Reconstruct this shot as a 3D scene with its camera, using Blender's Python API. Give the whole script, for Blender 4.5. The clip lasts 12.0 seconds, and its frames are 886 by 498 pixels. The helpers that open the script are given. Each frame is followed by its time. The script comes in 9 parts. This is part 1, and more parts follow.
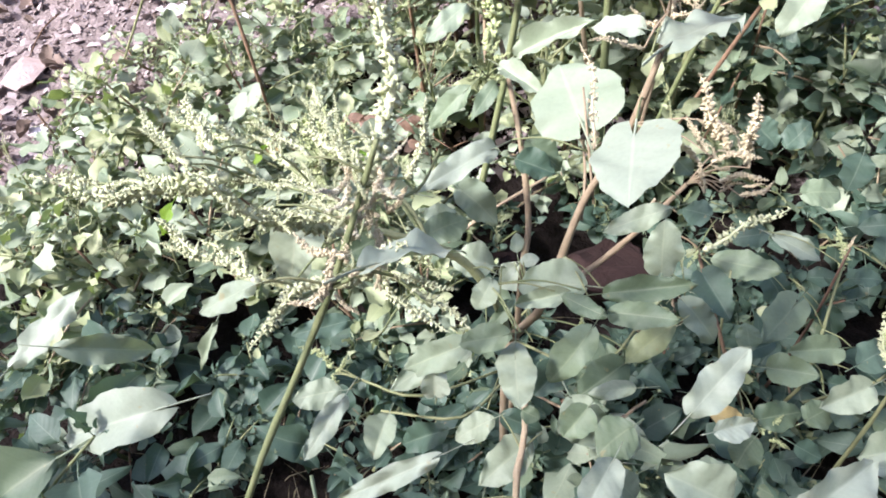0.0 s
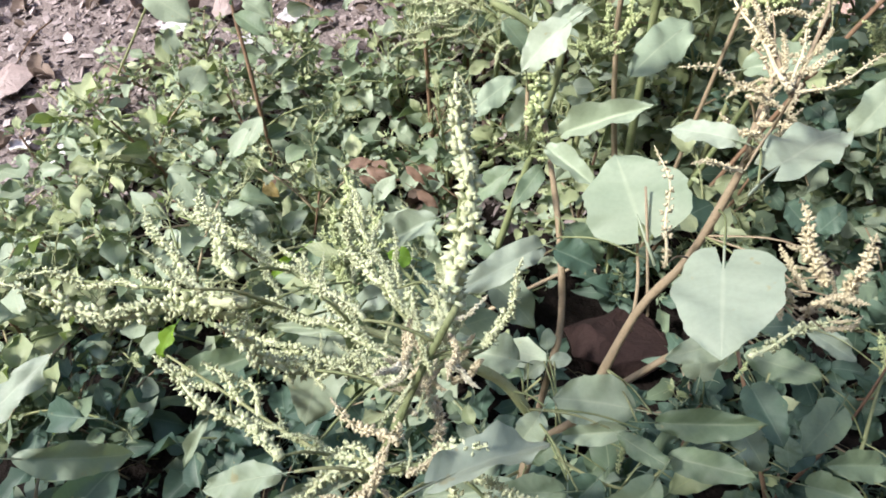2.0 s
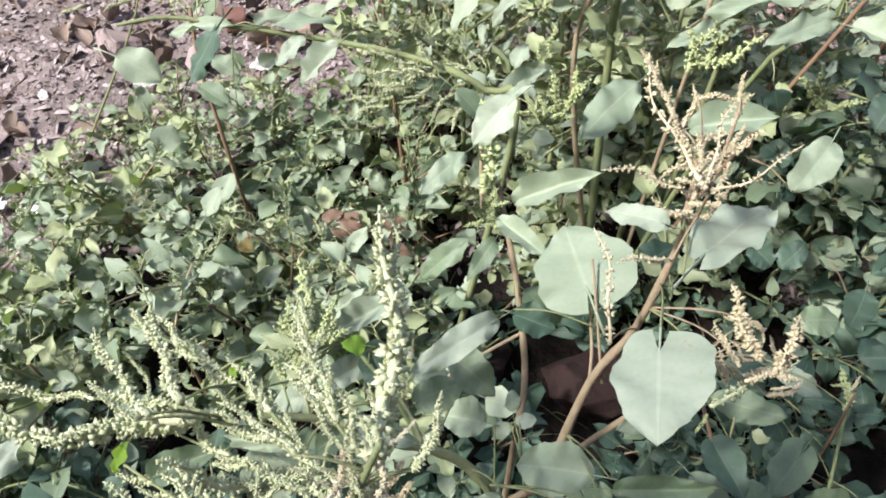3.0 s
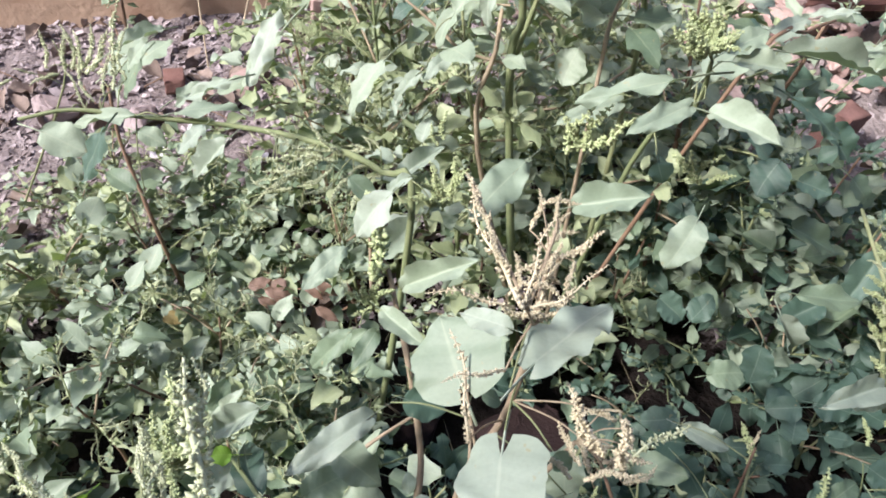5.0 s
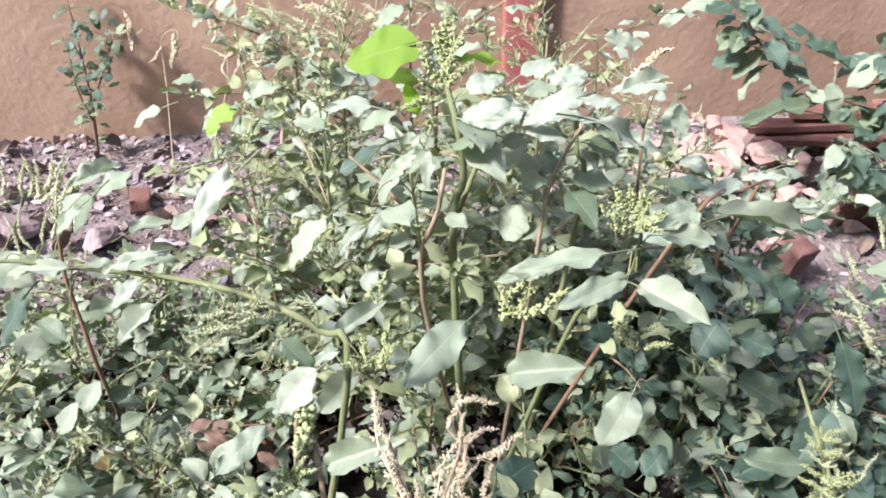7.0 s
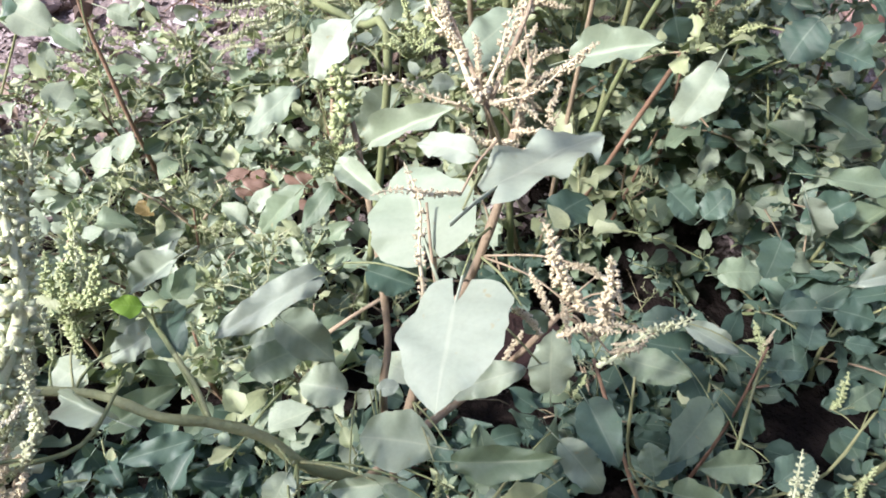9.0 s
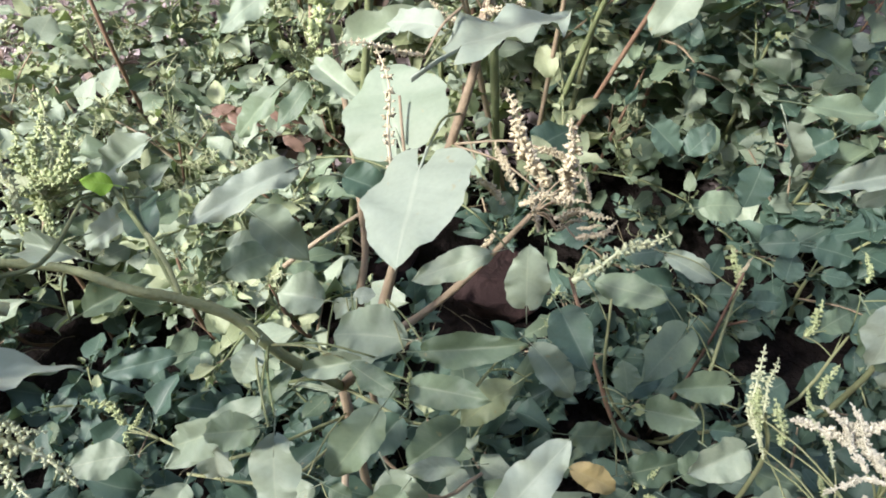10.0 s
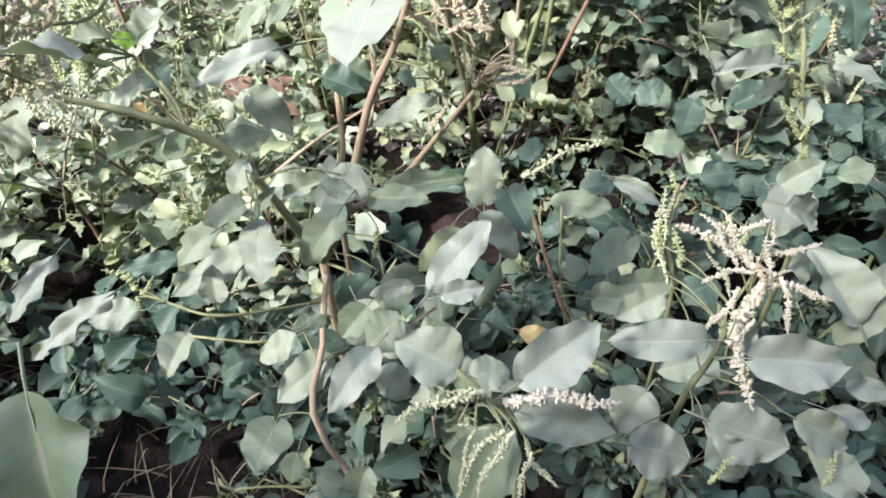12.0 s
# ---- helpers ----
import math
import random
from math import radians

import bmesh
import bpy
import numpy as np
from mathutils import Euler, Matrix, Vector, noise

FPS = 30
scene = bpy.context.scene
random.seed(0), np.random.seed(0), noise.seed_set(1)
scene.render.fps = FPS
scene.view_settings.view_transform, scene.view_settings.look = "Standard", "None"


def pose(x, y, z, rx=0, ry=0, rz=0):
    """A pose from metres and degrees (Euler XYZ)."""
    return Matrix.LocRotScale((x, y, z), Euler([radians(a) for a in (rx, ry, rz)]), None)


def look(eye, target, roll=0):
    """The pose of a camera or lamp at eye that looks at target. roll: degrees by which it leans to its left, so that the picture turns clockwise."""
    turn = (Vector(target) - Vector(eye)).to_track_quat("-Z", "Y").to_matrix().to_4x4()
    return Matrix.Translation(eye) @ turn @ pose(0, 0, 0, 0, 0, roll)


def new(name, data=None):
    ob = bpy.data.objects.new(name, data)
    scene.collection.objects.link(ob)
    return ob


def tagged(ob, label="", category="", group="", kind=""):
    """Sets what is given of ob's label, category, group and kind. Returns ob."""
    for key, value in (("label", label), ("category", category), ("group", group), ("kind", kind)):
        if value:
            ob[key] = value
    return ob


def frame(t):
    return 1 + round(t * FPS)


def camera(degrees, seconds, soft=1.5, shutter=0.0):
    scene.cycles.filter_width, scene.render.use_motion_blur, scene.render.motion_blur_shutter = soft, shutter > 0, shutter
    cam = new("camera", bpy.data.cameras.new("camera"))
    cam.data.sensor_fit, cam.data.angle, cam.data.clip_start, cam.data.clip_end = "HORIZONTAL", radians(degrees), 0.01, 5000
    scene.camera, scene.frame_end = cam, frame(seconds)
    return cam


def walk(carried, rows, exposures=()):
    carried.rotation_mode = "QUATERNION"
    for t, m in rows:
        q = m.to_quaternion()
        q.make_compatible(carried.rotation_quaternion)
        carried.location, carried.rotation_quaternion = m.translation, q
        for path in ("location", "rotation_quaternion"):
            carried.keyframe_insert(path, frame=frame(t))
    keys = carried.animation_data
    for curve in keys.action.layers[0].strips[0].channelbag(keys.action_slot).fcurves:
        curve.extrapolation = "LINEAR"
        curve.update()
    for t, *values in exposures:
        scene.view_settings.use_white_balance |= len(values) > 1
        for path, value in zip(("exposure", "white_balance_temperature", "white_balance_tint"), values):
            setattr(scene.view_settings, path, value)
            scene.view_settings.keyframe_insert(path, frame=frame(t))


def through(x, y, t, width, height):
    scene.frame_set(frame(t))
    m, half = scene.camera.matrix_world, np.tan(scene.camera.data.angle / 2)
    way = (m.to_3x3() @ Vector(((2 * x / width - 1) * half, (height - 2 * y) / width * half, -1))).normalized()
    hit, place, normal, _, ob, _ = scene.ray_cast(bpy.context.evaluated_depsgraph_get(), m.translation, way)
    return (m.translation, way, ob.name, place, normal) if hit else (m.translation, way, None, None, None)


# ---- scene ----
cam = camera(67.5, 12.0, 1.8)
PATH = [
    (0, (0.105, 0.078, 0.707), (-0.105, 1.361, -0.813), -8.5),
    (0.5, (0.075, 0.114, 0.712), (-0.094, 1.451, -0.765), -6.1),
    (1, (0.06, 0.13, 0.702), (-0.098, 1.458, -0.786), -4.2),
    (1.2, (0.055, 0.131, 0.698), (-0.106, 1.438, -0.808), -3.9),
    (1.5, (0.052, 0.132, 0.69), (-0.133, 1.417, -0.831), -4.3),
    (2, (0.069, 0.145, 0.702), (-0.081, 1.475, -0.784), -2.6),
    (2.3, (0.086, 0.153, 0.714), (-0.083, 1.497, -0.757), -4.5),
    (2.5, (0.087, 0.156, 0.718), (-0.049, 1.522, -0.737), -3.7),
    (2.7, (0.087, 0.16, 0.723), (-0.04, 1.533, -0.726), -3.9),
    (4.3, (0.128, 0.166, 0.76), (0.025, 1.571, -0.66), -5.1),
    (4.5, (0.136, 0.172, 0.761), (0.061, 1.584, -0.653), -5.0),
    (5, (0.149, 0.18, 0.765), (0.112, 1.624, -0.618), -4.0),
    (5.5, (0.162, 0.187, 0.778), (0.119, 1.726, -0.498), -2.9),
    (6, (0.181, 0.202, 0.791), (0.155, 1.771, -0.449), -4.4),
    (6.5, (0.191, 0.215, 0.798), (0.219, 1.822, -0.392), -3.1),
    (6.7, (0.188, 0.219, 0.804), (0.245, 1.863, -0.334), -1.7),
    (8.3, (0.175, 0.193, 0.712), (0.116, 1.593, -0.716), -3.7),
    (8.5, (0.172, 0.194, 0.704), (0.094, 1.56, -0.755), -4.4),
    (9, (0.172, 0.188, 0.685), (0.082, 1.494, -0.827), -4.7),
    (9.5, (0.177, 0.175, 0.672), (0.104, 1.452, -0.866), -3.7),
    (10, (0.183, 0.156, 0.662), (0.104, 1.399, -0.903), -3.8),
    (10.5, (0.183, 0.126, 0.649), (0.122, 1.376, -0.911), -3.0),
    (10.7, (0.185, 0.119, 0.649), (0.137, 1.369, -0.912), -2.2),
    (11, (0.192, 0.098, 0.655), (0.146, 1.355, -0.9), -2.5),
    (11.5, (0.189, 0.052, 0.653), (0.105, 1.377, -0.843), -3.7),
    (11.7, (0.188, 0.053, 0.658), (0.105, 1.34, -0.871), -3.9),
    (12, (0.212, 0.028, 0.648), (0.123, 1.362, -0.84), -4.4),
]
EXPOSURES = [(0.0, 1.82, 5950, 22), (1.0, 1.62, 5950, 21), (2.0, 1.38, 6150, 13), (2.5, 1.34, 6150, 13), (4.5, 1.32, 5950, 17), (6.5, 1.45, 5950, 22), (8.5, 1.64, 5950, 23), (9.5, 1.58, 5950, 19), (10.0, 1.51, 6050, 17), (11.0, 1.61, 6100, 18), (11.5, 1.76, 6050, 21), (12.0, 1.85, 6000, 21)]
walk(cam, [(t, look(eye, target, roll)) for t, eye, target, roll in PATH], EXPOSURES)

# ---- daylight: a bright sky and a hazy sun over an unseen wall added behind ----
SUN_HEIGHT, SUN_TURN = radians(48), radians(-120)
world = bpy.data.worlds.new("sky")
scene.world = world
world.use_nodes = True
wn = world.node_tree.nodes
sky = wn.new("ShaderNodeTexSky")
sky.sky_type = "NISHITA"
sky.sun_disc = False
sky.sun_elevation, sky.sun_rotation = SUN_HEIGHT, SUN_TURN
sky.air_density, sky.dust_density = 1.0, 2.5
world.node_tree.links.new(sky.outputs["Color"], wn["Background"].inputs["Color"])
wn["Background"].inputs["Strength"].default_value = 0.155
sun_data = bpy.data.lights.new("sun", "SUN")
sun_data.energy, sun_data.angle, sun_data.color = 3.1, radians(7), (1.0, 0.925, 0.81)
sun = new("sun", sun_data)
sun_from = Vector((math.sin(SUN_TURN) * math.cos(SUN_HEIGHT), math.cos(SUN_TURN) * math.cos(SUN_HEIGHT), math.sin(SUN_HEIGHT)))
sun.matrix_world = look(sun_from * 5, (0, 0, 0))


# ---- materials ----
class Mat:
    """A node material with short ways to add nodes."""

    def __init__(self, name, rough=0.6, spec=0.4):
        self.m = bpy.data.materials.new(name)
        self.m.use_nodes = True
        self.t = self.m.node_tree
        self.b = self.t.nodes["Principled BSDF"]
        self.out = self.t.nodes["Material Output"]
        self.b.inputs["Roughness"].default_value = rough
        self.b.inputs["Specular IOR Level"].default_value = spec

    def node(self, kind, **inputs):
        n = self.t.nodes.new(kind)
        for k, v in inputs.items():
            self.put(n.inputs[k.replace("_", " ")], v)
        return n

    def put(self, socket, v):
        if isinstance(v, bpy.types.NodeSocket):
            self.t.links.new(v, socket)
        else:
            socket.default_value = v

    def math(self, op, a, b=0.0, c=0.0):
        n = self.t.nodes.new("ShaderNodeMath")
        n.operation = op
        for i, v in enumerate((a, b, c)):
            self.put(n.inputs[i], v)
        return n.outputs[0]

    def mix(self, fac, a, b):
        n = self.t.nodes.new("ShaderNodeMix")
        n.data_type = "RGBA"
        self.put(n.inputs[0], fac)
        for i, v in ((6, a), (7, b)):
            self.put(n.inputs[i], v if isinstance(v, bpy.types.NodeSocket) else (*v, 1))
        return n.outputs[2]

    def noise(self, scale, detail=3.0, coord="Object", rough=0.55):
        n = self.node("ShaderNodeTexNoise", Scale=scale, Detail=detail, Roughness=rough)
        c = self.t.nodes.new("ShaderNodeTexCoord")
        self.t.links.new(c.outputs[coord], n.inputs["Vector"])
        return n.outputs["Fac"]

    def world_noise(self, scale, detail=3.0):
        n = self.node("ShaderNodeTexNoise", Scale=scale, Detail=detail)
        c = self.t.nodes.new("ShaderNodeNewGeometry")
        self.t.links.new(c.outputs["Position"], n.inputs["Vector"])
        return n.outputs["Fac"]

    def step(self, v, lo, hi):
        n = self.node("ShaderNodeMapRange", Value=v)
        n.inputs["From Min"].default_value, n.inputs["From Max"].default_value = lo, hi
        return n.outputs["Result"]

    def random(self):
        return self.t.nodes.new("ShaderNodeObjectInfo").outputs["Random"]

    def island(self):
        return self.t.nodes.new("ShaderNodeNewGeometry").outputs["Random Per Island"]

    def color(self, c):
        self.put(self.b.inputs["Base Color"], c if isinstance(c, bpy.types.NodeSocket) else (*c, 1))

    def bump(self, height, strength=0.3, distance=0.002):
        n = self.node("ShaderNodeBump", Height=height, Strength=strength, Distance=distance)
        self.t.links.new(n.outputs["Normal"], self.b.inputs["Normal"])

    def translucent(self, c, amount):
        """Lets light through a thin sheet."""
        tr = self.node("ShaderNodeBsdfTranslucent", Color=c)
        mx = self.node("ShaderNodeMixShader", Fac=amount)
        self.t.links.new(self.b.outputs[0], mx.inputs[1])
        self.t.links.new(tr.outputs[0], mx.inputs[2])
        self.t.links.new(mx.outputs[0], self.out.inputs["Surface"])


def leaf_material(name, dark, light, vein, through, glow=0.16):
    """A leaf blade: pale midrib and side veins along its own u and v, blotches, and some light let through."""
    m = Mat(name, 0.55, 0.4)
    uv = m.t.nodes.new("ShaderNodeUVMap")
    sep = m.node("ShaderNodeSeparateXYZ", Vector=uv.outputs[0])
    u = m.math("ABSOLUTE", m.math("SUBTRACT", sep.outputs[0], 0.5))
    mid = m.math("SUBTRACT", 1.0, m.step(u, 0.008, 0.035))
    rows = m.math("FRACT", m.math("MULTIPLY", m.math("SUBTRACT", sep.outputs[1], m.math("MULTIPLY", u, 0.45)), 8.0))
    side = m.math("SUBTRACT", 1.0, m.step(m.math("ABSOLUTE", m.math("SUBTRACT", rows, 0.5)), 0.02, 0.12))
    base = m.mix(m.math("FRACT", m.math("ADD", m.random(), m.math("MULTIPLY", m.island(), 0.73))), dark, light)
    blot = m.world_noise(55.0, 4.0)
    base = m.mix(m.math("MULTIPLY", m.step(blot, 0.45, 0.75), 0.35), base, light)
    fine = m.world_noise(420.0, 3.0)
    base = m.mix(m.math("MULTIPLY", m.step(fine, 0.4, 0.8), 0.22), base, tuple(0.6 * c for c in dark))
    spots = m.math("MULTIPLY", m.step(m.world_noise(140.0, 2.0), 0.7, 0.74), 0.55)
    base = m.mix(spots, base, (0.30, 0.25, 0.12))
    vein_fac = m.math("MAXIMUM", m.math("MULTIPLY", mid, 0.38), m.math("MULTIPLY", side, 0.05))
    base = m.mix(vein_fac, base, vein)
    m.color(base)
    h = m.math("SUBTRACT", m.math("MULTIPLY", fine, 0.3), m.math("MULTIPLY", m.math("ABSOLUTE", m.math("SUBTRACT", rows, 0.5)), -0.9))
    m.bump(h, 0.22, 0.0008)
    m.translucent((*through, 1), glow)
    return m.m


def plain_material(name, a, b, scale=60.0, rough=0.75, bump=0.4, per_island=False, spec=0.3, dist=0.002):
    """Two tones mixed by coarse and fine noise and by the piece's own chance."""
    m = Mat(name, rough, spec)
    f = m.math("ADD", m.math("MULTIPLY", m.world_noise(scale, 4.0), 0.7), m.math("MULTIPLY", m.island() if per_island else m.random(), 0.5))
    c = m.mix(m.step(f, 0.3, 0.9), a, b)
    fine = m.world_noise(scale * 7, 3.0)
    c = m.mix(m.math("MULTIPLY", m.step(fine, 0.5, 0.8), 0.35), c, tuple(0.5 * x for x in a))
    m.color(c)
    m.bump(m.math("ADD", fine, m.world_noise(scale, 3.0)), bump, dist)
    return m.m


LEAF = leaf_material("leaf_green", (0.077, 0.121, 0.075), (0.195, 0.262, 0.166), (0.30, 0.36, 0.22), (0.27, 0.40, 0.13))
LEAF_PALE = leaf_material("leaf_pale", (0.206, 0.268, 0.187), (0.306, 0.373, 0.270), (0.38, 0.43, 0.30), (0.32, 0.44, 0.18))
# Bluish leaf darkened below its own tone, so its colour carries shade.
LEAF_BLUE_SHADED = leaf_material("leaf_blue_shaded", (0.047, 0.091, 0.066), (0.092, 0.151, 0.110), (0.24, 0.31, 0.22), (0.20, 0.34, 0.13))
LEAF_RUST = leaf_material("leaf_rust", (0.13, 0.085, 0.06), (0.22, 0.145, 0.105), (0.28, 0.2, 0.14), (0.4, 0.2, 0.08))
# Lit copy of the leaf: sunlight and sheen are put into its paler colour.
LEAF_SILVER_LIT = leaf_material("leaf_silver_lit", (0.246, 0.306, 0.234), (0.328, 0.390, 0.306), (0.44, 0.50, 0.38), (0.35, 0.48, 0.2))
LEAF_YOUNG = leaf_material("leaf_young", (0.22, 0.27, 0.14), (0.34, 0.39, 0.23), (0.36, 0.40, 0.2), (0.30, 0.45, 0.08))
LEAF_LIME = leaf_material("leaf_lime", (0.20, 0.36, 0.05), (0.30, 0.46, 0.09), (0.42, 0.52, 0.20), (0.40, 0.72, 0.05), 0.5)
LEAF_YELLOW = leaf_material("leaf_yellowed", (0.34, 0.26, 0.10), (0.44, 0.37, 0.17), (0.45, 0.40, 0.2), (0.45, 0.34, 0.08))
STEM_GREEN = plain_material("stem_green", (0.16, 0.20, 0.09), (0.27, 0.29, 0.15), 90)
STEM_TAN = plain_material("stem_tan", (0.23, 0.18, 0.115), (0.37, 0.31, 0.21), 90)
STEM_BROWN = plain_material("stem_brown", (0.14, 0.09, 0.06), (0.24, 0.16, 0.10), 90)
SEED_GREEN = plain_material("seed_pale_green", (0.44, 0.495, 0.29), (0.62, 0.66, 0.44), 300, 0.85, 0.3, True)
SEED_CREAM = plain_material("seed_cream", (0.56, 0.545, 0.40), (0.77, 0.75, 0.59), 300, 0.85, 0.3, True)
SEED_WISP = plain_material("seed_wisp", (0.36, 0.41, 0.22), (0.56, 0.60, 0.38), 300, 0.85, 0.5, True)
SEED_TAN = plain_material("seed_tan", (0.53, 0.475, 0.31), (0.73, 0.67, 0.48), 300, 0.85, 0.3, True)
SEED_FRESH = plain_material("seed_fresh_green", (0.30, 0.37, 0.17), (0.50, 0.56, 0.31), 300, 0.85, 0.3, True)
LITTER = plain_material("dry_litter", (0.13, 0.105, 0.10), (0.42, 0.37, 0.375), 30, 0.9, 0.5, True)
DRY_LEAF = plain_material("dry_leaf", (0.10, 0.075, 0.06), (0.26, 0.205, 0.17), 40, 0.85, 0.5)
STONE = plain_material("grey_stone", (0.20, 0.16, 0.155), (0.38, 0.32, 0.31), 30, 0.9, 0.7)
BRICK = plain_material("red_brick", (0.13, 0.068, 0.055), (0.26, 0.145, 0.12), 35, 0.9, 0.7)
PINK_BRICK = plain_material("pink_brick", (0.29, 0.20, 0.175), (0.48, 0.37, 0.33), 35, 0.9, 0.7)
PLASTIC = plain_material("white_scrap", (0.42, 0.41, 0.44), (0.70, 0.69, 0.72), 20, 0.5, 0.3)
CYAN_PLASTIC = plain_material("turquoise_scrap", (0.10, 0.42, 0.38), (0.18, 0.55, 0.50), 20, 0.45, 0.3)
WOOD = plain_material("old_wood", (0.09, 0.042, 0.034), (0.20, 0.10, 0.076), 25, 0.85, 0.8)


def ground_material():
    """Dark humus, blackened further for the shade under the weeds, paler and dustier where the bank lies open."""
    m = Mat("soil", 0.95, 0.1)
    at = m.t.nodes.new("ShaderNodeAttribute")
    at.attribute_name = "dust"
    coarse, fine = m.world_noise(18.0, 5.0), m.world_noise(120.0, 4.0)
    # Near black: shade between the stems is put into the humus colour.
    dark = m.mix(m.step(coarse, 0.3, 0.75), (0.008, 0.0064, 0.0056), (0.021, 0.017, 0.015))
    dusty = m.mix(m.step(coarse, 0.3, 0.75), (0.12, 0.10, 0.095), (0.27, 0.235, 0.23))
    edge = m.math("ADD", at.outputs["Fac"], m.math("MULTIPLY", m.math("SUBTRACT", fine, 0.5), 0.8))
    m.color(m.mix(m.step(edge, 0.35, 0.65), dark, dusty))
    m.bump(m.math("ADD", fine, coarse), 0.9, 0.01)
    return m.m


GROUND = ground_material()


def wall_paint():
    """Tan lime wash with stains, damp towards no special place, and a rough skin."""
    m = Mat("tan_wall_paint", 0.9, 0.2)
    big, fine = m.world_noise(2.2, 5.0), m.world_noise(60.0, 5.0)
    c = m.mix(m.step(big, 0.35, 0.7), (0.30, 0.212, 0.150), (0.425, 0.318, 0.228))
    c = m.mix(m.math("MULTIPLY", m.step(m.world_noise(7.0, 6.0), 0.52, 0.72), 0.55), c, (0.22, 0.13, 0.085))
    c = m.mix(m.math("MULTIPLY", m.step(fine, 0.5, 0.75), 0.3), c, (0.48, 0.37, 0.28))
    m.color(c)
    m.bump(m.math("ADD", m.math("MULTIPLY", fine, 0.4), m.world_noise(9.0, 5.0)), 0.6, 0.01)
    return m.m


WALL = wall_paint()
# Maroon clay taken nearly black to carry the shade of the leafy hole.
MAROON_SHADED = plain_material("maroon_clay_shaded", (0.012, 0.006, 0.006), (0.028, 0.015, 0.013), 25, 0.9, 0.8)
RED_PAINT = plain_material("red_paint", (0.30, 0.09, 0.09), (0.42, 0.17, 0.15), 18, 0.8, 0.5)


# ---- building helpers ----
def mesh_of(name, verts, faces, material, uvs=None, smooth=True):
    me = bpy.data.meshes.new(name)
    me.from_pydata([tuple(v) for v in verts], [], faces)
    if uvs is not None:
        layer = me.uv_layers.new(name="UVMap")
        for loop in me.loops:
            layer.data[loop.index].uv = uvs[loop.vertex_index]
    me.materials.append(material)
    if smooth:
        me.shade_smooth()
    me.update()
    return me


def child(name, data, parent, m=None, label=""):
    """A part: one mesh object under its thing, at the world pose m."""
    ob = bpy.data.objects.new(name, data)
    scene.collection.objects.link(ob)
    ob.parent = parent
    if m is not None:
        ob.matrix_parent_inverse = standing(parent).inverted()
        ob.matrix_basis = m
    if label:
        ob["label"] = label
    return ob


def standing(ob):
    """The pose of a thing or part in the world."""
    return ob.matrix_basis if ob.parent is None else standing(ob.parent) @ ob.matrix_parent_inverse @ ob.matrix_basis


def thing(name, place, label, category, group=""):
    ob = new(name)
    ob.empty_display_size = 0.02
    ob.location = place
    ob.matrix_basis = Matrix.Translation(place)
    return tagged(ob, label, category, group)


def smooth_path(points, n):
    """Points on a smooth curve through the given ones."""
    p = [Vector(q) for q in points]
    p = [2 * p[0] - p[1]] + p + [2 * p[-1] - p[-2]]
    out = []
    k = len(p) - 3
    for i in range(n + 1):
        f = i / n * k
        j = min(int(f), k - 1)
        t = f - j
        a, b, c, d = p[j:j + 4]
        out.append(0.5 * ((2 * b) + (c - a) * t + (2 * a - 5 * b + 4 * c - d) * t * t + (3 * b - a - 3 * c + d) * t ** 3))
    return out


def tube_data(points, r0, r1, sides=6, knots=0.0):
    """Vertices and faces of a tapered stalk along the points; knots swells it at every fourth ring."""
    verts, faces = [], []
    n = len(points)
    for i, p in enumerate(points):
        d = (points[min(i + 1, n - 1)] - points[max(i - 1, 0)]).normalized()
        a = d.orthogonal().normalized() if i == 0 else (a - d * a.dot(d)).normalized()
        b = d.cross(a)
        r = r0 + (r1 - r0) * i / (n - 1)
        r *= 1 + (knots if i % 4 == 2 else 0)
        verts += [p + r * (math.cos(k * math.tau / sides) * a + math.sin(k * math.tau / sides) * b) for k in range(sides)]
    for i in range(n - 1):
        for k in range(sides):
            k2 = (k + 1) % sides
            faces.append((i * sides + k, i * sides + k2, (i + 1) * sides + k2, (i + 1) * sides + k))
    faces.append(tuple(range(sides))[::-1])
    faces.append(tuple((n - 1) * sides + k for k in range(sides)))
    return verts, faces


WOODY = {}


def footstalk(parent, owner, foot, start, thick, material, reach=0.07):
    """The thin stalk by which a leaf or spike hangs on the nearest stem of its plant, a little below it."""
    foot = Vector(foot)
    best = min(WOODY.get(parent.name, ()), key=lambda p: (p - foot).length + max(0.0, p.z - foot.z) * 0.5, default=None)
    if best is None or not 0.010 < (best - foot).length < reach:
        return
    mid = best.lerp(start, 0.55) + Vector((0, 0, 0.12 * (best - start).length))
    pts = smooth_path([best, mid, start], 7)
    inv = Vector(parent.location)
    v, f = tube_data([p - inv for p in pts], thick, thick * 0.75, 5)
    child("petiole", mesh_of("petiole", v, f, material), owner, Matrix.Translation(inv))


def stalk(name, parent, points, r0, r1, material, n=0, sides=6, label="", knots=0.0):
    """A stem or branch under its plant."""
    pts = smooth_path(points, n or 4 * (len(points) - 1))
    WOODY.setdefault(parent.name, []).extend(pts)
    inv = Vector(parent.location)
    v, f = tube_data([p - inv for p in pts], r0, r1, sides, knots)
    ob = child(name, mesh_of(name, v, f, material), parent)
    if label:
        ob["label"] = label
    return pts


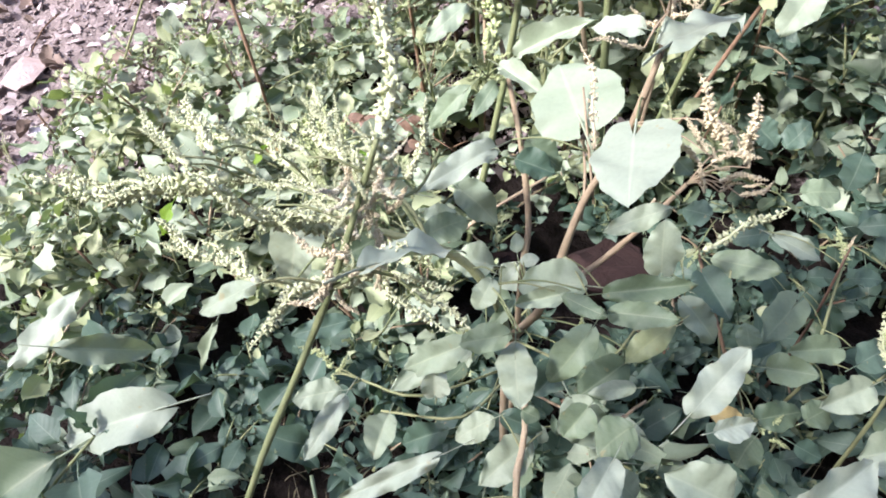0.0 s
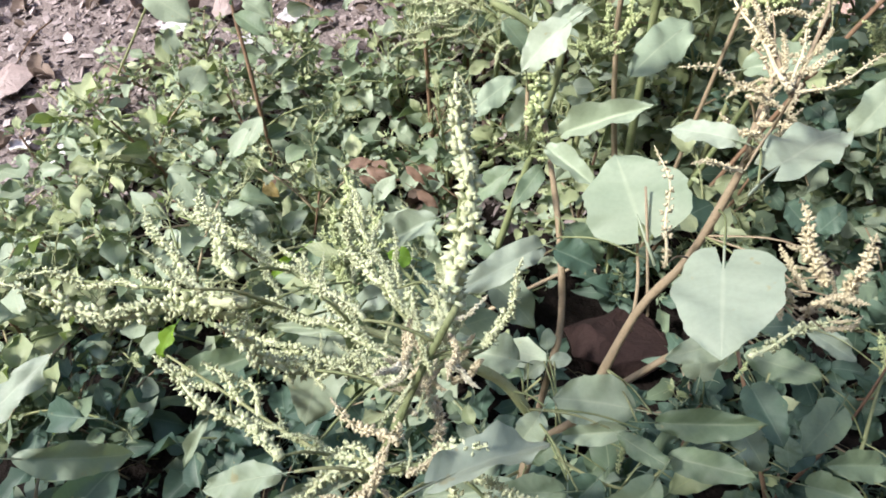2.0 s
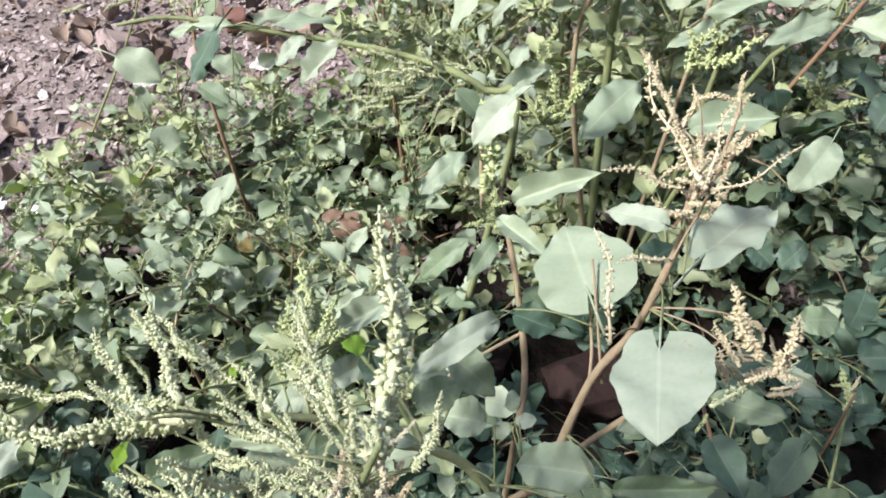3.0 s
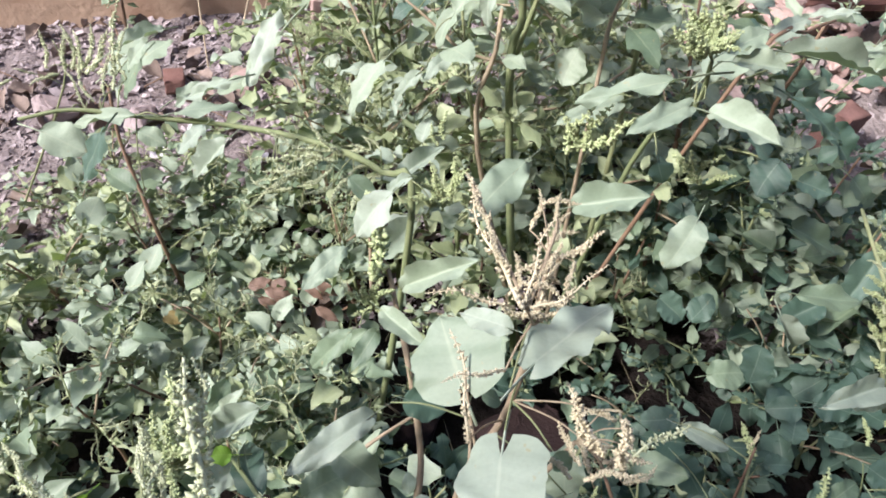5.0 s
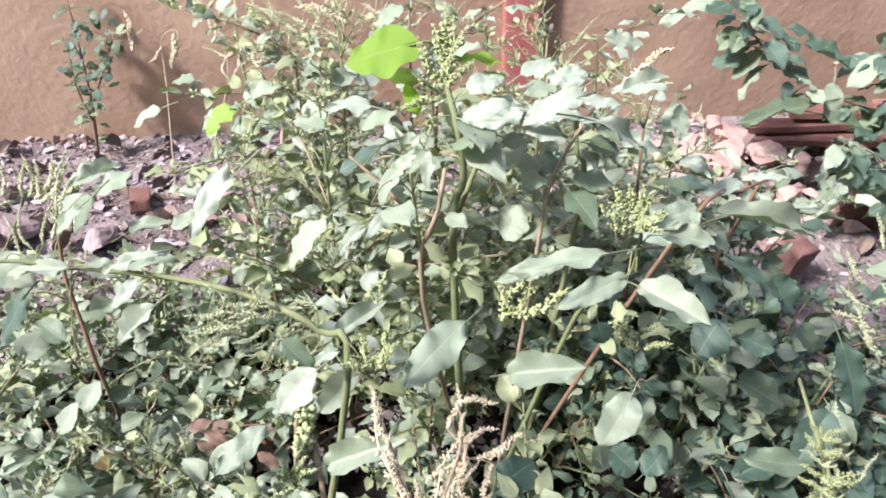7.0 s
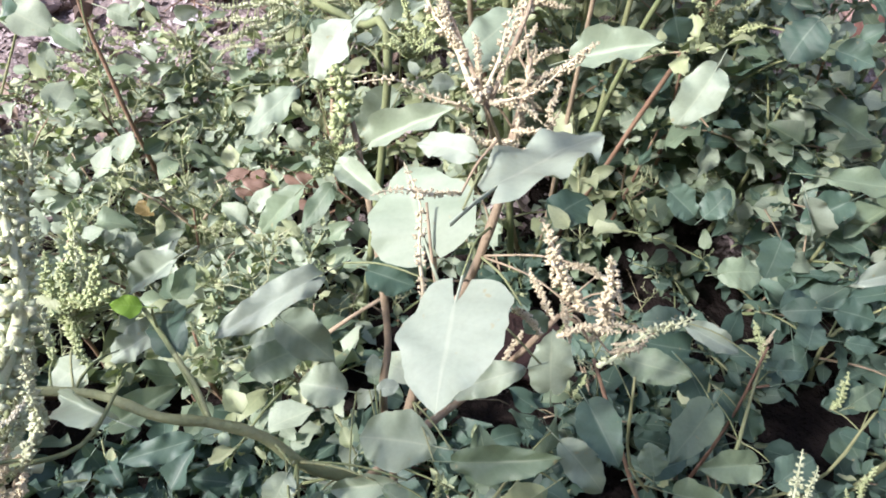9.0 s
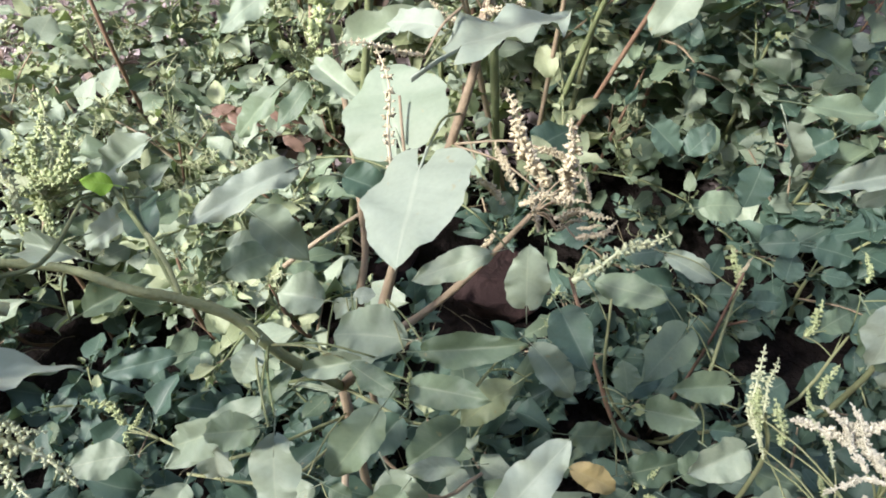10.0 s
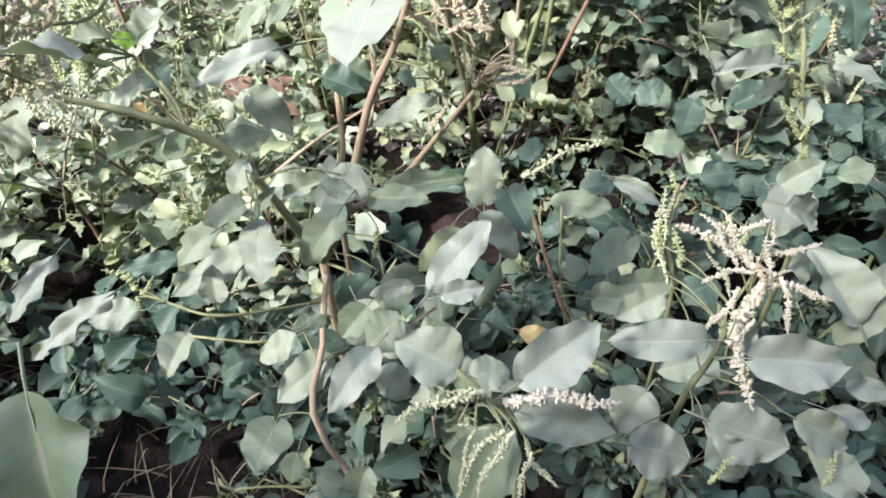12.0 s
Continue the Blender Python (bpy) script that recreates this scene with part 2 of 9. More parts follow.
# ---- leaf blades: length 1 along +y from the blade's foot, with a stalk behind it ----
def leaf_data(rnd, width, fullest, notch=0.03, heart=0.0, fold=0.10, droop=0.15, wave=0.02, petiole=0.5, rows=10, cols=6, side_bend=0.0, blunt=0.6, sides=5, foot=0.5, ruffle=0.0):
    """Vertices, faces and uv of one blade; blunt rounds its tip (1 is pointed), foot its base, ruffle waves the margin."""
    verts, faces, uvs = [], [], []
    ph = rnd.uniform(0, 6)
    ragged = rnd.uniform(0.0, 0.010)
    lopsided = rnd.uniform(-0.10, 0.10)
    for i in range(rows + 1):
        s = 0.25 * i / rows + 0.75 * (0.5 - 0.5 * math.cos(math.pi * i / rows))
        if s < fullest:
            w = max(1 - ((fullest - s) / fullest) ** 2.0, 0.006) ** (foot - 0.15 * heart)
        else:
            w = max(1 - ((s - fullest) / (1 - fullest)) ** 1.8, 0.004) ** blunt
        w *= 0.5 * width
        for j in range(cols + 1):
            u = 2 * j / cols - 1
            edge, half = abs(u), (2.0 if u > 0 else 0.0)
            rim = 0.06 * math.sin(s * 15 + ph + half) + 0.05 * math.sin(s * 6 + 2 * ph + 1.5 * half) + 0.026 * math.sin(s * 41 + 3 * ph + half)
            x = u * w * (1 + lopsided * u) * (1 + edge * rim) + rnd.uniform(-1, 1) * ragged * edge
            y = s - heart * 0.30 * edge ** 1.3 * (1 - s) ** 3 + (notch * (edge - 0.6) if i == rows else 0)
            x += side_bend * s * s
            z = fold * edge ** 1.2 * w * 2 - droop * s * s - 0.10 * droop * edge
            z += wave * math.sin(s * 11 + ph + u * 2.2) * (0.3 + edge) + 0.2 * wave * math.sin(s * 23 + u * 5 + ph)
            z += ruffle * edge ** 2.5 * (math.sin(s * (14 + 4 * math.sin(ph)) + 2 * ph + half) - 0.5 + 0.5 * math.sin(s * 31 + ph))
            z -= 0.016 * (1 - edge) ** 2 * math.sin(math.pi * s)
            verts.append((x, y, z))
            uvs.append((0.5 + 0.5 * u, s))
    c = cols + 1
    for i in range(rows):
        for j in range(cols):
            faces.append((i * c + j, i * c + j + 1, (i + 1) * c + j + 1, (i + 1) * c + j))
    if petiole > 0:
        base = len(verts)
        p = [Vector((0.0, -petiole, -0.10 * petiole)), Vector((0, -0.5 * petiole, -0.01)), Vector((0, 0.0, -0.004)), Vector((0, 0.3, -0.03 - 0.09 * droop))]
        if sides < 5:
            p = [p[0], p[2]]
        v, f = tube_data(p, 0.018, 0.011, sides)
        verts += v
        uvs += [(0.5, 0.1)] * len(v)
        faces += [tuple(q + base for q in g) for g in f]
    return verts, faces, uvs


def leaf_mesh(name, rnd, width, fullest, material, **shape):
    v, f, uv = leaf_data(rnd, width, fullest, **shape)
    return mesh_of(name, v, f, material, uv)


rnd = random.Random(5)
LEAVES = {}
for key, mat in (("green", LEAF), ("pale", LEAF_PALE), ("blue", LEAF_BLUE_SHADED), ("lime", LEAF_LIME), ("yellow", LEAF_YELLOW), ("young", LEAF_YOUNG), ("rust", LEAF_RUST), ("silver_lit", LEAF_SILVER_LIT)):
    LEAVES[key] = {
        "oval": [leaf_mesh("leaf_oval", rnd, rnd.uniform(0.60, 0.76), rnd.uniform(0.36, 0.48), mat, fold=rnd.uniform(0.02, 0.22), droop=rnd.uniform(0.02, 0.35), wave=0.03, blunt=rnd.uniform(0.5, 0.75), rows=10, cols=6, side_bend=rnd.uniform(-0.12, 0.12), ruffle=0.05) for q in range(7)],
        "rhomb": [leaf_mesh("leaf_rhomb", rnd, rnd.uniform(0.60, 0.80), rnd.uniform(0.34, 0.42), mat, fold=rnd.uniform(0.05, 0.26), droop=rnd.uniform(0.05, 0.35), wave=0.03, notch=0.0, blunt=0.95, foot=0.75, rows=10, cols=6, side_bend=rnd.uniform(-0.12, 0.12), ruffle=0.05) for q in range(5)],
        "long": [leaf_mesh("leaf_long", rnd, rnd.uniform(0.34, 0.46), rnd.uniform(0.36, 0.46), mat, fold=rnd.uniform(0.1, 0.3), droop=rnd.uniform(0.1, 0.4), wave=0.03, notch=0.0, blunt=0.95, foot=0.7, rows=10, cols=6, side_bend=rnd.uniform(-0.12, 0.12), ruffle=0.02) for q in range(4)],
    }
for key, mat in (("green", LEAF), ("pale", LEAF_PALE), ("blue", LEAF_BLUE_SHADED), ("lime", LEAF_LIME), ("yellow", LEAF_YELLOW), ("young", LEAF_YOUNG), ("silver_lit", LEAF_SILVER_LIT)):
    LEAVES[key]["heart"] = [leaf_mesh("leaf_heart", rnd, 1.0, 0.30, mat, heart=0.9, fold=0.05, droop=0.12, wave=0.024, notch=0.02, petiole=0.6, blunt=0.85, rows=26, cols=12, ruffle=0.025)]
    LEAVES[key]["big"] = [leaf_mesh("leaf_big", rnd, 1.0, f, mat, heart=0.35, fold=fo, droop=dr, wave=0.022, notch=0.05, petiole=0.4, rows=26, cols=12, side_bend=sb, blunt=bl, foot=ft, ruffle=0.045) for f, fo, dr, sb, bl, ft in ((0.38, 0.06, 0.12, 0.05, 0.6, 0.5), (0.42, 0.14, 0.24, -0.10, 0.75, 0.6), (0.35, 0.22, 0.10, 0.04, 0.7, 0.5), (0.42, 0.10, 0.30, 0.12, 0.55, 0.55), (0.37, 0.26, 0.18, -0.05, 0.85, 0.6), (0.34, 0.12, 0.34, 0.08, 0.9, 0.5), (0.40, 0.02, 0.05, -0.12, 0.65, 0.65))]


def blade_pose(foot, tip, width, normal, natural):
    """The pose that lays a unit blade from foot to tip with that width, its upper face towards normal."""
    foot, tip, normal = Vector(foot), Vector(tip), Vector(normal)
    y = tip - foot
    length = y.length
    y.normalize()
    z = normal - y * normal.dot(y)
    z = z.normalized() if z.length > 1e-4 else y.orthogonal().normalized()
    x = y.cross(z)
    m = Matrix((x * width / natural, y * length, z * length)).transposed().to_4x4()
    m.translation = foot
    return m


def grow(parent, foot, direction, length, normal, rnd, tone="green", kind=None, width=1.0):
    """A leaf on a plant, its stalk starting at foot."""
    d = Vector(direction).normalized()
    kind = kind or rnd.choice(("oval", "oval", "oval", "rhomb"))
    me = rnd.choice(LEAVES[tone][kind])
    at = Vector(foot) + d * 0.5 * length
    return child("leaf", me, parent, blade_pose(at, at + d * length, length * width, normal, 1.0))


TOWARDS = Vector((0.0, -0.62, 0.78))


def set_leaf(parent, foot, tip, width, tone="green", kind="big", face=0.7, lean=0.0, pick=None):
    """A leaf laid from foot to tip; face turns its upper side from the zenith towards the open front, lean to one side."""
    normal = (TOWARDS * face + Vector((lean, 0, 1 - face))).normalized()
    me = LEAVES[tone][kind][int(abs(foot[0] * 977 + foot[1] * 631)) % len(LEAVES[tone][kind]) if pick is None else pick]
    natural = 1.0 if kind in ("big", "heart") else (0.72 if kind != "long" else 0.4)
    a, b = Vector(foot), Vector(tip)
    leaf = child("leaf", me, parent, blade_pose(foot, tip, width, normal, natural))
    footstalk(parent, leaf, foot, a - (b - a) * 0.3, 0.00065, STEM_GREEN)
    return leaf


# ---- seed spikes: length 1 along +y, beset with small clustered husks ----
def husk(verts, faces, at, r, axis, rnd):
    """One small pointed husk, a six-sided grain."""
    k = len(verts)
    a = Vector(axis).normalized()
    b = a.orthogonal().normalized()
    c = a.cross(b)
    r1, r2 = r * rnd.uniform(0.7, 1.05), r * rnd.uniform(0.7, 1.05)
    verts += [at + a * r * 1.5, at + b * r1, at - 0.5 * r1 * b + 0.87 * r2 * c, at - 0.5 * r2 * b - 0.87 * r1 * c, at - a * r]
    faces += [(k, k + 1, k + 2), (k, k + 2, k + 3), (k, k + 3, k + 1), (k + 4, k + 2, k + 1), (k + 4, k + 3, k + 2), (k + 4, k + 1, k + 3)]


def spike_data(rnd, thick, bend, clumps=22, around=5, grains=7, loose=0.3, rings=16):
    """A spike of rounded clumps of husks round a thin core; loose opens it towards the foot."""
    verts, faces = [], []
    ph = rnd.uniform(0, 6)
    axis = [Vector((bend * math.sin(math.pi * s) + 0.022 * math.sin(9 * s + ph), s, 0.05 * math.sin(math.pi * s) * math.sin(ph) + 0.018 * math.sin(11 * s + 2 * ph))) for s in [i / rings for i in range(rings + 1)]]
    v, f = tube_data(axis, thick * (0.62 - 0.45 * loose), thick * 0.1, 6 if rings > 8 else 4)
    verts += v
    faces += f

    def along(s):
        q = min(max(s, 0), 0.999) * rings
        i = int(q)
        return axis[i].lerp(axis[i + 1], q - i)

    for k in range(clumps):
        s0 = (k + 0.5) / clumps
        if rnd.random() < loose * 0.35 * (1 - s0):
            continue
        w = thick * math.sqrt(max(0.05, 1 - s0 ** 4)) * min(1, 0.6 + 2.5 * s0) * rnd.uniform(0.8, 1.2)
        t0 = rnd.uniform(0, 6.3)
        for j in range(around):
            turn = t0 + j * math.tau / around + rnd.uniform(-0.3, 0.3)
            out = Vector((math.cos(turn), 0.25, math.sin(turn)))
            mid = along(s0 + rnd.uniform(-0.25, 0.25) / clumps) + Vector((out.x, 0, out.z)) * w * rnd.uniform(0.45, 0.75)
            for q in range(grains):
                off = Vector((rnd.uniform(-1, 1), rnd.uniform(-1, 1), rnd.uniform(-1, 1)))
                husk(verts, faces, mid + off * w * 0.24, w * rnd.uniform(0.30, 0.46), out + off * 0.8, rnd)
    return verts, faces


def spike_mesh(name, rnd, thick, bend, material, clumps=22, around=5, grains=7, loose=0.3):
    v, f = spike_data(rnd, thick, bend, clumps, around, grains, loose)
    return mesh_of(name, v, f, material)


SPIKES = {
    "thick": [spike_mesh("spike_thick", rnd, 0.060, b, SEED_GREEN, 18, 4, 3, 0.12) for b in (0.0, 0.06, -0.08, 0.12)],
    "long": [spike_mesh("spike_long", rnd, 0.040, b, SEED_GREEN, 26, 4, 4, 0.5) for b in (0.04, -0.07, 0.12)],
    "fat": [spike_mesh("spike_fat", rnd, 0.086, b, SEED_GREEN, 10, 4, 3, 0.10) for b in (0.05, -0.08, 0.12)],
    "bead": [spike_mesh("spike_bead", rnd, 0.050, b, SEED_GREEN, 22, 4, 3, 0.10) for b in (0.03, -0.06, 0.08)],
    "tan": [spike_mesh("spike_tan", rnd, 0.072, b, SEED_TAN, 15, 4, 4, 0.35) for b in (0.0, 0.09, -0.12, 0.05, -0.04)],
    "tan_thin": [spike_mesh("spike_tan_thin", rnd, 0.042, b, SEED_TAN, 17, 3, 3, 0.5) for b in (0.03, -0.06, 0.08)],
    "tan_thick": [spike_mesh("spike_tan_thick", rnd, 0.074, b, SEED_TAN, 15, 5, 3, 0.25) for b in (0.04, -0.08, 0.1)],
    "fresh": [spike_mesh("spike_fresh", rnd, 0.10, b, SEED_FRESH, 9, 4, 5, 0.3) for b in (0.0, 0.1, -0.12)],
    "pale": [spike_mesh("spike_pale", rnd, 0.055, b, SEED_GREEN, 16, 4, 3, 0.4) for b in (0.02, 0.1, -0.1)],
    "cream": [spike_mesh("spike_cream", rnd, 0.060, b, SEED_CREAM, 19, 5, 5, 0.2) for b in (0.03, 0.14, -0.12, -0.2)],
}


def set_spike(parent, foot, tip, kind="thick"):
    foot, tip = Vector(foot), Vector(tip)
    k = int(abs(tip[0] * 3571 + tip[2] * 2741))
    me = SPIKES[kind][k % len(SPIKES[kind])]
    m = blade_pose(foot, tip, (tip - foot).length, TOWARDS if k % 2 else -TOWARDS, 1.0)
    spike = child("seed_spike", me, parent, m)
    footstalk(parent, spike, foot, foot, 0.0006, STEM_TAN if kind.startswith("tan") else STEM_GREEN, 0.06)
    return spike


# ---- joined small foliage: many little leaves of one shoot system in one mesh ----
SMALL = []
_rnd = random.Random(8)
for q in range(20):
    narrow = q % 4 == 3
    SMALL.append(leaf_data(_rnd, 0.40 if narrow else _rnd.uniform(0.55, 0.85), _rnd.uniform(0.28, 0.46), notch=_rnd.choice((0.0, 0.05)), fold=_rnd.uniform(0.05, 0.5), droop=_rnd.uniform(-0.1, 0.55), wave=_rnd.uniform(0.03, 0.07), petiole=0.5, rows=5, cols=4, side_bend=_rnd.uniform(-0.2, 0.2), blunt=_rnd.uniform(0.6, 1.0), sides=3, foot=_rnd.uniform(0.5, 0.9), ruffle=0.10))
SMALL = [(np.array(v), f, np.array(uv)) for v, f, uv in SMALL]


WISPS = [(np.array([tuple(p) for p in v]), f, np.full((len(v), 2), 0.5)) for v, f in [spike_data(_rnd, 0.055, b, 5, 3, 2, 0.5, 3) for b in (0.05, 0.2, -0.18, 0.3)]]


class Foliage:
    """Gathers little leaves and wisps of seed and makes one mesh of them, a material for each tone."""

    def __init__(self):
        self.verts, self.faces, self.uvs, self.slots, self.tones, self.n = [], [], [], [], [], 0

    def leaf(self, foot, d, length, normal, rnd, tone, narrow=False):
        v, f, uv = SMALL[rnd.randrange(5) * 4 + 3 if narrow else rnd.randrange(len(SMALL))]
        at = Vector(foot) + d * 0.5 * length
        self.put((v, f, uv), at, d, length, normal, tone)

    def wisp(self, foot, tip, rnd):
        """A thin small seed spike."""
        d = Vector(tip) - Vector(foot)
        self.put(WISPS[rnd.randrange(len(WISPS))], Vector(foot), d.normalized(), d.length, direction(rnd.uniform(0, 6.3), 0.4), "wisp")

    def put(self, form, at, d, length, normal, tone):
        v, f, uv = form
        m = np.array(blade_pose(at, at + d * length, length, normal, 1.0))
        self.verts.append(v @ m[:3, :3].T + m[:3, 3])
        if tone not in self.tones:
            self.tones.append(tone)
        k = self.tones.index(tone)
        self.faces += [tuple(q + self.n for q in g) for g in f]
        self.slots += [k] * len(f)
        self.uvs.append(uv)
        self.n += len(v)

    def build(self, plant):
        if not self.n:
            return None
        me = bpy.data.meshes.new("foliage")
        inv = np.array(plant.location)
        me.from_pydata((np.concatenate(self.verts) - inv).tolist(), [], self.faces)
        uv = np.concatenate(self.uvs)
        idx = np.empty(len(me.loops), dtype=np.int32)
        me.loops.foreach_get("vertex_index", idx)
        me.uv_layers.new(name="UVMap").data.foreach_set("uv", uv[idx].astype(np.float32).ravel())
        for t in self.tones:
            me.materials.append(TONES[t])
        me.polygons.foreach_set("material_index", np.array(self.slots, dtype=np.int32))
        me.shade_smooth()
        return child("foliage", me, plant)


TONES = {"green": LEAF, "pale": LEAF_PALE, "blue": LEAF_BLUE_SHADED, "lime": LEAF_LIME, "yellow": LEAF_YELLOW, "young": LEAF_YOUNG, "silver_lit": LEAF_SILVER_LIT, "wisp": SEED_WISP}


# ---- the setting ----
WALL_Y, SUN_BLOCK_TOP = 1.75, 4.0


def ground_height(x, y):
    """Level under the weeds, rising as a bank of soil and rubble towards the wall."""
    rise = min(max((y - 0.6) / 1.1, 0), 1)
    h = 0.085 * rise * rise * (3 - 2 * rise)
    if abs(x) < 3 and -1 < y < 2:
        h += 0.018 * noise.noise((x * 5, y * 5, 0)) + 0.010 * noise.noise((x * 17, y * 17, 3)) * (0.4 + rise)
    return h


def build_ground():
    near = [i * 0.04 for i in range(-40, 41)]
    far = [1.9, 2.4, 3.2, 4.5, 7, 12, 25, 60, 160]
    xs = [-v for v in far[::-1]] + near + far
    ys = [-v for v in far[::-1]] + [v for v in near if v > -1.61] + far
    verts = [(x, y, ground_height(x, y)) for y in ys for x in xs]
    n = len(xs)
    faces = [(j * n + i, j * n + i + 1, (j + 1) * n + i + 1, (j + 1) * n + i) for j in range(len(ys) - 1) for i in range(n - 1)]
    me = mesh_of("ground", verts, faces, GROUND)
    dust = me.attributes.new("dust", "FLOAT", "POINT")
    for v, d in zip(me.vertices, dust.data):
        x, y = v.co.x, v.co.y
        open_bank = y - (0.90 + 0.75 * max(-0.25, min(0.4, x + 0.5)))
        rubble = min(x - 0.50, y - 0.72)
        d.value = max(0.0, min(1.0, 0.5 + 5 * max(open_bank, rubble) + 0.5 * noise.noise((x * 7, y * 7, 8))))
    tagged(new("ground", me), "dark crumbly soil, blackened for shade under weeds, rising to rubble bank", "ground", kind="structure")


build_ground()


def box_mesh(name, sx, sy, sz, material, bevel=0.004, rough=0.0, seed=1, cuts=0):
    bm = bmesh.new()
    bmesh.ops.create_cube(bm, size=1.0)
    bmesh.ops.scale(bm, vec=(sx, sy, sz), verts=bm.verts)
    if cuts:
        bmesh.ops.subdivide_edges(bm, edges=bm.edges[:], cuts=cuts, use_grid_fill=True)
    if bevel:
        bmesh.ops.bevel(bm, geom=[e for e in bm.edges if len(e.link_faces) == 2 and e.calc_face_angle() > 0.5], offset=bevel, segments=2, affect="EDGES", profile=0.6)
    if rough:
        for v in bm.verts:
            v.co += rough * noise.noise_vector(v.co * 18 + Vector((seed * 7.3, seed, 0))) + 0.4 * rough * noise.noise_vector(v.co * 60 + Vector((seed, 0, seed)))
    me = bpy.data.meshes.new(name)
    bm.to_mesh(me)
    bm.free()
    me.materials.append(material)
    me.shade_smooth()
    return me


def build_wall():
    wall = new("wall_north", box_mesh("wall_north", 14.0, 0.24, 2.6, WALL, 0.01, 0.006, 2, 0))
    wall.location = (0, WALL_Y + 0.12, 1.2)
    tagged(wall, "stained tan lime-washed boundary wall", "wall", kind="structure")
    band = new("painted_pier", box_mesh("painted_pier", 0.085, 0.05, 2.2, RED_PAINT, 0.006, 0.002, 4, 3))
    band.location = (0.415, WALL_Y - 0.01, 1.17)
    tagged(band, "red painted pier on the tan wall", "pier", kind="structure")
    # Unseen wall added behind to keep direct sun off the front plants.
    sun_block = new("wall_south", box_mesh("wall_south", 12.0, 0.3, SUN_BLOCK_TOP, WALL, 0.02, 0.01, 6, 0))
    sun_block.location = (1.9, -1.60, SUN_BLOCK_TOP / 2 - 0.05)
    # Added step on top of it, to deepen shade over the right side.
    sun_block_step = new("wall_upper", box_mesh("wall_upper", 8.0, 0.3, 0.8, WALL, 0.02, 0.01, 7, 0))
    sun_block_step.location = (-2.72 + 4, -1.60, SUN_BLOCK_TOP - 0.05 + 0.402)
    tagged(sun_block_step, "unseen parapet added behind the patch to block more sun", "wall", kind="structure")
    tagged(sun_block, "unseen plain wall added behind the patch to block sun", "wall", kind="structure")


build_wall()


# ---- weeds ----
def direction(turn, rise):
    return Vector((math.cos(turn) * math.cos(rise), math.sin(turn) * math.cos(rise), math.sin(rise)))


def tuft(put, at, up, size, rnd, tone="green", n=5):
    """The bunch of young leaves at a shoot's end."""
    for i in range(n):
        turn = rnd.uniform(0, math.tau)
        d = (up * rnd.uniform(0.5, 1.2) + direction(turn, rnd.uniform(-0.1, 0.5))).normalized()
        put.leaf(at, d, size * rnd.uniform(0.4, 0.9), (up - d * 0.5 + TOWARDS * 0.3), rnd, tone if rnd.random() < (0.85 if tone == "blue" else 0.45) else "young", rnd.random() < 0.5)


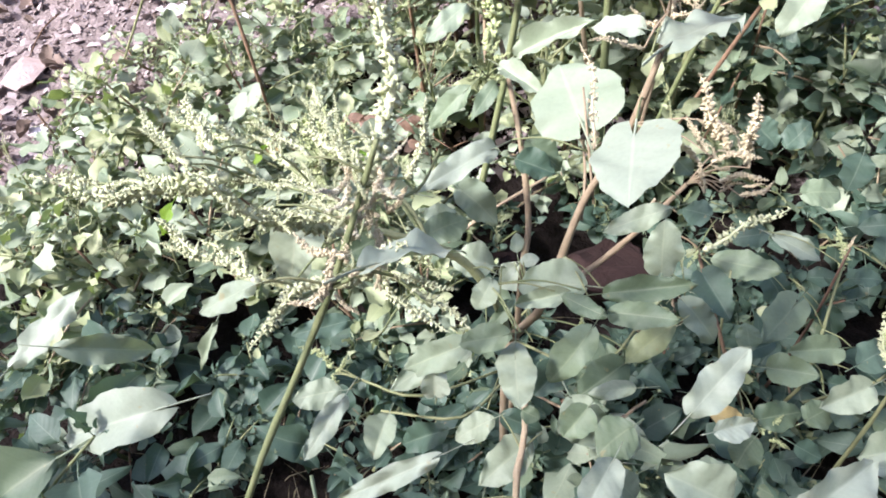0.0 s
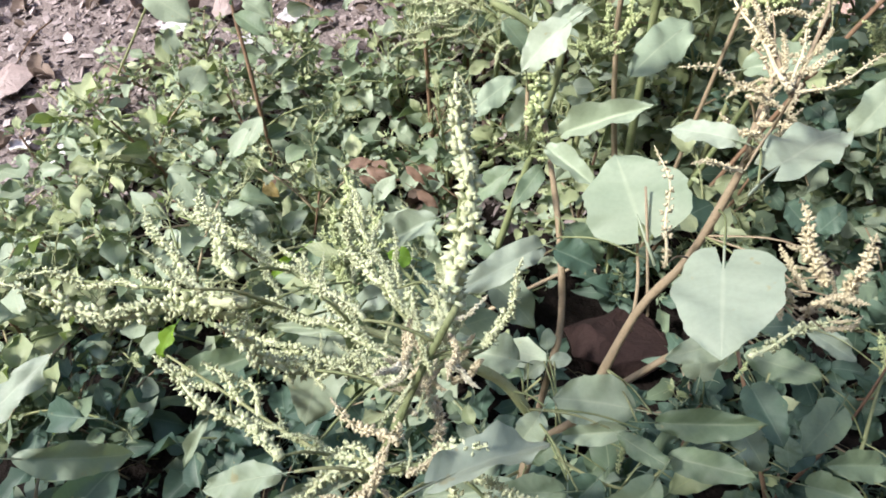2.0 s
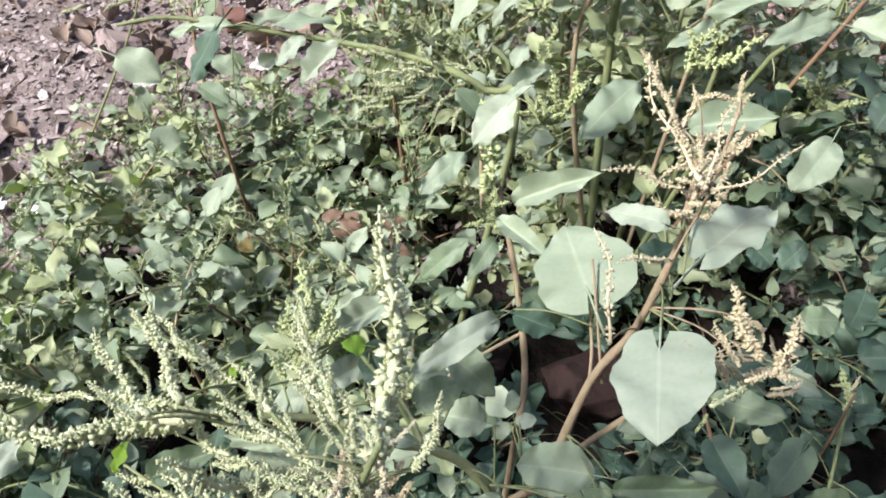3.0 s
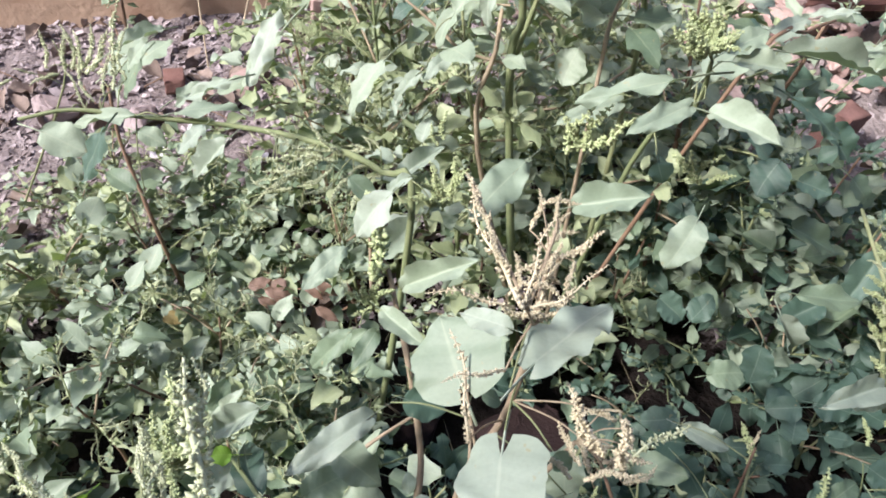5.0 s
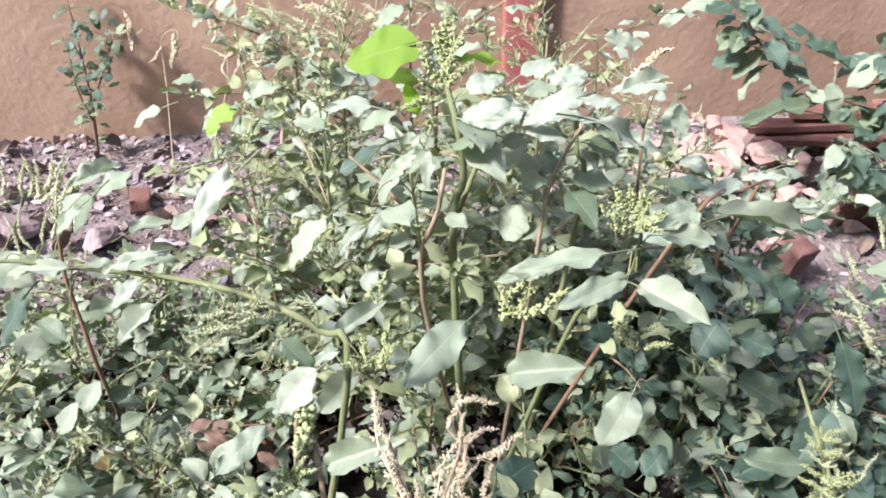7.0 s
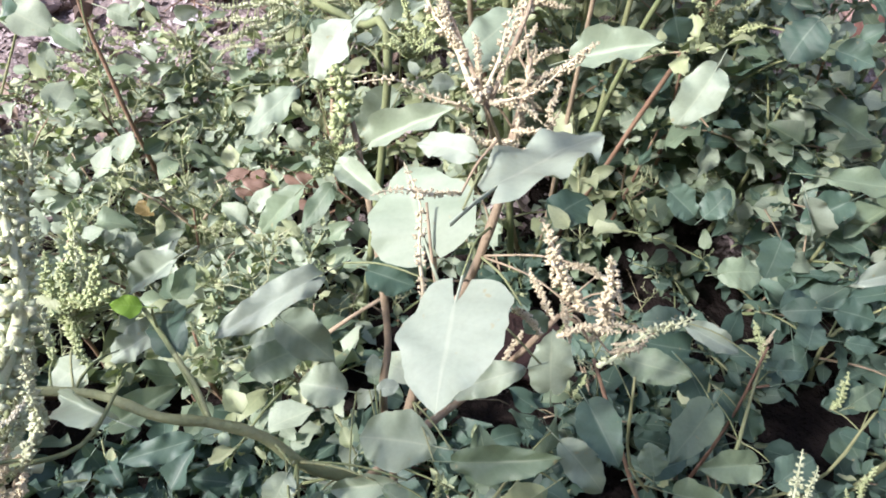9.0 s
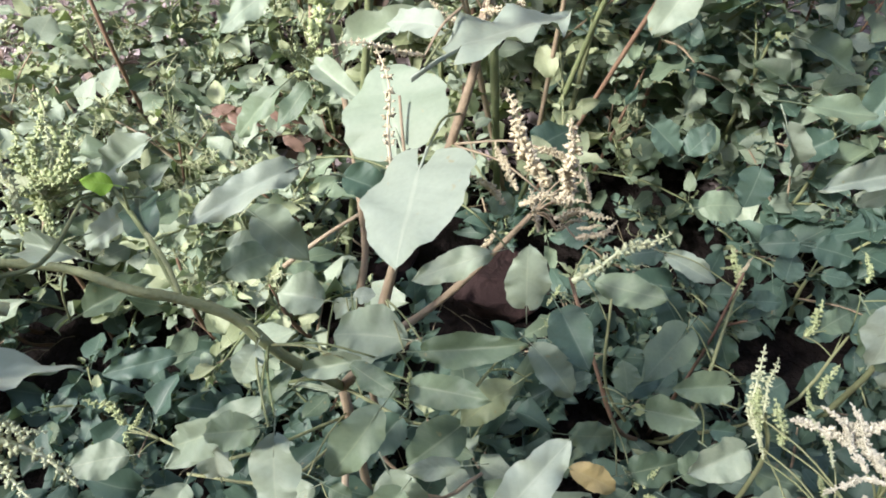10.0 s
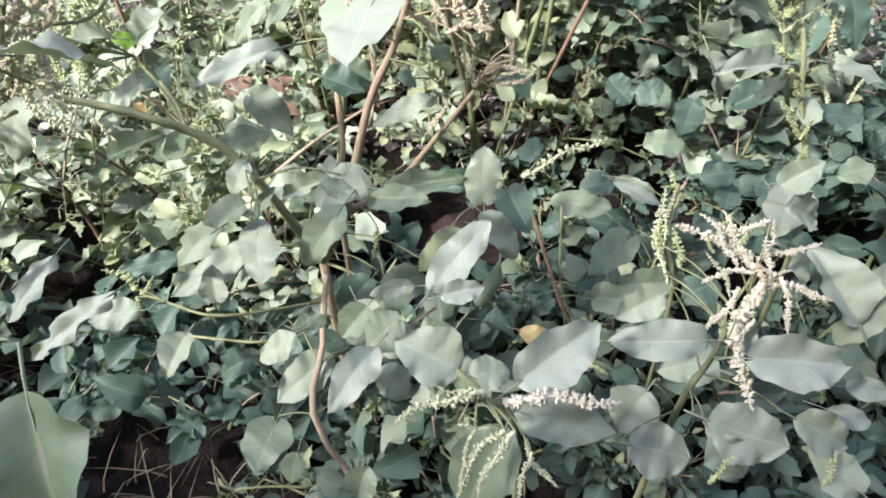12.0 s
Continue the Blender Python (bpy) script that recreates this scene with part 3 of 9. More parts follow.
def weed(x, y, height, lean, leaf, seed, tones=("green",), shoots=4, spikes=0, stem=None, label="", spread=1.0, head="fresh", size=1.0, plume=0, bare=0.22):
    """An upright weed: a stem with single leaves, leafy side shoots and, on some, a head of small seed spikes."""
    rnd = random.Random(seed)
    tones = (rnd.choice(tones), rnd.choice(tones), rnd.choice(tones))
    z = ground_height(x, y) - 0.012
    plant = thing("amaranth_weed", (x, y, z), label or "leafy green amaranth weed growing in the patch", "weed", "weeds of the patch")
    small = Foliage()
    foot = Vector((x, y, z))
    tip = Vector((x + lean[0], y + lean[1], z + height))
    bow = Vector((rnd.uniform(-0.02, 0.02), rnd.uniform(-0.02, 0.02), 0))
    pts = stalk("stem", plant, [foot, foot.lerp(tip, 0.5) + bow, tip], 0.0020 + 0.005 * height, 0.0012, stem or (STEM_BROWN if rnd.random() < 0.4 else STEM_GREEN), 10, 6, "", 0.2)
    turn = rnd.uniform(0, 6)
    nodes = max(5, int(height / 0.026))
    for i in range(nodes):
        s = bare + (1 - bare) * (i + 1) / nodes
        p = pts[min(int(s * 10), 10)]
        turn += 2.4 + rnd.uniform(-0.4, 0.4)
        d = direction(turn, rnd.uniform(-0.6, 0.6) + 0.2 * s)
        size = leaf * rnd.uniform(0.5, 1.35) * (1.0 - 0.25 * s)
        nrm = Vector((0, 0, 0.8)) - d * rnd.uniform(-0.3, 0.6) + TOWARDS * rnd.uniform(-0.2, 0.9) + Vector((rnd.uniform(-1, 1), rnd.uniform(-1, 1), 0))
        grow(plant, p, d, size, nrm, rnd, rnd.choice(tones))
    for i in range(shoots):
        s = rnd.uniform(max(0.12, bare), 0.9)
        p = pts[int(s * 10)]
        a = rnd.uniform(0, math.tau)
        ln = max(0.07, height * rnd.uniform(0.3, 0.6)) * spread
        e = p + direction(a, rnd.uniform(0.1, 1.0)) * ln
        e.z = min(e.z, z + height * 1.1)
        m = p.lerp(e, 0.55) + Vector((0, 0, 0.08 * ln))
        bp = stalk("branch", plant, [p, m, e], 0.0016, 0.0009, STEM_GREEN if rnd.random() < 0.6 else STEM_TAN, 6, 5)
        n = max(5, int(ln / 0.0100))
        t2 = rnd.uniform(0, 6)
        for j in range(n):
            q = bp[min(1 + int((j + 0.6) / n * 6), 6)]
            t2 += 2.3 + rnd.uniform(-0.5, 0.5)
            d = direction(t2, rnd.uniform(-0.2, 0.7))
            nrm = Vector((0, 0, 1)) - d * 0.3 + TOWARDS * rnd.uniform(-0.3, 1.0) + Vector((rnd.uniform(-1.1, 1.1), rnd.uniform(-1.1, 1.1), 0))
            small.leaf(q, d, leaf * rnd.choice((0.4, 0.6, 0.9, 1.15)) * rnd.uniform(0.85, 1.15), nrm, rnd, rnd.choice(tones))
        tuft(small, e, (e - m).normalized(), leaf * 0.5, rnd, tones[0], 6)
        if spikes and i % 2 == 0:
            for k in range(3):
                up = (e - m).normalized() + direction(rnd.uniform(0, 6.3), rnd.uniform(0, 0.8)) * 0.8
                small.wisp(e, e + up.normalized() * rnd.uniform(0.015, 0.032) * size, rnd)
    tuft(small, pts[-1], (pts[-1] - pts[-3]).normalized(), leaf * 0.65, rnd, tones[0], 5)
    for i in range(spikes):
        d = direction(rnd.uniform(0, 6.28), rnd.uniform(0.5, 1.4))
        p = pts[-1 - i % 2]
        set_spike(plant, p, p + d * rnd.uniform(0.02, 0.045) * size, head)
    for i in range(plume):
        p = pts[rnd.randint(4, 10)]
        a = rnd.uniform(0, math.tau)
        ln = rnd.uniform(0.03, 0.08)
        e = Vector((p.x, p.y, max(p.z, z + 0.6 * height))) + direction(a, rnd.uniform(0.3, 1.2)) * ln
        bp = stalk("branch", plant, [p, p.lerp(e, 0.5) + Vector((0, 0, 0.01)), e], 0.0009, 0.0006, STEM_GREEN, 5, 5)
        for q in bp[2:]:
            for k in range(2):
                d = ((e - p).normalized() * 0.8 + direction(rnd.uniform(0, 6.3), rnd.uniform(-0.2, 0.9))).normalized()
                small.wisp(q, q + d * rnd.uniform(0.016, 0.036), rnd)
        tuft(small, e, (e - p).normalized(), leaf * 0.55, rnd, "young", 5)
    small.build(plant)
    return plant


def clothe(plant, n, leaf, tones, seed, fall=0.0, low=0.2, kinds=("oval", "rhomb"), name=""):
    """Sets n leaves along the stems that a plant already has; fall makes them hang."""
    rnd = random.Random(seed)
    woody = [p for p in WOODY[plant.name] if p.z > plant.location.z + low * 0.3]
    for i in range(n):
        p = rnd.choice(woody)
        d = direction(rnd.uniform(0, math.tau), rnd.uniform(-0.3, 0.6) - fall)
        nrm = Vector((0, 0, 1)) - d * 0.3 + TOWARDS * rnd.uniform(0.0, 0.9) + Vector((rnd.uniform(-0.5, 0.5), rnd.uniform(-0.5, 0.5), 0))
        grow(plant, p, d, leaf * rnd.uniform(0.6, 1.25), nrm, rnd, rnd.choice(tones), rnd.choice(kinds))


# ---- the plants that stand out, each at its own place ----
seed_weed = thing("amaranth_weed", (-0.170, 0.080, -0.010), "amaranth weed crowded with thick pale green seed spikes", "weed", "weeds of the patch")
stalk("stem", seed_weed, [(-0.170, 0.080, -0.010), (-0.085, 0.150, 0.250), (-0.023, 0.186, 0.400), (0.017, 0.215, 0.474), (0.037, 0.228, 0.512), (0.049, 0.243, 0.537), (0.060, 0.250, 0.562)], 0.002, 0.001, STEM_GREEN, 0, 8, "", 0.15)
stalk("branch", seed_weed, [(0.050, 0.252, 0.524), (0.021, 0.268, 0.521), (-0.023, 0.291, 0.507), (-0.080, 0.303, 0.496), (-0.116, 0.306, 0.495)], 0.0009, 0.0005, STEM_GREEN, 0, 8, "", 0)
stalk("branch", seed_weed, [(0.048, 0.248, 0.521), (0.013, 0.263, 0.511), (-0.037, 0.291, 0.487)], 0.0009, 0.0005, STEM_GREEN, 0, 8, "", 0)
stalk("branch", seed_weed, [(0.043, 0.230, 0.506), (0.011, 0.241, 0.491), (-0.026, 0.263, 0.482), (-0.059, 0.281, 0.480)], 0.0009, 0.0005, STEM_GREEN, 0, 8, "", 0)
stalk("branch", seed_weed, [(0.030, 0.263, 0.523), (0.005, 0.288, 0.521), (-0.032, 0.314, 0.515), (-0.061, 0.329, 0.511)], 0.0009, 0.0005, STEM_GREEN, 0, 8, "", 0)
stalk("branch", seed_weed, [(0.052, 0.258, 0.530), (0.031, 0.284, 0.529), (0.017, 0.324, 0.526)], 0.0008, 0.0005, STEM_GREEN, 0, 8, "", 0)
stalk("branch", seed_weed, [(0.051, 0.255, 0.527), (0.068, 0.262, 0.525), (0.077, 0.278, 0.532)], 0.0008, 0.0005, STEM_GREEN, 0, 8, "", 0)
stalk("branch", seed_weed, [(0.038, 0.224, 0.514), (0.058, 0.223, 0.524), (0.076, 0.211, 0.518)], 0.0009, 0.0005, STEM_GREEN, 0, 8, "", 0)
stalk("branch", seed_weed, [(0.051, 0.258, 0.530), (0.058, 0.289, 0.556), (0.060, 0.321, 0.585)], 0.0009, 0.0005, STEM_GREEN, 0, 8, "", 0)
set_spike(seed_weed, (0.042, 0.250, 0.523), (0.022, 0.261, 0.522), "thick")
set_spike(seed_weed, (0.052, 0.263, 0.534), (0.052, 0.286, 0.542), "thick")
set_spike(seed_weed, (0.055, 0.226, 0.527), (0.083, 0.205, 0.512), "thick")
set_spike(seed_weed, (0.039, 0.224, 0.520), (0.004, 0.207, 0.495), "thick")
set_spike(seed_weed, (0.044, 0.230, 0.525), (0.022, 0.241, 0.525), "tan")
set_spike(seed_weed, (-0.009, 0.290, 0.511), (-0.023, 0.312, 0.519), "thick")
set_spike(seed_weed, (-0.049, 0.299, 0.497), (-0.063, 0.319, 0.502), "long")
set_spike(seed_weed, (0.054, 0.254, 0.533), (0.059, 0.276, 0.552), "thick")
set_spike(seed_weed, (0.047, 0.242, 0.530), (0.053, 0.257, 0.543), "thick")
set_spike(seed_weed, (0.044, 0.238, 0.526), (0.050, 0.252, 0.538), "tan_thick")
set_spike(seed_weed, (0.043, 0.230, 0.520), (0.047, 0.245, 0.532), "tan_thick")
set_spike(seed_weed, (0.033, 0.212, 0.517), (0.043, 0.224, 0.534), "tan_thick")
set_spike(seed_weed, (0.048, 0.218, 0.527), (0.059, 0.226, 0.533), "tan_thick")
set_spike(seed_weed, (0.039, 0.216, 0.520), (0.022, 0.216, 0.515), "tan_thick")
set_spike(seed_weed, (0.056, 0.255, 0.550), (0.046, 0.265, 0.561), "thick")
set_spike(seed_weed, (0.037, 0.257, 0.532), (0.040, 0.265, 0.539), "thick")
set_spike(seed_weed, (0.040, 0.240, 0.537), (0.025, 0.248, 0.546), "thick")
set_spike(seed_weed, (0.056, 0.254, 0.541), (0.063, 0.260, 0.546), "thick")
set_spike(seed_weed, (0.020, 0.242, 0.540), (0.021, 0.250, 0.547), "thick")
set_spike(seed_weed, (0.016, 0.268, 0.540), (0.017, 0.278, 0.550), "thick")
set_spike(seed_weed, (0.016, 0.249, 0.523), (0.031, 0.258, 0.529), "thick")
set_spike(seed_weed, (0.058, 0.275, 0.539), (0.057, 0.283, 0.546), "thick")
set_spike(seed_weed, (0.041, 0.269, 0.545), (0.039, 0.282, 0.558), "thick")
set_spike(seed_weed, (0.017, 0.251, 0.514), (-0.000, 0.259, 0.523), "thick")
set_spike(seed_weed, (0.053, 0.244, 0.526), (0.054, 0.253, 0.534), "thick")
set_spike(seed_weed, (0.053, 0.241, 0.542), (0.048, 0.254, 0.555), "thick")
set_spike(seed_weed, (0.048, 0.238, 0.541), (0.039, 0.229, 0.533), "thick")
set_spike(seed_weed, (0.057, 0.220, 0.516), (0.054, 0.226, 0.522), "tan_thick")
set_spike(seed_weed, (0.051, 0.242, 0.531), (0.049, 0.236, 0.525), "thick")
set_spike(seed_weed, (0.056, 0.217, 0.521), (0.056, 0.226, 0.529), "tan_thick")
set_spike(seed_weed, (0.048, 0.220, 0.526), (0.048, 0.227, 0.532), "thick")
set_spike(seed_weed, (0.040, 0.218, 0.517), (0.049, 0.213, 0.511), "tan_thick")
set_leaf(seed_weed, (-0.066, 0.295, 0.440), (-0.038, 0.305, 0.447), 0.016, "green", "big", 0.7, 0.0)
set_leaf(seed_weed, (-0.110, 0.254, 0.355), (-0.184, 0.234, 0.346), 0.036, "silver_lit", "big", 0.7, 0.0)
set_leaf(seed_weed, (0.047, 0.377, 0.368), (0.072, 0.389, 0.376), 0.023, "green", "big", 0.7, 0.0)
set_leaf(seed_weed, (0.043, 0.393, 0.369), (0.066, 0.398, 0.371), 0.014, "pale", "oval", 0.7, 0.0)
set_leaf(seed_weed, (0.037, 0.379, 0.462), (0.007, 0.375, 0.444), 0.016, "silver_lit", "big", 0.75, 0.0)
set_leaf(seed_weed, (0.018, 0.270, 0.519), (-0.020, 0.280, 0.507), 0.005, "pale", "big", 0.75, 0.0)
set_leaf(seed_weed, (0.004, 0.291, 0.483), (-0.005, 0.261, 0.459), 0.026, "pale", "big", 0.75, 0.0)
set_leaf(seed_weed, (0.009, 0.218, 0.522), (-0.017, 0.219, 0.507), 0.010, "pale", "big", 0.75, 0.0)
set_leaf(seed_weed, (0.033, 0.224, 0.513), (-0.005, 0.222, 0.486), 0.006, "pale", "long", 0.75, 0.0)
set_leaf(seed_weed, (-0.147, 0.264, 0.409), (-0.110, 0.281, 0.375), 0.018, "pale", "big", 0.75, 0.0)
set_leaf(seed_weed, (-0.306, 0.341, 0.265), (-0.250, 0.386, 0.298), 0.025, "silver_lit", "big", 0.75, 0.0)
set_leaf(seed_weed, (-0.194, 0.331, 0.317), (-0.234, 0.336, 0.306), 0.023, "blue", "rhomb", 0.75, 0.0)
set_leaf(seed_weed, (-0.092, 0.316, 0.356), (-0.119, 0.300, 0.314), 0.010, "pale", "long", 0.75, 0.0)
set_leaf(seed_weed, (-0.044, 0.276, 0.509), (-0.056, 0.268, 0.496), 0.007, "lime", "rhomb", 0.75, 0.0)
set_leaf(seed_weed, (-0.008, 0.310, 0.511), (-0.023, 0.308, 0.497), 0.004, "lime", "long", 0.75, 0.0)
set_leaf(seed_weed, (0.058, 0.212, 0.541), (0.090, 0.235, 0.530), 0.013, "silver_lit", "big", 0.35, -0.5)
set_leaf(seed_weed, (0.076, 0.269, 0.399), (0.027, 0.269, 0.365), 0.018, "pale", "big", 0.75, 0.0)
set_spike(seed_weed, (0.055, 0.254, 0.540), (0.056, 0.317, 0.590), "thick")
set_spike(seed_weed, (-0.026, 0.275, 0.532), (-0.058, 0.308, 0.538), "bead")
set_spike(seed_weed, (-0.014, 0.278, 0.536), (-0.044, 0.325, 0.533), "bead")
set_spike(seed_weed, (0.009, 0.326, 0.476), (0.010, 0.335, 0.519), "bead")
set_spike(seed_weed, (0.035, 0.248, 0.557), (0.010, 0.262, 0.562), "bead")
set_spike(seed_weed, (-0.016, 0.283, 0.518), (-0.104, 0.278, 0.524), "bead")
set_spike(seed_weed, (-0.024, 0.281, 0.508), (-0.071, 0.271, 0.517), "bead")
set_spike(seed_weed, (0.008, 0.229, 0.511), (-0.041, 0.255, 0.520), "bead")
set_spike(seed_weed, (-0.023, 0.266, 0.544), (-0.039, 0.274, 0.553), "thick")
set_spike(seed_weed, (0.033, 0.274, 0.488), (-0.010, 0.249, 0.548), "bead")
set_spike(seed_weed, (0.049, 0.253, 0.524), (0.056, 0.232, 0.505), "tan_thick")
set_spike(seed_weed, (0.068, 0.251, 0.542), (0.077, 0.261, 0.570), "thick")
set_spike(seed_weed, (0.047, 0.252, 0.553), (0.032, 0.268, 0.568), "bead")



def bead(plant, points, kinds, seed, length=0.024, step=0.010):
    """Clothes a stalk with a row of seed spikes that lie along it, each overlapping the last."""
    rnd = random.Random(seed)
    path = smooth_path(points, 24)
    run = 1.0
    for a, b in zip(path, path[1:]):
        a, b = Vector(a), Vector(b)
        run += (b - a).length
        if run >= step:
            run = 0.0
            d = (b - a).normalized() + 0.28 * direction(rnd.uniform(0, 6.3), rnd.uniform(-0.6, 0.9))
            set_spike(plant, a, a + d.normalized() * length * rnd.uniform(0.8, 1.2), rnd.choice(kinds))


BEADED = (
    ((0.042, 0.254, 0.524), (0.021, 0.268, 0.521), (-0.023, 0.291, 0.507), (-0.080, 0.303, 0.496), (-0.106, 0.306, 0.495)),
    ((0.040, 0.250, 0.520), (0.013, 0.263, 0.511), (-0.030, 0.288, 0.490)),
    ((0.036, 0.232, 0.503), (0.011, 0.241, 0.491), (-0.026, 0.263, 0.482), (-0.050, 0.277, 0.480)),
    ((0.030, 0.263, 0.523), (0.005, 0.288, 0.521), (-0.032, 0.314, 0.515), (-0.052, 0.325, 0.512)),
    ((0.046, 0.264, 0.530), (0.031, 0.284, 0.529), (0.019, 0.318, 0.526)),
    ((0.042, 0.224, 0.515), (0.058, 0.223, 0.524), (0.074, 0.213, 0.518)),
    ((0.052, 0.262, 0.534), (0.058, 0.289, 0.556), (0.060, 0.315, 0.580)),
)
for i, way in enumerate(BEADED):
    bead(seed_weed, way, ("fat", "fat", "thick"), 300 + i)
rnd = random.Random(23)
for i in range(26):
    at = Vector((0.051, 0.250, 0.537)) + Vector((rnd.uniform(-0.008, 0.008), rnd.uniform(-0.008, 0.008), rnd.uniform(-0.018, 0.012)))
    set_spike(seed_weed, at, at + direction(rnd.uniform(0, 6.3), rnd.uniform(-0.3, 1.0)) * rnd.uniform(0.010, 0.017), rnd.choice(("thick", "tan_thick", "cream")))


tan_weed = thing("amaranth_weed", (0.092, 0.335, -0.010), "forked amaranth weed with broad leaves and a dried tan seed head", "weed", "weeds of the patch")
stalk("stem", tan_weed, [(0.092, 0.335, -0.010), (0.092, 0.355, 0.125), (0.101, 0.349, 0.280)], 0.0042, 0.0036, STEM_TAN, 0, 8, "", 0.15)
stalk("stem", tan_weed, [(0.101, 0.349, 0.280), (0.114, 0.347, 0.304), (0.126, 0.347, 0.331), (0.149, 0.371, 0.401), (0.170, 0.380, 0.440), (0.188, 0.399, 0.488), (0.189, 0.405, 0.500), (0.199, 0.429, 0.516)], 0.0034, 0.0013, STEM_TAN, 0, 8, "", 0.15)
stalk("branch", tan_weed, [(0.126, 0.347, 0.331), (0.161, 0.372, 0.336), (0.190, 0.377, 0.370), (0.216, 0.388, 0.398)], 0.0026, 0.0014, STEM_TAN, 0, 8, "", 0.15)
stalk("branch", tan_weed, [(0.149, 0.370, 0.386), (0.152, 0.390, 0.404), (0.152, 0.413, 0.417)], 0.0011, 0.0009, STEM_TAN, 0, 8, "", 0)
stalk("branch", tan_weed, [(0.156, 0.371, 0.400), (0.152, 0.395, 0.435), (0.150, 0.417, 0.455)], 0.0009, 0.0007, STEM_TAN, 0, 8, "", 0)
set_leaf(tan_weed, (0.194, 0.350, 0.455), (0.201, 0.343, 0.449), 0.011, "green", "oval", 0.7, 0.0)
set_spike(tan_weed, (0.189, 0.405, 0.507), (0.207, 0.394, 0.510), "tan")
set_spike(tan_weed, (0.193, 0.401, 0.504), (0.168, 0.398, 0.517), "tan")
set_spike(tan_weed, (0.204, 0.426, 0.518), (0.227, 0.433, 0.530), "tan")
set_spike(tan_weed, (0.190, 0.404, 0.493), (0.210, 0.412, 0.512), "tan_thick")
set_spike(tan_weed, (0.222, 0.356, 0.432), (0.248, 0.353, 0.433), "tan_thick")
set_spike(tan_weed, (0.215, 0.354, 0.424), (0.211, 0.369, 0.438), "tan")
set_spike(tan_weed, (0.233, 0.397, 0.417), (0.244, 0.395, 0.416), "tan_thick")
set_spike(tan_weed, (0.197, 0.385, 0.389), (0.183, 0.370, 0.378), "tan")
set_spike(tan_weed, (0.252, 0.417, 0.297), (0.323, 0.452, 0.304), "pale")
set_spike(tan_weed, (0.215, 0.383, 0.386), (0.221, 0.389, 0.392), "fresh")
set_spike(tan_weed, (0.240, 0.397, 0.320), (0.231, 0.387, 0.312), "fresh")
set_spike(tan_weed, (0.189, 0.441, 0.526), (0.196, 0.457, 0.541), "tan")
set_spike(tan_weed, (0.199, 0.425, 0.513), (0.177, 0.420, 0.511), "tan")
set_spike(tan_weed, (0.200, 0.425, 0.517), (0.187, 0.423, 0.516), "tan")
set_spike(tan_weed, (0.199, 0.430, 0.509), (0.201, 0.420, 0.499), "tan")
set_spike(tan_weed, (0.198, 0.431, 0.520), (0.201, 0.439, 0.527), "tan")
set_spike(tan_weed, (0.195, 0.414, 0.518), (0.204, 0.421, 0.524), "tan")
set_spike(tan_weed, (0.212, 0.425, 0.516), (0.207, 0.408, 0.501), "tan")
set_spike(tan_weed, (0.198, 0.438, 0.515), (0.217, 0.445, 0.519), "tan")
set_spike(tan_weed, (0.199, 0.421, 0.526), (0.191, 0.414, 0.520), "tan")
set_spike(tan_weed, (0.204, 0.419, 0.506), (0.196, 0.424, 0.511), "tan")
set_spike(tan_weed, (0.192, 0.407, 0.508), (0.199, 0.417, 0.517), "tan")
set_spike(tan_weed, (0.181, 0.408, 0.520), (0.202, 0.403, 0.513), "tan")
set_spike(tan_weed, (0.195, 0.445, 0.541), (0.216, 0.444, 0.539), "tan")
set_spike(tan_weed, (0.230, 0.365, 0.431), (0.218, 0.367, 0.434), "tan")
set_spike(tan_weed, (0.230, 0.344, 0.432), (0.250, 0.351, 0.434), "tan")
set_spike(tan_weed, (0.223, 0.354, 0.428), (0.231, 0.360, 0.433), "tan")
set_spike(tan_weed, (0.228, 0.365, 0.459), (0.207, 0.368, 0.465), "tan")
set_spike(tan_weed, (0.224, 0.355, 0.423), (0.238, 0.359, 0.426), "tan")
set_spike(tan_weed, (0.216, 0.353, 0.450), (0.210, 0.360, 0.457), "tan")
set_spike(tan_weed, (0.230, 0.343, 0.439), (0.242, 0.344, 0.440), "tan")
set_spike(tan_weed, (0.238, 0.360, 0.437), (0.235, 0.370, 0.447), "tan")
set_spike(tan_weed, (0.235, 0.372, 0.438), (0.233, 0.380, 0.445), "tan")
set_leaf(tan_weed, (0.108, 0.396, 0.324), (0.106, 0.407, 0.333), 0.012, "pale", "oval", 0.6, 0.0)
set_leaf(tan_weed, (0.139, 0.322, 0.289), (0.118, 0.303, 0.275), 0.024, "blue", "big", 0.75, 0.0)
set_leaf(tan_weed, (0.175, 0.306, 0.314), (0.147, 0.289, 0.300), 0.026, "green", "big", 0.75, 0.0)
set_leaf(tan_weed, (0.140, 0.278, 0.318), (0.155, 0.254, 0.298), 0.030, "pale", "big", 0.75, 0.0)
set_leaf(tan_weed, (0.093, 0.293, 0.267), (0.123, 0.283, 0.259), 0.019, "blue", "oval", 0.75, 0.0)
set_leaf(tan_weed, (0.173, 0.255, 0.323), (0.157, 0.243, 0.314), 0.023, "pale", "big", 0.75, 0.0)
set_leaf(tan_weed, (0.162, 0.437, 0.381), (0.176, 0.433, 0.377), 0.012, "green", "oval", 0.6, 0.0)
set_leaf(tan_weed, (0.105, 0.335, 0.301), (0.064, 0.340, 0.307), 0.004, "pale", "oval", 0.6, 0.0)
stalk("branch", tan_weed, [(0.101, 0.349, 0.280), (0.091, 0.341, 0.306), (0.070, 0.334, 0.314)], 0.0012, 0.001, STEM_GREEN, 0, 8, "", 0)
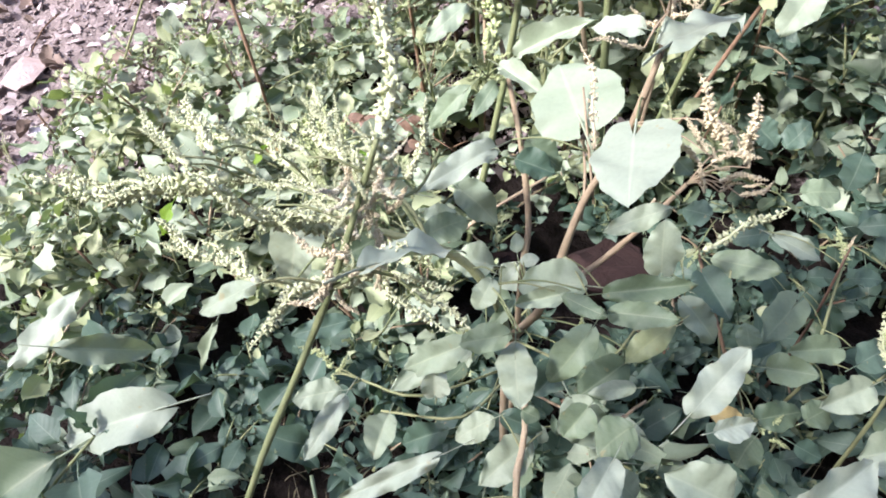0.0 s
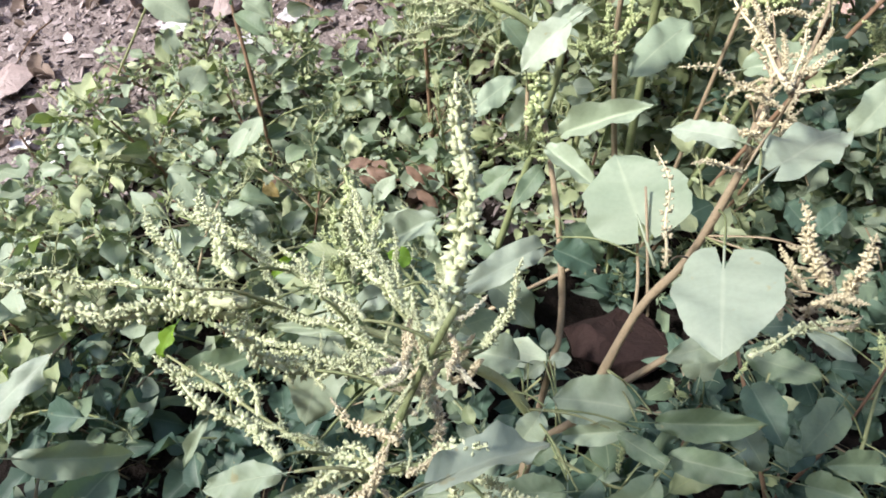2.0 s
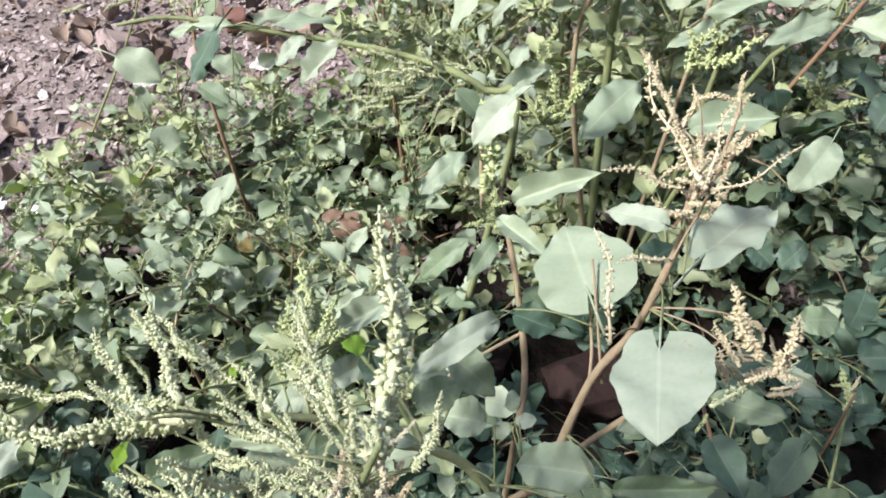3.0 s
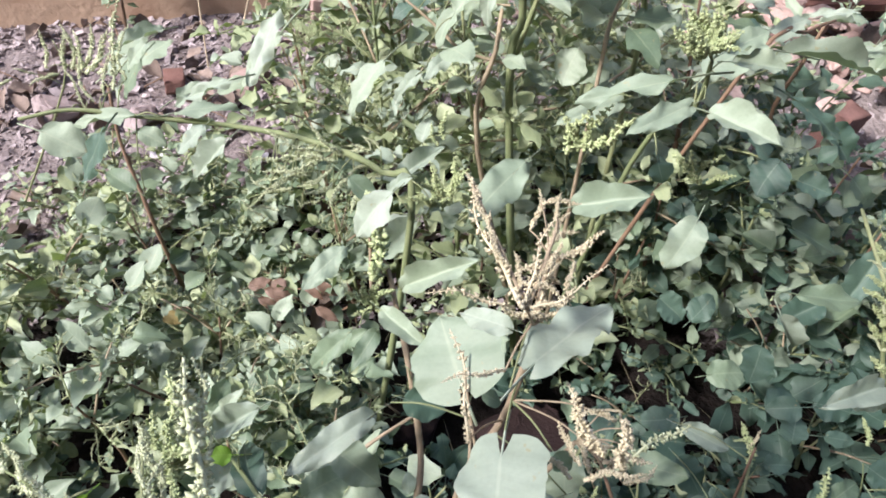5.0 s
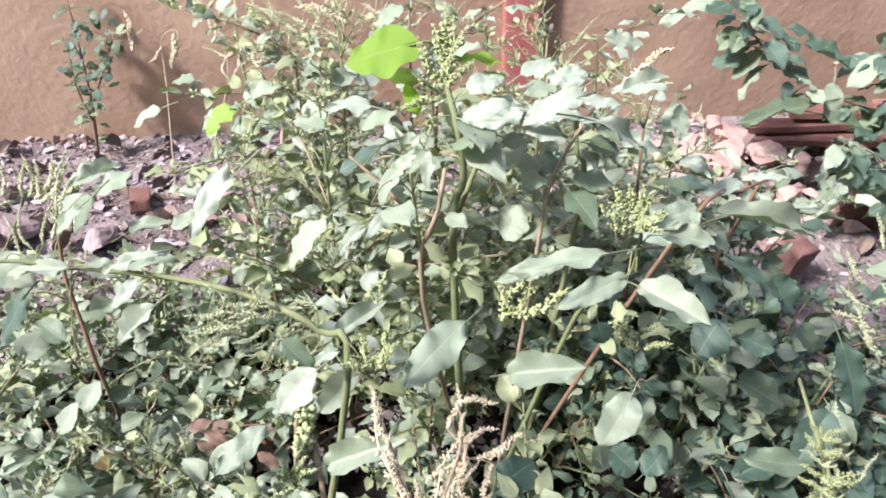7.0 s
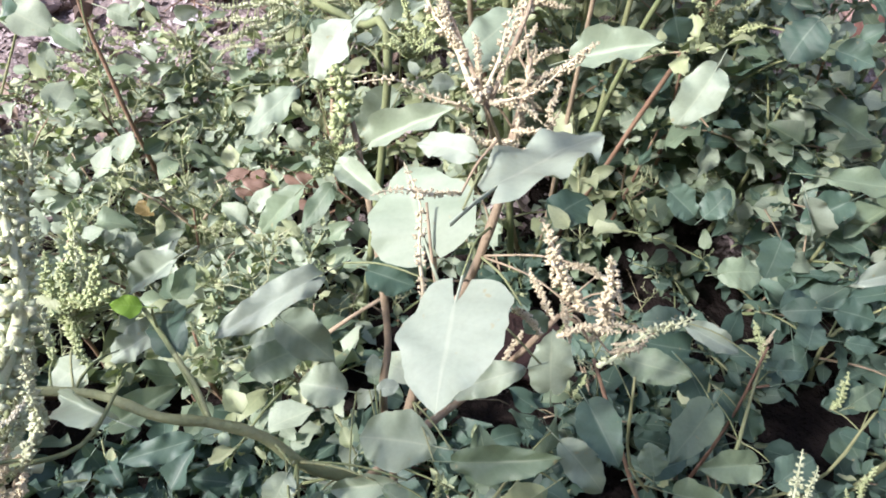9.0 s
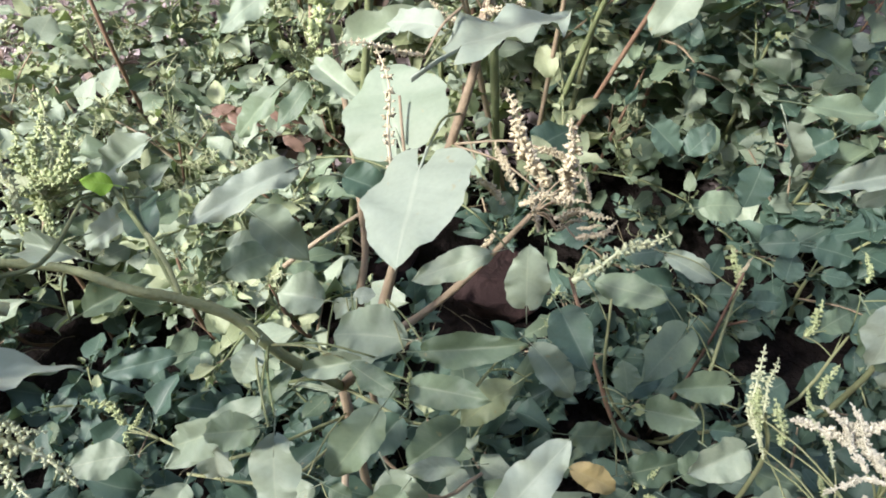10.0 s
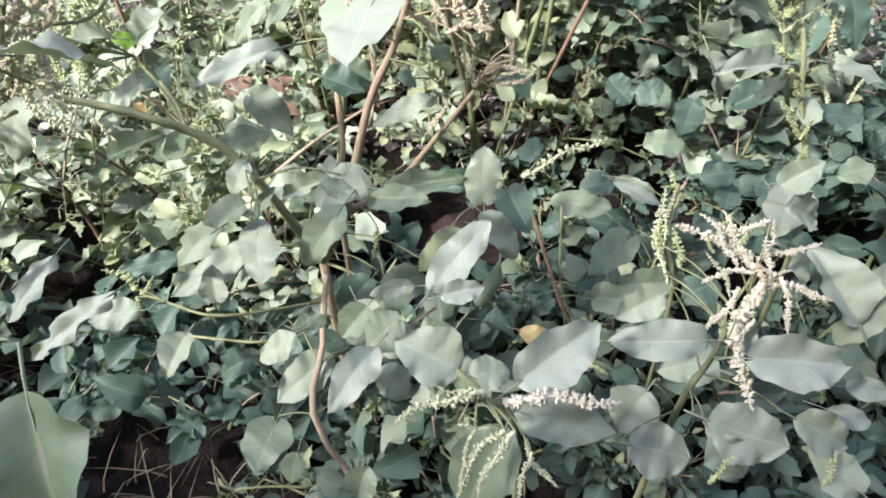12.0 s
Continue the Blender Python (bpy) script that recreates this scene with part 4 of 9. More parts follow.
stalk("branch", tan_weed, [(0.101, 0.349, 0.280), (0.159, 0.319, 0.287), (0.194, 0.341, 0.315)], 0.0012, 0.001, STEM_GREEN, 0, 8, "", 0)
stalk("branch", tan_weed, [(0.096, 0.356, 0.205), (0.157, 0.277, 0.291), (0.188, 0.283, 0.308)], 0.0012, 0.001, STEM_TAN, 0, 8, "", 0)
stalk("branch", tan_weed, [(0.096, 0.356, 0.205), (0.064, 0.300, 0.249), (0.003, 0.303, 0.253)], 0.0012, 0.001, STEM_GREEN, 0, 8, "", 0)
stalk("branch", tan_weed, [(0.097, 0.355, 0.225), (0.036, 0.303, 0.277), (-0.009, 0.316, 0.277)], 0.0012, 0.001, STEM_GREEN, 0, 8, "", 0)
set_spike(tan_weed, (-0.030, 0.323, 0.284), (-0.057, 0.334, 0.294), "fresh")
set_spike(tan_weed, (-0.028, 0.320, 0.282), (-0.019, 0.331, 0.290), "fresh")
set_spike(tan_weed, (-0.030, 0.319, 0.281), (-0.025, 0.303, 0.267), "fresh")
set_spike(tan_weed, (0.150, 0.330, 0.334), (0.147, 0.314, 0.321), "fresh")
stalk("branch", tan_weed, [(0.101, 0.349, 0.280), (0.092, 0.314, 0.383), (0.077, 0.316, 0.413), (0.059, 0.315, 0.430), (0.042, 0.312, 0.442), (0.012, 0.322, 0.444), (-0.018, 0.318, 0.455)], 0.0030, 0.0018, STEM_GREEN, 0, 8, "", 0.15)
stalk("branch", tan_weed, [(0.059, 0.315, 0.430), (0.052, 0.328, 0.439), (0.042, 0.340, 0.445)], 0.0012, 0.001, STEM_GREEN, 0, 8, "", 0)
stalk("branch", tan_weed, [(0.059, 0.315, 0.430), (0.040, 0.342, 0.440), (0.017, 0.369, 0.444)], 0.0014, 0.001, STEM_GREEN, 0, 8, "", 0)
set_leaf(tan_weed, (0.027, 0.363, 0.434), (-0.004, 0.349, 0.425), 0.016, "silver_lit", "big", 0.7, 0.0)
set_leaf(tan_weed, (-0.001, 0.343, 0.435), (-0.026, 0.335, 0.428), 0.015, "pale", "rhomb", 0.7, 0.0)
set_spike(tan_weed, (-0.005, 0.348, 0.446), (-0.007, 0.391, 0.485), "fresh")
set_spike(tan_weed, (-0.002, 0.353, 0.457), (-0.001, 0.381, 0.482), "thick")
set_spike(tan_weed, (-0.005, 0.353, 0.444), (-0.017, 0.373, 0.462), "fresh")
set_spike(tan_weed, (-0.003, 0.351, 0.442), (0.002, 0.362, 0.452), "fresh")
set_spike(tan_weed, (0.005, 0.336, 0.442), (-0.002, 0.351, 0.455), "fresh")
set_spike(tan_weed, (-0.012, 0.339, 0.444), (-0.021, 0.352, 0.457), "fresh")
set_spike(tan_weed, (0.002, 0.354, 0.465), (-0.015, 0.356, 0.474), "fresh")
set_spike(tan_weed, (-0.002, 0.354, 0.465), (-0.007, 0.368, 0.484), "fresh")
set_spike(tan_weed, (0.002, 0.354, 0.465), (0.005, 0.372, 0.486), "fresh")
set_spike(tan_weed, (0.003, 0.354, 0.464), (0.016, 0.368, 0.483), "fresh")
set_spike(tan_weed, (-0.000, 0.354, 0.465), (0.024, 0.357, 0.473), "fresh")
set_spike(tan_weed, (0.003, 0.354, 0.464), (-0.015, 0.344, 0.463), "fresh")
set_leaf(tan_weed, (-0.005, 0.354, 0.458), (-0.025, 0.361, 0.465), 0.008, "young", "long", 0.5, 0.0)
set_leaf(tan_weed, (-0.003, 0.355, 0.459), (-0.012, 0.371, 0.473), 0.007, "young", "long", 0.5, 0.0)
set_leaf(tan_weed, (-0.001, 0.356, 0.459), (0.002, 0.372, 0.474), 0.007, "young", "long", 0.5, 0.0)
set_leaf(tan_weed, (-0.000, 0.329, 0.402), (0.027, 0.345, 0.408), 0.016, "green", "big", 0.7, 0.0)
set_leaf(tan_weed, (0.015, 0.169, 0.393), (0.030, 0.115, 0.345), 0.052, "green", "big", 0.8, 0.0)
set_leaf(tan_weed, (0.144, 0.271, 0.409), (0.124, 0.248, 0.393), 0.019, "green", "big", 0.75, 0.0)
set_leaf(tan_weed, (0.105, 0.258, 0.414), (0.104, 0.233, 0.397), 0.020, "pale", "big", 0.75, 0.0)
set_leaf(tan_weed, (0.074, 0.306, 0.345), (0.025, 0.278, 0.337), 0.020, "pale", "big", 0.75, 0.0)
set_leaf(tan_weed, (0.100, 0.257, 0.428), (0.075, 0.259, 0.416), 0.015, "green", "big", 0.75, 0.0)
set_leaf(tan_weed, (0.092, 0.285, 0.393), (0.102, 0.290, 0.409), 0.008, "green", "big", 0.75, 0.0)
set_leaf(tan_weed, (0.093, 0.294, 0.423), (0.085, 0.282, 0.413), 0.014, "pale", "big", 0.75, 0.0)
set_leaf(tan_weed, (0.133, 0.293, 0.409), (0.152, 0.277, 0.412), 0.011, "green", "big", 0.75, 0.0)
set_leaf(tan_weed, (-0.023, 0.301, 0.288), (-0.055, 0.296, 0.289), 0.022, "pale", "big", 0.75, 0.0)
set_leaf(tan_weed, (0.193, 0.235, 0.391), (0.220, 0.257, 0.414), 0.019, "silver_lit", "big", 0.75, 0.0)
set_leaf(tan_weed, (0.203, 0.317, 0.340), (0.175, 0.307, 0.319), 0.019, "young", "big", 0.75, 0.0)
set_leaf(tan_weed, (0.221, 0.351, 0.321), (0.245, 0.329, 0.307), 0.021, "pale", "big", 0.75, 0.0)
set_leaf(tan_weed, (0.198, 0.218, 0.404), (0.217, 0.223, 0.404), 0.012, "silver_lit", "big", 0.75, 0.0)
set_leaf(tan_weed, (0.158, 0.288, 0.401), (0.188, 0.276, 0.413), 0.015, "green", "big", 0.75, 0.0)
set_leaf(tan_weed, (0.162, 0.318, 0.378), (0.203, 0.307, 0.399), 0.017, "green", "big", 0.75, 0.0)
set_leaf(tan_weed, (0.222, 0.411, 0.278), (0.221, 0.428, 0.317), 0.031, "pale", "big", 0.75, 0.0)
set_leaf(tan_weed, (0.025, 0.218, 0.435), (0.008, 0.194, 0.423), 0.011, "silver_lit", "big", 0.75, 0.0)
set_leaf(tan_weed, (0.069, 0.183, 0.451), (0.023, 0.174, 0.422), 0.010, "silver_lit", "big", 0.75, 0.0)
set_leaf(tan_weed, (0.054, 0.275, 0.332), (0.055, 0.283, 0.354), 0.018, "silver_lit", "big", 0.75, 0.0)
set_leaf(tan_weed, (-0.044, 0.401, 0.228), (-0.086, 0.381, 0.238), 0.020, "blue", "big", 0.75, 0.0)
set_leaf(tan_weed, (0.039, 0.345, 0.440), (0.022, 0.371, 0.444), 0.020, "blue", "big", 0.75, 0.0)
set_leaf(tan_weed, (0.030, 0.354, 0.461), (0.021, 0.350, 0.469), 0.012, "lime", "rhomb", 0.75, 0.0)
set_leaf(tan_weed, (-0.001, 0.399, 0.425), (0.020, 0.403, 0.446), 0.009, "pale", "rhomb", 0.75, 0.0)
set_leaf(tan_weed, (0.061, 0.279, 0.507), (0.034, 0.291, 0.502), 0.010, "silver_lit", "big", 0.75, 0.0)
set_leaf(tan_weed, (0.095, 0.391, 0.432), (0.058, 0.355, 0.442), 0.017, "silver_lit", "big", 0.75, 0.0)
set_leaf(tan_weed, (0.087, 0.394, 0.313), (0.057, 0.400, 0.315), 0.028, "pale", "big", 0.75, 0.0)
set_leaf(tan_weed, (0.110, 0.389, 0.322), (0.124, 0.390, 0.323), 0.011, "silver_lit", "oval", 0.75, 0.0)
set_leaf(tan_weed, (0.107, 0.391, 0.316), (0.089, 0.388, 0.298), 0.013, "silver_lit", "rhomb", 0.75, 0.0)
set_leaf(tan_weed, (0.190, 0.338, 0.428), (0.156, 0.334, 0.418), 0.014, "pale", "big", 0.75, 0.0)
set_leaf(tan_weed, (0.133, 0.297, 0.407), (0.104, 0.298, 0.395), 0.011, "pale", "big", 0.75, 0.0)
set_leaf(tan_weed, (0.165, 0.332, 0.488), (0.156, 0.291, 0.487), 0.043, "silver_lit", "heart", 0.45, -0.4)
set_leaf(tan_weed, (0.182, 0.356, 0.524), (0.225, 0.404, 0.514), 0.028, "silver_lit", "big", 0.45, -0.4, 0)
set_leaf(tan_weed, (0.172, 0.386, 0.513), (0.146, 0.402, 0.511), 0.013, "silver_lit", "big", 0.75, 0.0)
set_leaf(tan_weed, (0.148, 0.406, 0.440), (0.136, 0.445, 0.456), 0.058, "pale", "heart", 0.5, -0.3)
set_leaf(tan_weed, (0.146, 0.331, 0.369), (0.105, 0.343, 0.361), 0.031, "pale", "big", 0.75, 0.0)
for i, way in enumerate((((0.188, 0.399, 0.488), (0.184, 0.380, 0.520), (0.178, 0.362, 0.552)), ((0.178, 0.362, 0.552), (0.166, 0.390, 0.572), (0.158, 0.410, 0.583)), ((0.178, 0.363, 0.552), (0.192, 0.390, 0.568), (0.194, 0.397, 0.573)), ((0.190, 0.404, 0.500), (0.196, 0.420, 0.514), (0.199, 0.432, 0.524)))):
    stalk("branch", tan_weed, way, 0.0010, 0.0006, STEM_TAN, 0, 6, "", 0)
    if i:
        bead(tan_weed, way, ("tan", "tan_thick"), 340 + i, 0.016, 0.009)
set_spike(tan_weed, (0.177, 0.360, 0.557), (0.157, 0.413, 0.584), "tan_thin")
set_spike(tan_weed, (0.178, 0.363, 0.556), (0.195, 0.399, 0.574), "tan_thin")
set_spike(tan_weed, (0.179, 0.362, 0.553), (0.211, 0.370, 0.570), "tan_thin")
set_spike(tan_weed, (0.173, 0.370, 0.544), (0.136, 0.367, 0.562), "tan_thin")
set_spike(tan_weed, (0.168, 0.354, 0.521), (0.140, 0.338, 0.539), "tan_thin")
set_spike(tan_weed, (0.149, 0.355, 0.460), (0.145, 0.399, 0.498), "tan_thin")
set_spike(tan_weed, (0.214, 0.338, 0.471), (0.198, 0.359, 0.504), "tan")
set_spike(tan_weed, (0.222, 0.334, 0.465), (0.220, 0.337, 0.507), "tan")
set_spike(tan_weed, (0.202, 0.331, 0.477), (0.194, 0.351, 0.484), "tan")
set_spike(tan_weed, (0.202, 0.324, 0.477), (0.226, 0.324, 0.477), "tan_thick")
set_spike(tan_weed, (0.197, 0.326, 0.475), (0.182, 0.336, 0.483), "tan")

slim_weed = thing("amaranth_weed", (0.095, 0.400, -0.010), "slim amaranth weed with a reddish stem and small pale leaves", "weed", "weeds of the patch")
stalk("stem", slim_weed, [(0.095, 0.400, -0.010), (0.110, 0.393, 0.285), (0.117, 0.416, 0.333), (0.113, 0.454, 0.375), (0.106, 0.489, 0.404), (0.097, 0.522, 0.430), (0.089, 0.490, 0.413), (0.088, 0.539, 0.450)], 0.0028, 0.0012, STEM_TAN, 0, 8, "", 0.15)
stalk("branch", slim_weed, [(0.051, 0.438, 0.290), (0.086, 0.451, 0.311), (0.134, 0.466, 0.334)], 0.0018, 0.001, STEM_TAN, 0, 8, "", 0.15)
set_leaf(slim_weed, (0.072, 0.385, 0.403), (0.099, 0.371, 0.388), 0.024, "pale", "big", 0.6, 0.0)
set_leaf(slim_weed, (0.111, 0.435, 0.381), (0.137, 0.428, 0.374), 0.023, "blue", "big", 0.6, 0.0)
set_leaf(slim_weed, (0.119, 0.451, 0.384), (0.142, 0.437, 0.368), 0.024, "green", "big", 0.6, 0.0)
set_spike(slim_weed, (0.090, 0.490, 0.419), (0.073, 0.485, 0.437), "fresh")
set_spike(slim_weed, (0.090, 0.490, 0.419), (0.076, 0.474, 0.426), "fresh")
set_spike(slim_weed, (0.090, 0.490, 0.419), (0.107, 0.486, 0.436), "fresh")
set_spike(slim_weed, (0.090, 0.490, 0.419), (0.100, 0.492, 0.443), "fresh")
set_spike(slim_weed, (0.090, 0.490, 0.419), (0.085, 0.491, 0.443), "fresh")
set_spike(slim_weed, (0.090, 0.490, 0.419), (0.108, 0.475, 0.425), "fresh")
set_spike(slim_weed, (0.090, 0.504, 0.427), (0.087, 0.548, 0.474), "fresh")
set_leaf(slim_weed, (0.076, 0.453, 0.431), (0.046, 0.441, 0.410), 0.016, "green", "big", 0.75, 0.0)
set_leaf(slim_weed, (0.114, 0.496, 0.429), (0.160, 0.486, 0.461), 0.020, "pale", "big", 0.75, 0.0)
set_leaf(slim_weed, (0.101, 0.461, 0.442), (0.127, 0.433, 0.441), 0.014, "pale", "big", 0.75, 0.0)
set_leaf(slim_weed, (0.097, 0.452, 0.437), (0.080, 0.426, 0.429), 0.014, "green", "rhomb", 0.75, 0.0)
set_leaf(slim_weed, (0.076, 0.491, 0.471), (0.049, 0.469, 0.462), 0.016, "pale", "big", 0.75, 0.0)

front_weed = thing("amaranth_weed", (0.340, 0.240, -0.010), "amaranth weed with drooping pale seed spikes and broad leaves", "weed", "weeds of the patch")
stalk("stem", front_weed, [(0.340, 0.240, -0.010), (0.337, 0.231, 0.265), (0.350, 0.242, 0.300), (0.363, 0.254, 0.351)], 0.0026, 0.0014, STEM_GREEN, 0, 8, "", 0.15)
set_spike(front_weed, (0.367, 0.260, 0.363), (0.322, 0.279, 0.381), "cream")
set_spike(front_weed, (0.362, 0.262, 0.365), (0.349, 0.286, 0.386), "cream")
set_spike(front_weed, (0.367, 0.265, 0.367), (0.376, 0.282, 0.382), "cream")
set_spike(front_weed, (0.365, 0.253, 0.363), (0.360, 0.201, 0.318), "cream")
set_spike(front_weed, (0.370, 0.256, 0.359), (0.407, 0.249, 0.350), "cream")
set_spike(front_weed, (0.372, 0.273, 0.368), (0.405, 0.277, 0.368), "cream")
set_spike(front_weed, (0.362, 0.257, 0.367), (0.334, 0.252, 0.364), "cream")
set_spike(front_weed, (0.357, 0.254, 0.357), (0.334, 0.235, 0.343), "cream")
set_spike(front_weed, (0.377, 0.255, 0.365), (0.379, 0.232, 0.344), "cream")
set_spike(front_weed, (0.361, 0.238, 0.351), (0.355, 0.220, 0.335), "cream")
set_spike(front_weed, (0.374, 0.281, 0.382), (0.336, 0.284, 0.385), "cream")
set_spike(front_weed, (0.365, 0.259, 0.369), (0.383, 0.258, 0.367), "cream")
set_spike(front_weed, (0.362, 0.244, 0.353), (0.370, 0.273, 0.378), "cream")
set_spike(front_weed, (0.363, 0.242, 0.357), (0.363, 0.263, 0.374), "tan_thick")
set_spike(front_weed, (0.354, 0.261, 0.368), (0.342, 0.279, 0.385), "cream")
set_leaf(front_weed, (0.361, 0.222, 0.337), (0.414, 0.221, 0.332), 0.030, "silver_lit", "big", 0.75, 0.0)
set_leaf(front_weed, (0.356, 0.240, 0.339), (0.366, 0.231, 0.330), 0.019, "silver_lit", "big", 0.75, 0.0)
set_leaf(front_weed, (0.450, 0.275, 0.298), (0.430, 0.310, 0.329), 0.033, "pale", "big", 0.75, 0.0)
set_leaf(front_weed, (0.305, 0.205, 0.271), (0.339, 0.200, 0.265), 0.033, "silver_lit", "big", 0.75, 0.0)
set_leaf(front_weed, (0.346, 0.206, 0.296), (0.387, 0.193, 0.282), 0.036, "silver_lit", "big", 0.75, 0.0)
set_leaf(front_weed, (0.394, 0.207, 0.295), (0.424, 0.195, 0.282), 0.026, "pale", "big", 0.75, 0.0)
set_leaf(front_weed, (0.441, 0.380, 0.311), (0.437, 0.353, 0.287), 0.037, "silver_lit", "big", 0.75, 0.0)
set_leaf(front_weed, (0.432, 0.232, 0.288), (0.462, 0.231, 0.284), 0.017, "pale", "oval", 0.75, 0.0)
set_leaf(front_weed, (0.421, 0.222, 0.279), (0.449, 0.214, 0.271), 0.016, "silver_lit", "oval", 0.75, 0.0)
set_leaf(front_weed, (0.337, 0.303, 0.288), (0.307, 0.291, 0.280), 0.023, "pale", "big", 0.75, 0.0)
set_leaf(front_weed, (0.346, 0.199, 0.290), (0.362, 0.180, 0.273), 0.026, "pale", "big", 0.75, 0.0)
set_leaf(front_weed, (0.317, 0.238, 0.273), (0.299, 0.220, 0.258), 0.033, "pale", "big", 0.75, 0.0)
set_leaf(front_weed, (0.426, 0.178, 0.267), (0.404, 0.192, 0.281), 0.026, "pale", "big", 0.75, 0.0)
set_leaf(front_weed, (0.472, 0.296, 0.316), (0.450, 0.259, 0.284), 0.029, "pale", "big", 0.75, 0.0)
set_spike(front_weed, (0.328, 0.289, 0.330), (0.332, 0.328, 0.364), "pale")
set_spike(front_weed, (0.335, 0.285, 0.339), (0.331, 0.303, 0.355), "fresh")
set_spike(front_weed, (0.330, 0.283, 0.326), (0.328, 0.299, 0.339), "pale")
set_spike(front_weed, (0.326, 0.296, 0.347), (0.332, 0.317, 0.371), "pale")
set_spike(front_weed, (0.324, 0.307, 0.357), (0.325, 0.290, 0.342), "fresh")
set_spike(front_weed, (0.370, 0.317, 0.325), (0.379, 0.329, 0.340), "fresh")
set_spike(front_weed, (0.367, 0.312, 0.320), (0.364, 0.322, 0.329), "fresh")
set_spike(front_weed, (0.373, 0.285, 0.310), (0.361, 0.313, 0.321), "pale")
set_spike(front_weed, (0.366, 0.266, 0.295), (0.364, 0.282, 0.308), "fresh")
set_spike(front_weed, (0.335, 0.172, 0.293), (0.348, 0.183, 0.303), "fresh")
set_spike(front_weed, (0.401, 0.176, 0.280), (0.408, 0.191, 0.292), "fresh")
set_spike(front_weed, (0.407, 0.215, 0.300), (0.402, 0.226, 0.311), "fresh")
stalk("branch", front_weed, [(0.341, 0.283, 0.147), (0.338, 0.289, 0.302), (0.330, 0.301, 0.344)], 0.0016, 0.001, STEM_GREEN, 0, 8, "", 0)
set_leaf(front_weed, (0.328, 0.219, 0.360), (0.285, 0.213, 0.367), 0.021, "silver_lit", "big", 0.75, 0.0)

low_weed = thing("amaranth_weed", (0.235, 0.155, -0.010), "low amaranth weed with arching green seed spikes and broad leaves", "weed", "weeds of the patch")
stalk("stem", low_weed, [(0.235, 0.155, -0.010), (0.231, 0.175, 0.329), (0.216, 0.175, 0.383), (0.204, 0.182, 0.396)], 0.0024, 0.0013, STEM_GREEN, 0, 8, "", 0.15)
set_spike(low_weed, (0.216, 0.169, 0.398), (0.177, 0.160, 0.392), "thick")
set_spike(low_weed, (0.209, 0.173, 0.395), (0.194, 0.174, 0.397), "pale")
set_spike(low_weed, (0.224, 0.175, 0.383), (0.277, 0.174, 0.379), "cream")
set_spike(low_weed, (0.223, 0.156, 0.392), (0.203, 0.133, 0.373), "thick")
set_spike(low_weed, (0.228, 0.155, 0.391), (0.211, 0.135, 0.374), "thick")
set_spike(low_weed, (0.232, 0.155, 0.384), (0.246, 0.140, 0.371), "thick")
set_spike(low_weed, (0.234, 0.149, 0.386), (0.227, 0.132, 0.371), "pale")
set_spike(low_weed, (0.204, 0.157, 0.395), (0.221, 0.156, 0.392), "pale")
set_spike(low_weed, (0.211, 0.156, 0.394), (0.204, 0.138, 0.377), "long")
set_leaf(low_weed, (0.223, 0.168, 0.363), (0.202, 0.140, 0.340), 0.032, "green", "big", 0.75, 0.0)
set_leaf(low_weed, (0.234, 0.190, 0.342), (0.289, 0.183, 0.332), 0.025, "pale", "big", 0.75, 0.0)
set_leaf(low_weed, (0.210, 0.235, 0.302), (0.231, 0.240, 0.306), 0.021, "pale", "big", 0.75, 0.0)
set_leaf(low_weed, (0.099, 0.209, 0.259), (0.093, 0.195, 0.247), 0.015, "green", "oval", 0.75, 0.0)
set_leaf(low_weed, (0.127, 0.193, 0.244), (0.109, 0.196, 0.247), 0.018, "green", "oval", 0.75, 0.0)
set_leaf(low_weed, (0.145, 0.193, 0.269), (0.138, 0.178, 0.256), 0.021, "green", "big", 0.75, 0.0)
set_leaf(low_weed, (0.169, 0.248, 0.343), (0.149, 0.238, 0.335), 0.026, "green", "big", 0.75, 0.0)
set_leaf(low_weed, (0.147, 0.265, 0.332), (0.133, 0.251, 0.322), 0.021, "green", "big", 0.75, 0.0)
set_leaf(low_weed, (0.108, 0.273, 0.315), (0.119, 0.268, 0.311), 0.011, "green", "oval", 0.75, 0.0)
set_leaf(low_weed, (0.177, 0.275, 0.340), (0.149, 0.273, 0.340), 0.012, "pale", "oval", 0.75, 0.0)
set_leaf(low_weed, (0.159, 0.226, 0.325), (0.175, 0.217, 0.315), 0.020, "pale", "big", 0.75, 0.0)
stalk("branch", low_weed, [(0.200, 0.200, -0.010), (0.109, 0.230, 0.223), (0.110, 0.276, 0.279), (0.111, 0.318, 0.301)], 0.0026, 0.002, STEM_TAN, 0, 8, "", 0.15)
set_leaf(low_weed, (0.014, 0.285, 0.279), (0.005, 0.257, 0.276), 0.023, "pale", "big", 0.75, 0.0)
set_leaf(low_weed, (0.049, 0.293, 0.240), (0.006, 0.293, 0.213), 0.023, "blue", "big", 0.75, 0.0)
set_leaf(low_weed, (0.086, 0.287, 0.271), (0.059, 0.280, 0.258), 0.020, "pale", "big", 0.75, 0.0)
set_leaf(low_weed, (0.112, 0.272, 0.266), (0.079, 0.246, 0.264), 0.027, "pale", "big", 0.75, 0.0)
set_leaf(low_weed, (0.156, 0.226, 0.346), (0.136, 0.194, 0.348), 0.021, "silver_lit", "big", 0.75, 0.0)
set_leaf(low_weed, (0.202, 0.194, 0.379), (0.176, 0.202, 0.393), 0.028, "pale", "big", 0.75, 0.0)
set_leaf(low_weed, (0.234, 0.186, 0.382), (0.270, 0.209, 0.393), 0.026, "silver_lit", "big", 0.75, 0.0)
